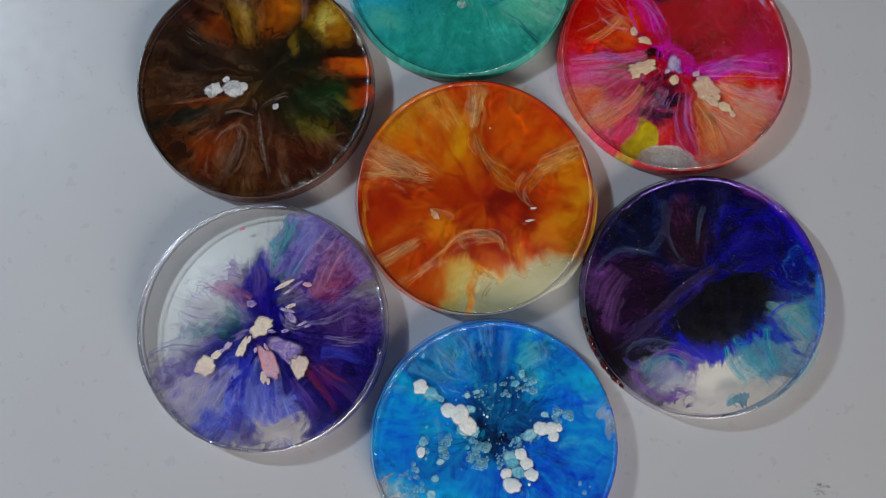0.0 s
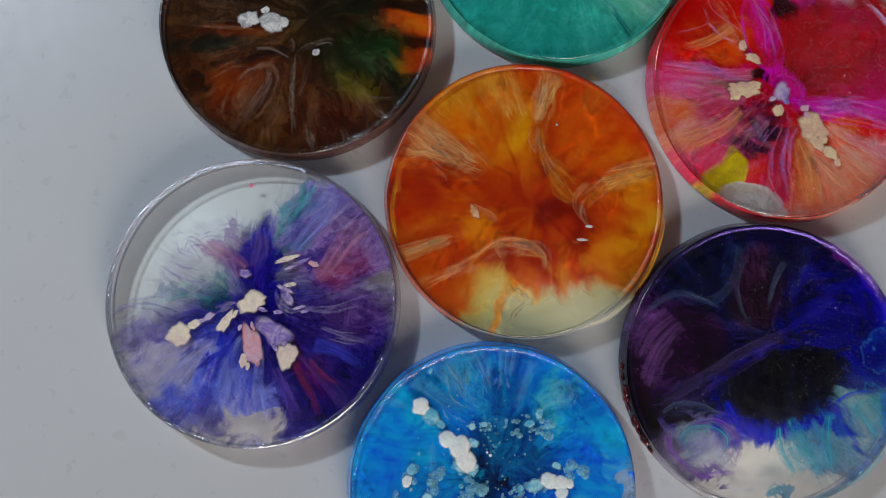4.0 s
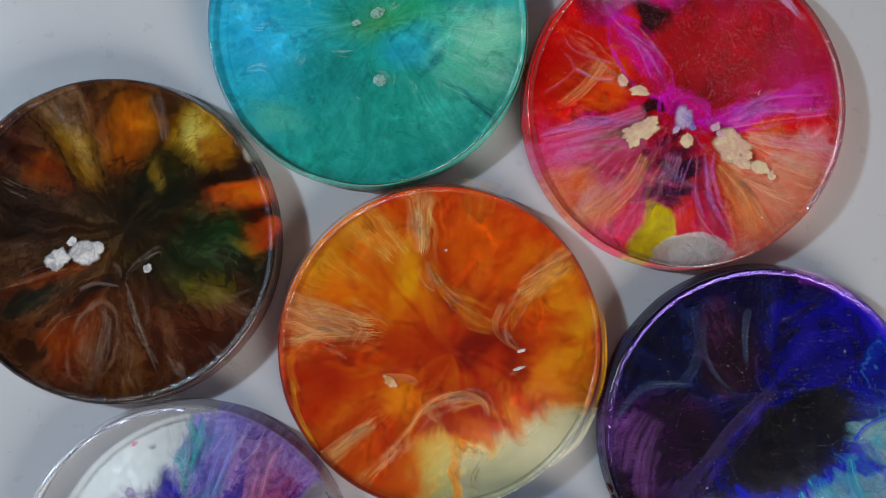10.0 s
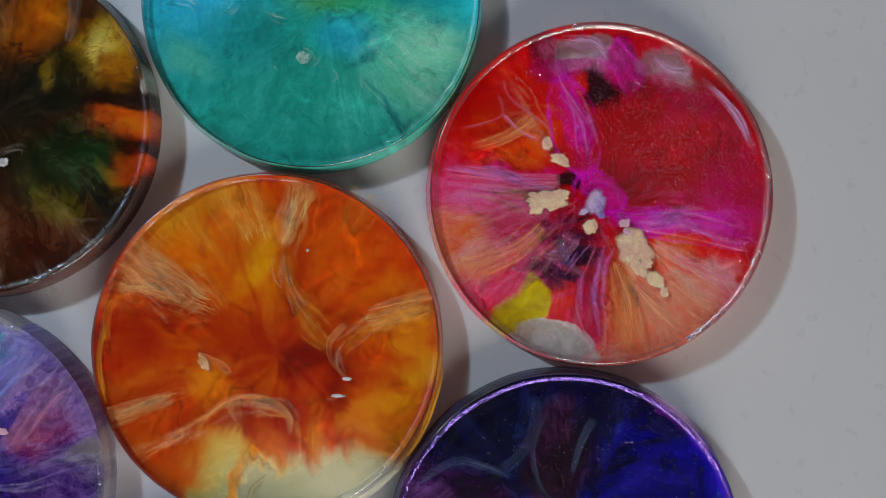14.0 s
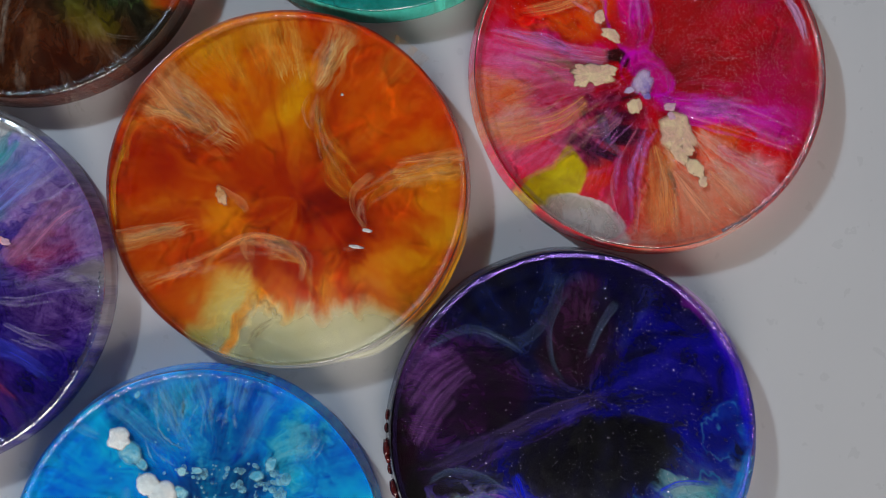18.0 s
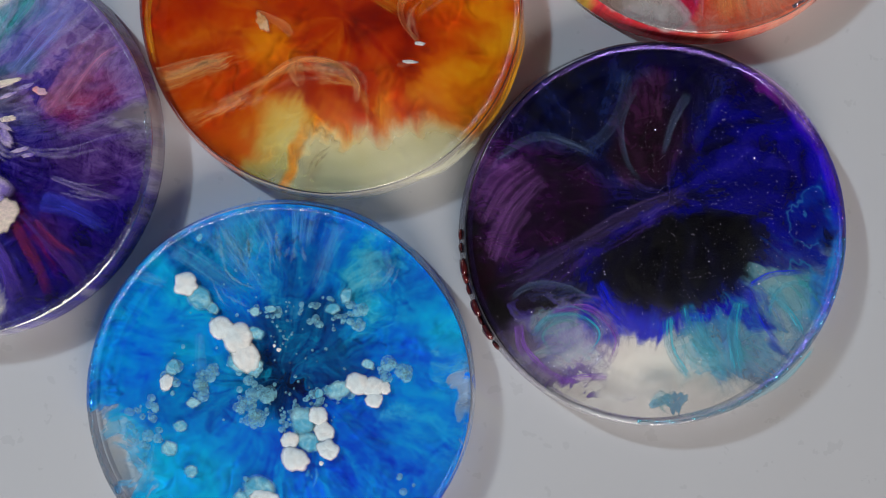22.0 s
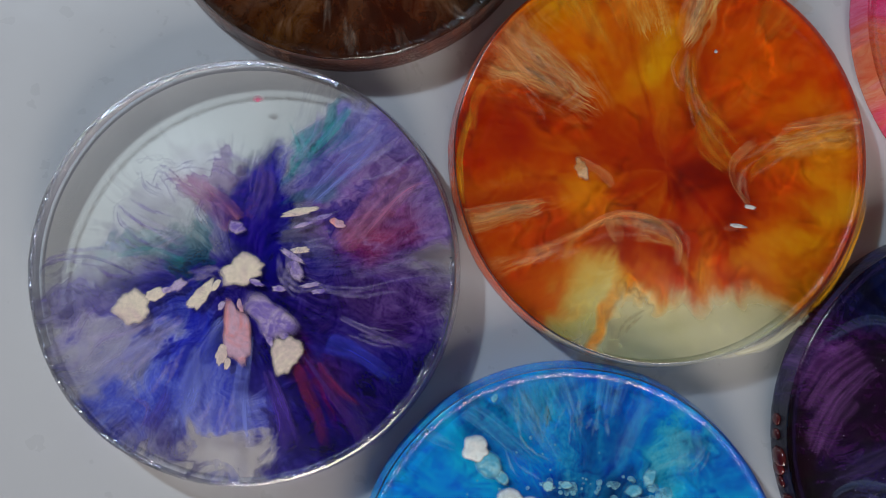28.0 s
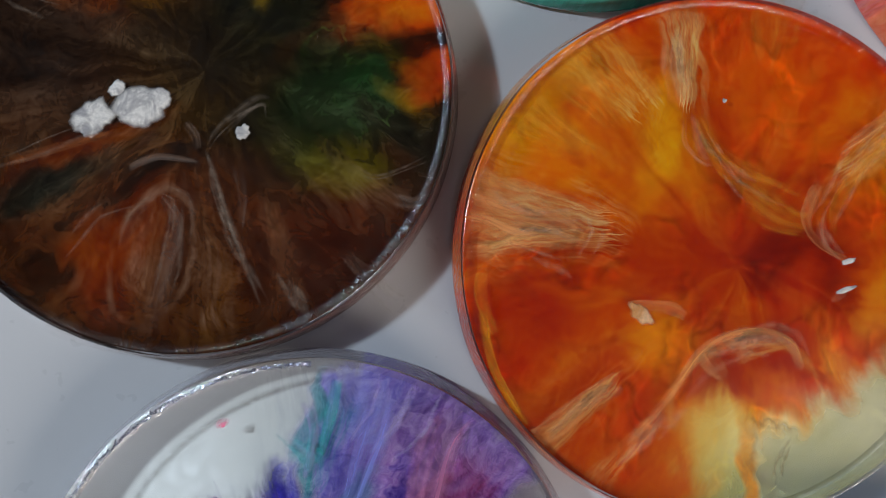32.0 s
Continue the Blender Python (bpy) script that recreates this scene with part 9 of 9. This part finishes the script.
sheet(navy, ((0.0265, 0.0404), (0.0371, 0.0310), (0.0452, 0.0163)), 0.0020, 0.0020, 5.7, ultraviolet_glow_sheet, 3, 0.30, 0.30)
# rim glint painted on pink; the next two are its pale clear patches
sheet(pink, ((0.0222, 0.0377), (0.0345, 0.0286), (0.0415, 0.0181)), 0.0014, 0.0014, 5.8, pearl_and_glint_sheet, 6, 0.30, 0.40)
sheet(pink, ((-0.0196, 0.0410), (-0.0098, 0.0412), (-0.0048, 0.0364)), 0.0024, 0.0036, 5.0, pearl_and_glint_sheet, 5, 0.30, 0.40)
sheet(pink, ((0.0076, 0.0411), (0.0135, 0.0377), (0.0207, 0.0385)), 0.0026, 0.0031, 5.0, pearl_and_glint_sheet, 5, 0.30, 0.40)
strand(purple, ((-0.0439, -0.0160), (-0.0447, -0.0114), (-0.0401, -0.0087), (-0.0299, -0.0064)), 0.00029, 4.9, violet, 3, 0.0007)
strand(purple, ((-0.0323, 0.0053), (-0.0307, 0.0024), (-0.0259, 0.0003)), 0.00029, 4.9, violet, 3, 0.0007)
strand(purple, ((-0.0301, 0.0157), (-0.0277, 0.0122), (-0.0218, 0.0112)), 0.00029, 4.9, violet, 3, 0.0007)
strand(purple, ((-0.0245, 0.0153), (-0.0204, 0.0199), (-0.0131, 0.0207)), 0.00029, 4.9, violet, 3, 0.0007)
strand(purple, ((-0.0330, -0.0263), (-0.0321, -0.0207), (-0.0269, -0.0137)), 0.00029, 4.9, violet, 3, 0.0007)
strand(purple, ((-0.0297, -0.0321), (-0.0262, -0.0243), (-0.0203, -0.0212)), 0.00029, 4.9, violet, 3, 0.0007)
strand(purple, ((-0.0166, -0.0350), (-0.0118, -0.0362), (-0.0116, -0.0422)), 0.00029, 4.9, violet, 3, 0.0006)
strand(purple, ((-0.0125, 0.0167), (-0.0147, 0.0106), (-0.0110, 0.0075)), 0.00029, 4.9, violet, 3, 0.0007)
strand(purple, ((-0.0345, -0.0091), (-0.0287, -0.0101), (-0.0229, -0.0070)), 0.00029, 4.9, violet, 3, 0.0007)
# flakes added only where the rims gleam, in place of reflected light
rim_glint_flakes(purple, 0.0492, 80, 265, 2600, rim_ice)
rim_glint_flakes(purple, 0.0492, -75, 20, 350, rim_ice)
rim_glint_flakes(pink, 0.0488, -50, 110, 2400, rim_silver)
rim_glint_flakes(navy, 0.0492, 10, 75, 1100, rim_violet)
rim_glint_flakes(navy, 0.0492, -85, 10, 900, rim_cyan)
rim_glint_flakes(blue, 0.0484, 150, 250, 500, rim_cyan)
glitter(pink, 0.0484, 9000, glitter_rose, 0.45, 0.40, 0.00011)
glitter(navy, 0.0484, 1100, glitter_silver, 0.25, 0.1)


# ---- grey smudges and specks on the table ----
def smudge(x, y, size, count, seed):
    rnd = random.Random(seed)
    bm = bmesh.new()
    for i in range(count):
        a, s = rnd.uniform(0, 6.28), size * rnd.uniform(0.15, 0.4)
        px, py = x + rnd.gauss(0, size * 0.6), y + rnd.gauss(0, size * 0.4)
        ring = [bm.verts.new((px + s * (1 + 0.4 * rnd.uniform(-1, 1)) * math.cos(k * 0.785 + a), py + 0.6 * s * math.sin(k * 0.785 + a), 0.0002)) for k in range(8)]
        tip = bm.verts.new((px, py, 0.0004))
        for k in range(8): bm.faces.new((ring[k], ring[(k + 1) % 8], tip))
    return tagged(part("smudge", bm, smudge_grey), "faint grey dried smudge on the white table", "smudge")


smudge_grey = veil("smudge_grey", (0.30, 0.32, 0.28), 0.28, False)
smudge(0.1515, -0.0955, 0.0028, 14, 5)


# ---- hardened drips of dark red resin on the wall of the navy coaster ----
drip_red = plain("drip_red", (0.10, 0.012, 0.012), 0.18, (0.05, 0.006, 0.008), 300, 0.1)
rnd = random.Random(4)
for k in range(9):
    a = radians(192 + 4.2 * k + rnd.uniform(-1, 1))
    bm = bmesh.new()
    bmesh.ops.create_icosphere(bm, subdivisions=2, radius=1.0)
    for v in bm.verts: v.co *= 1 + 0.25 * noise.noise(v.co * 1.4 + Vector((k * 9, 0, 0)))
    size = rnd.uniform(0.0008, 0.0017)
    bm.transform(pose(0.0502 * math.cos(a), 0.0502 * math.sin(a), rnd.uniform(0.0022, 0.0046), 0, 0, math.degrees(a)) @ Matrix.Diagonal((size * 0.7, size * 1.6, size * 2.0, 1)))
    part("resin_drip", bm, drip_red, navy, "dark red hardened resin drip")
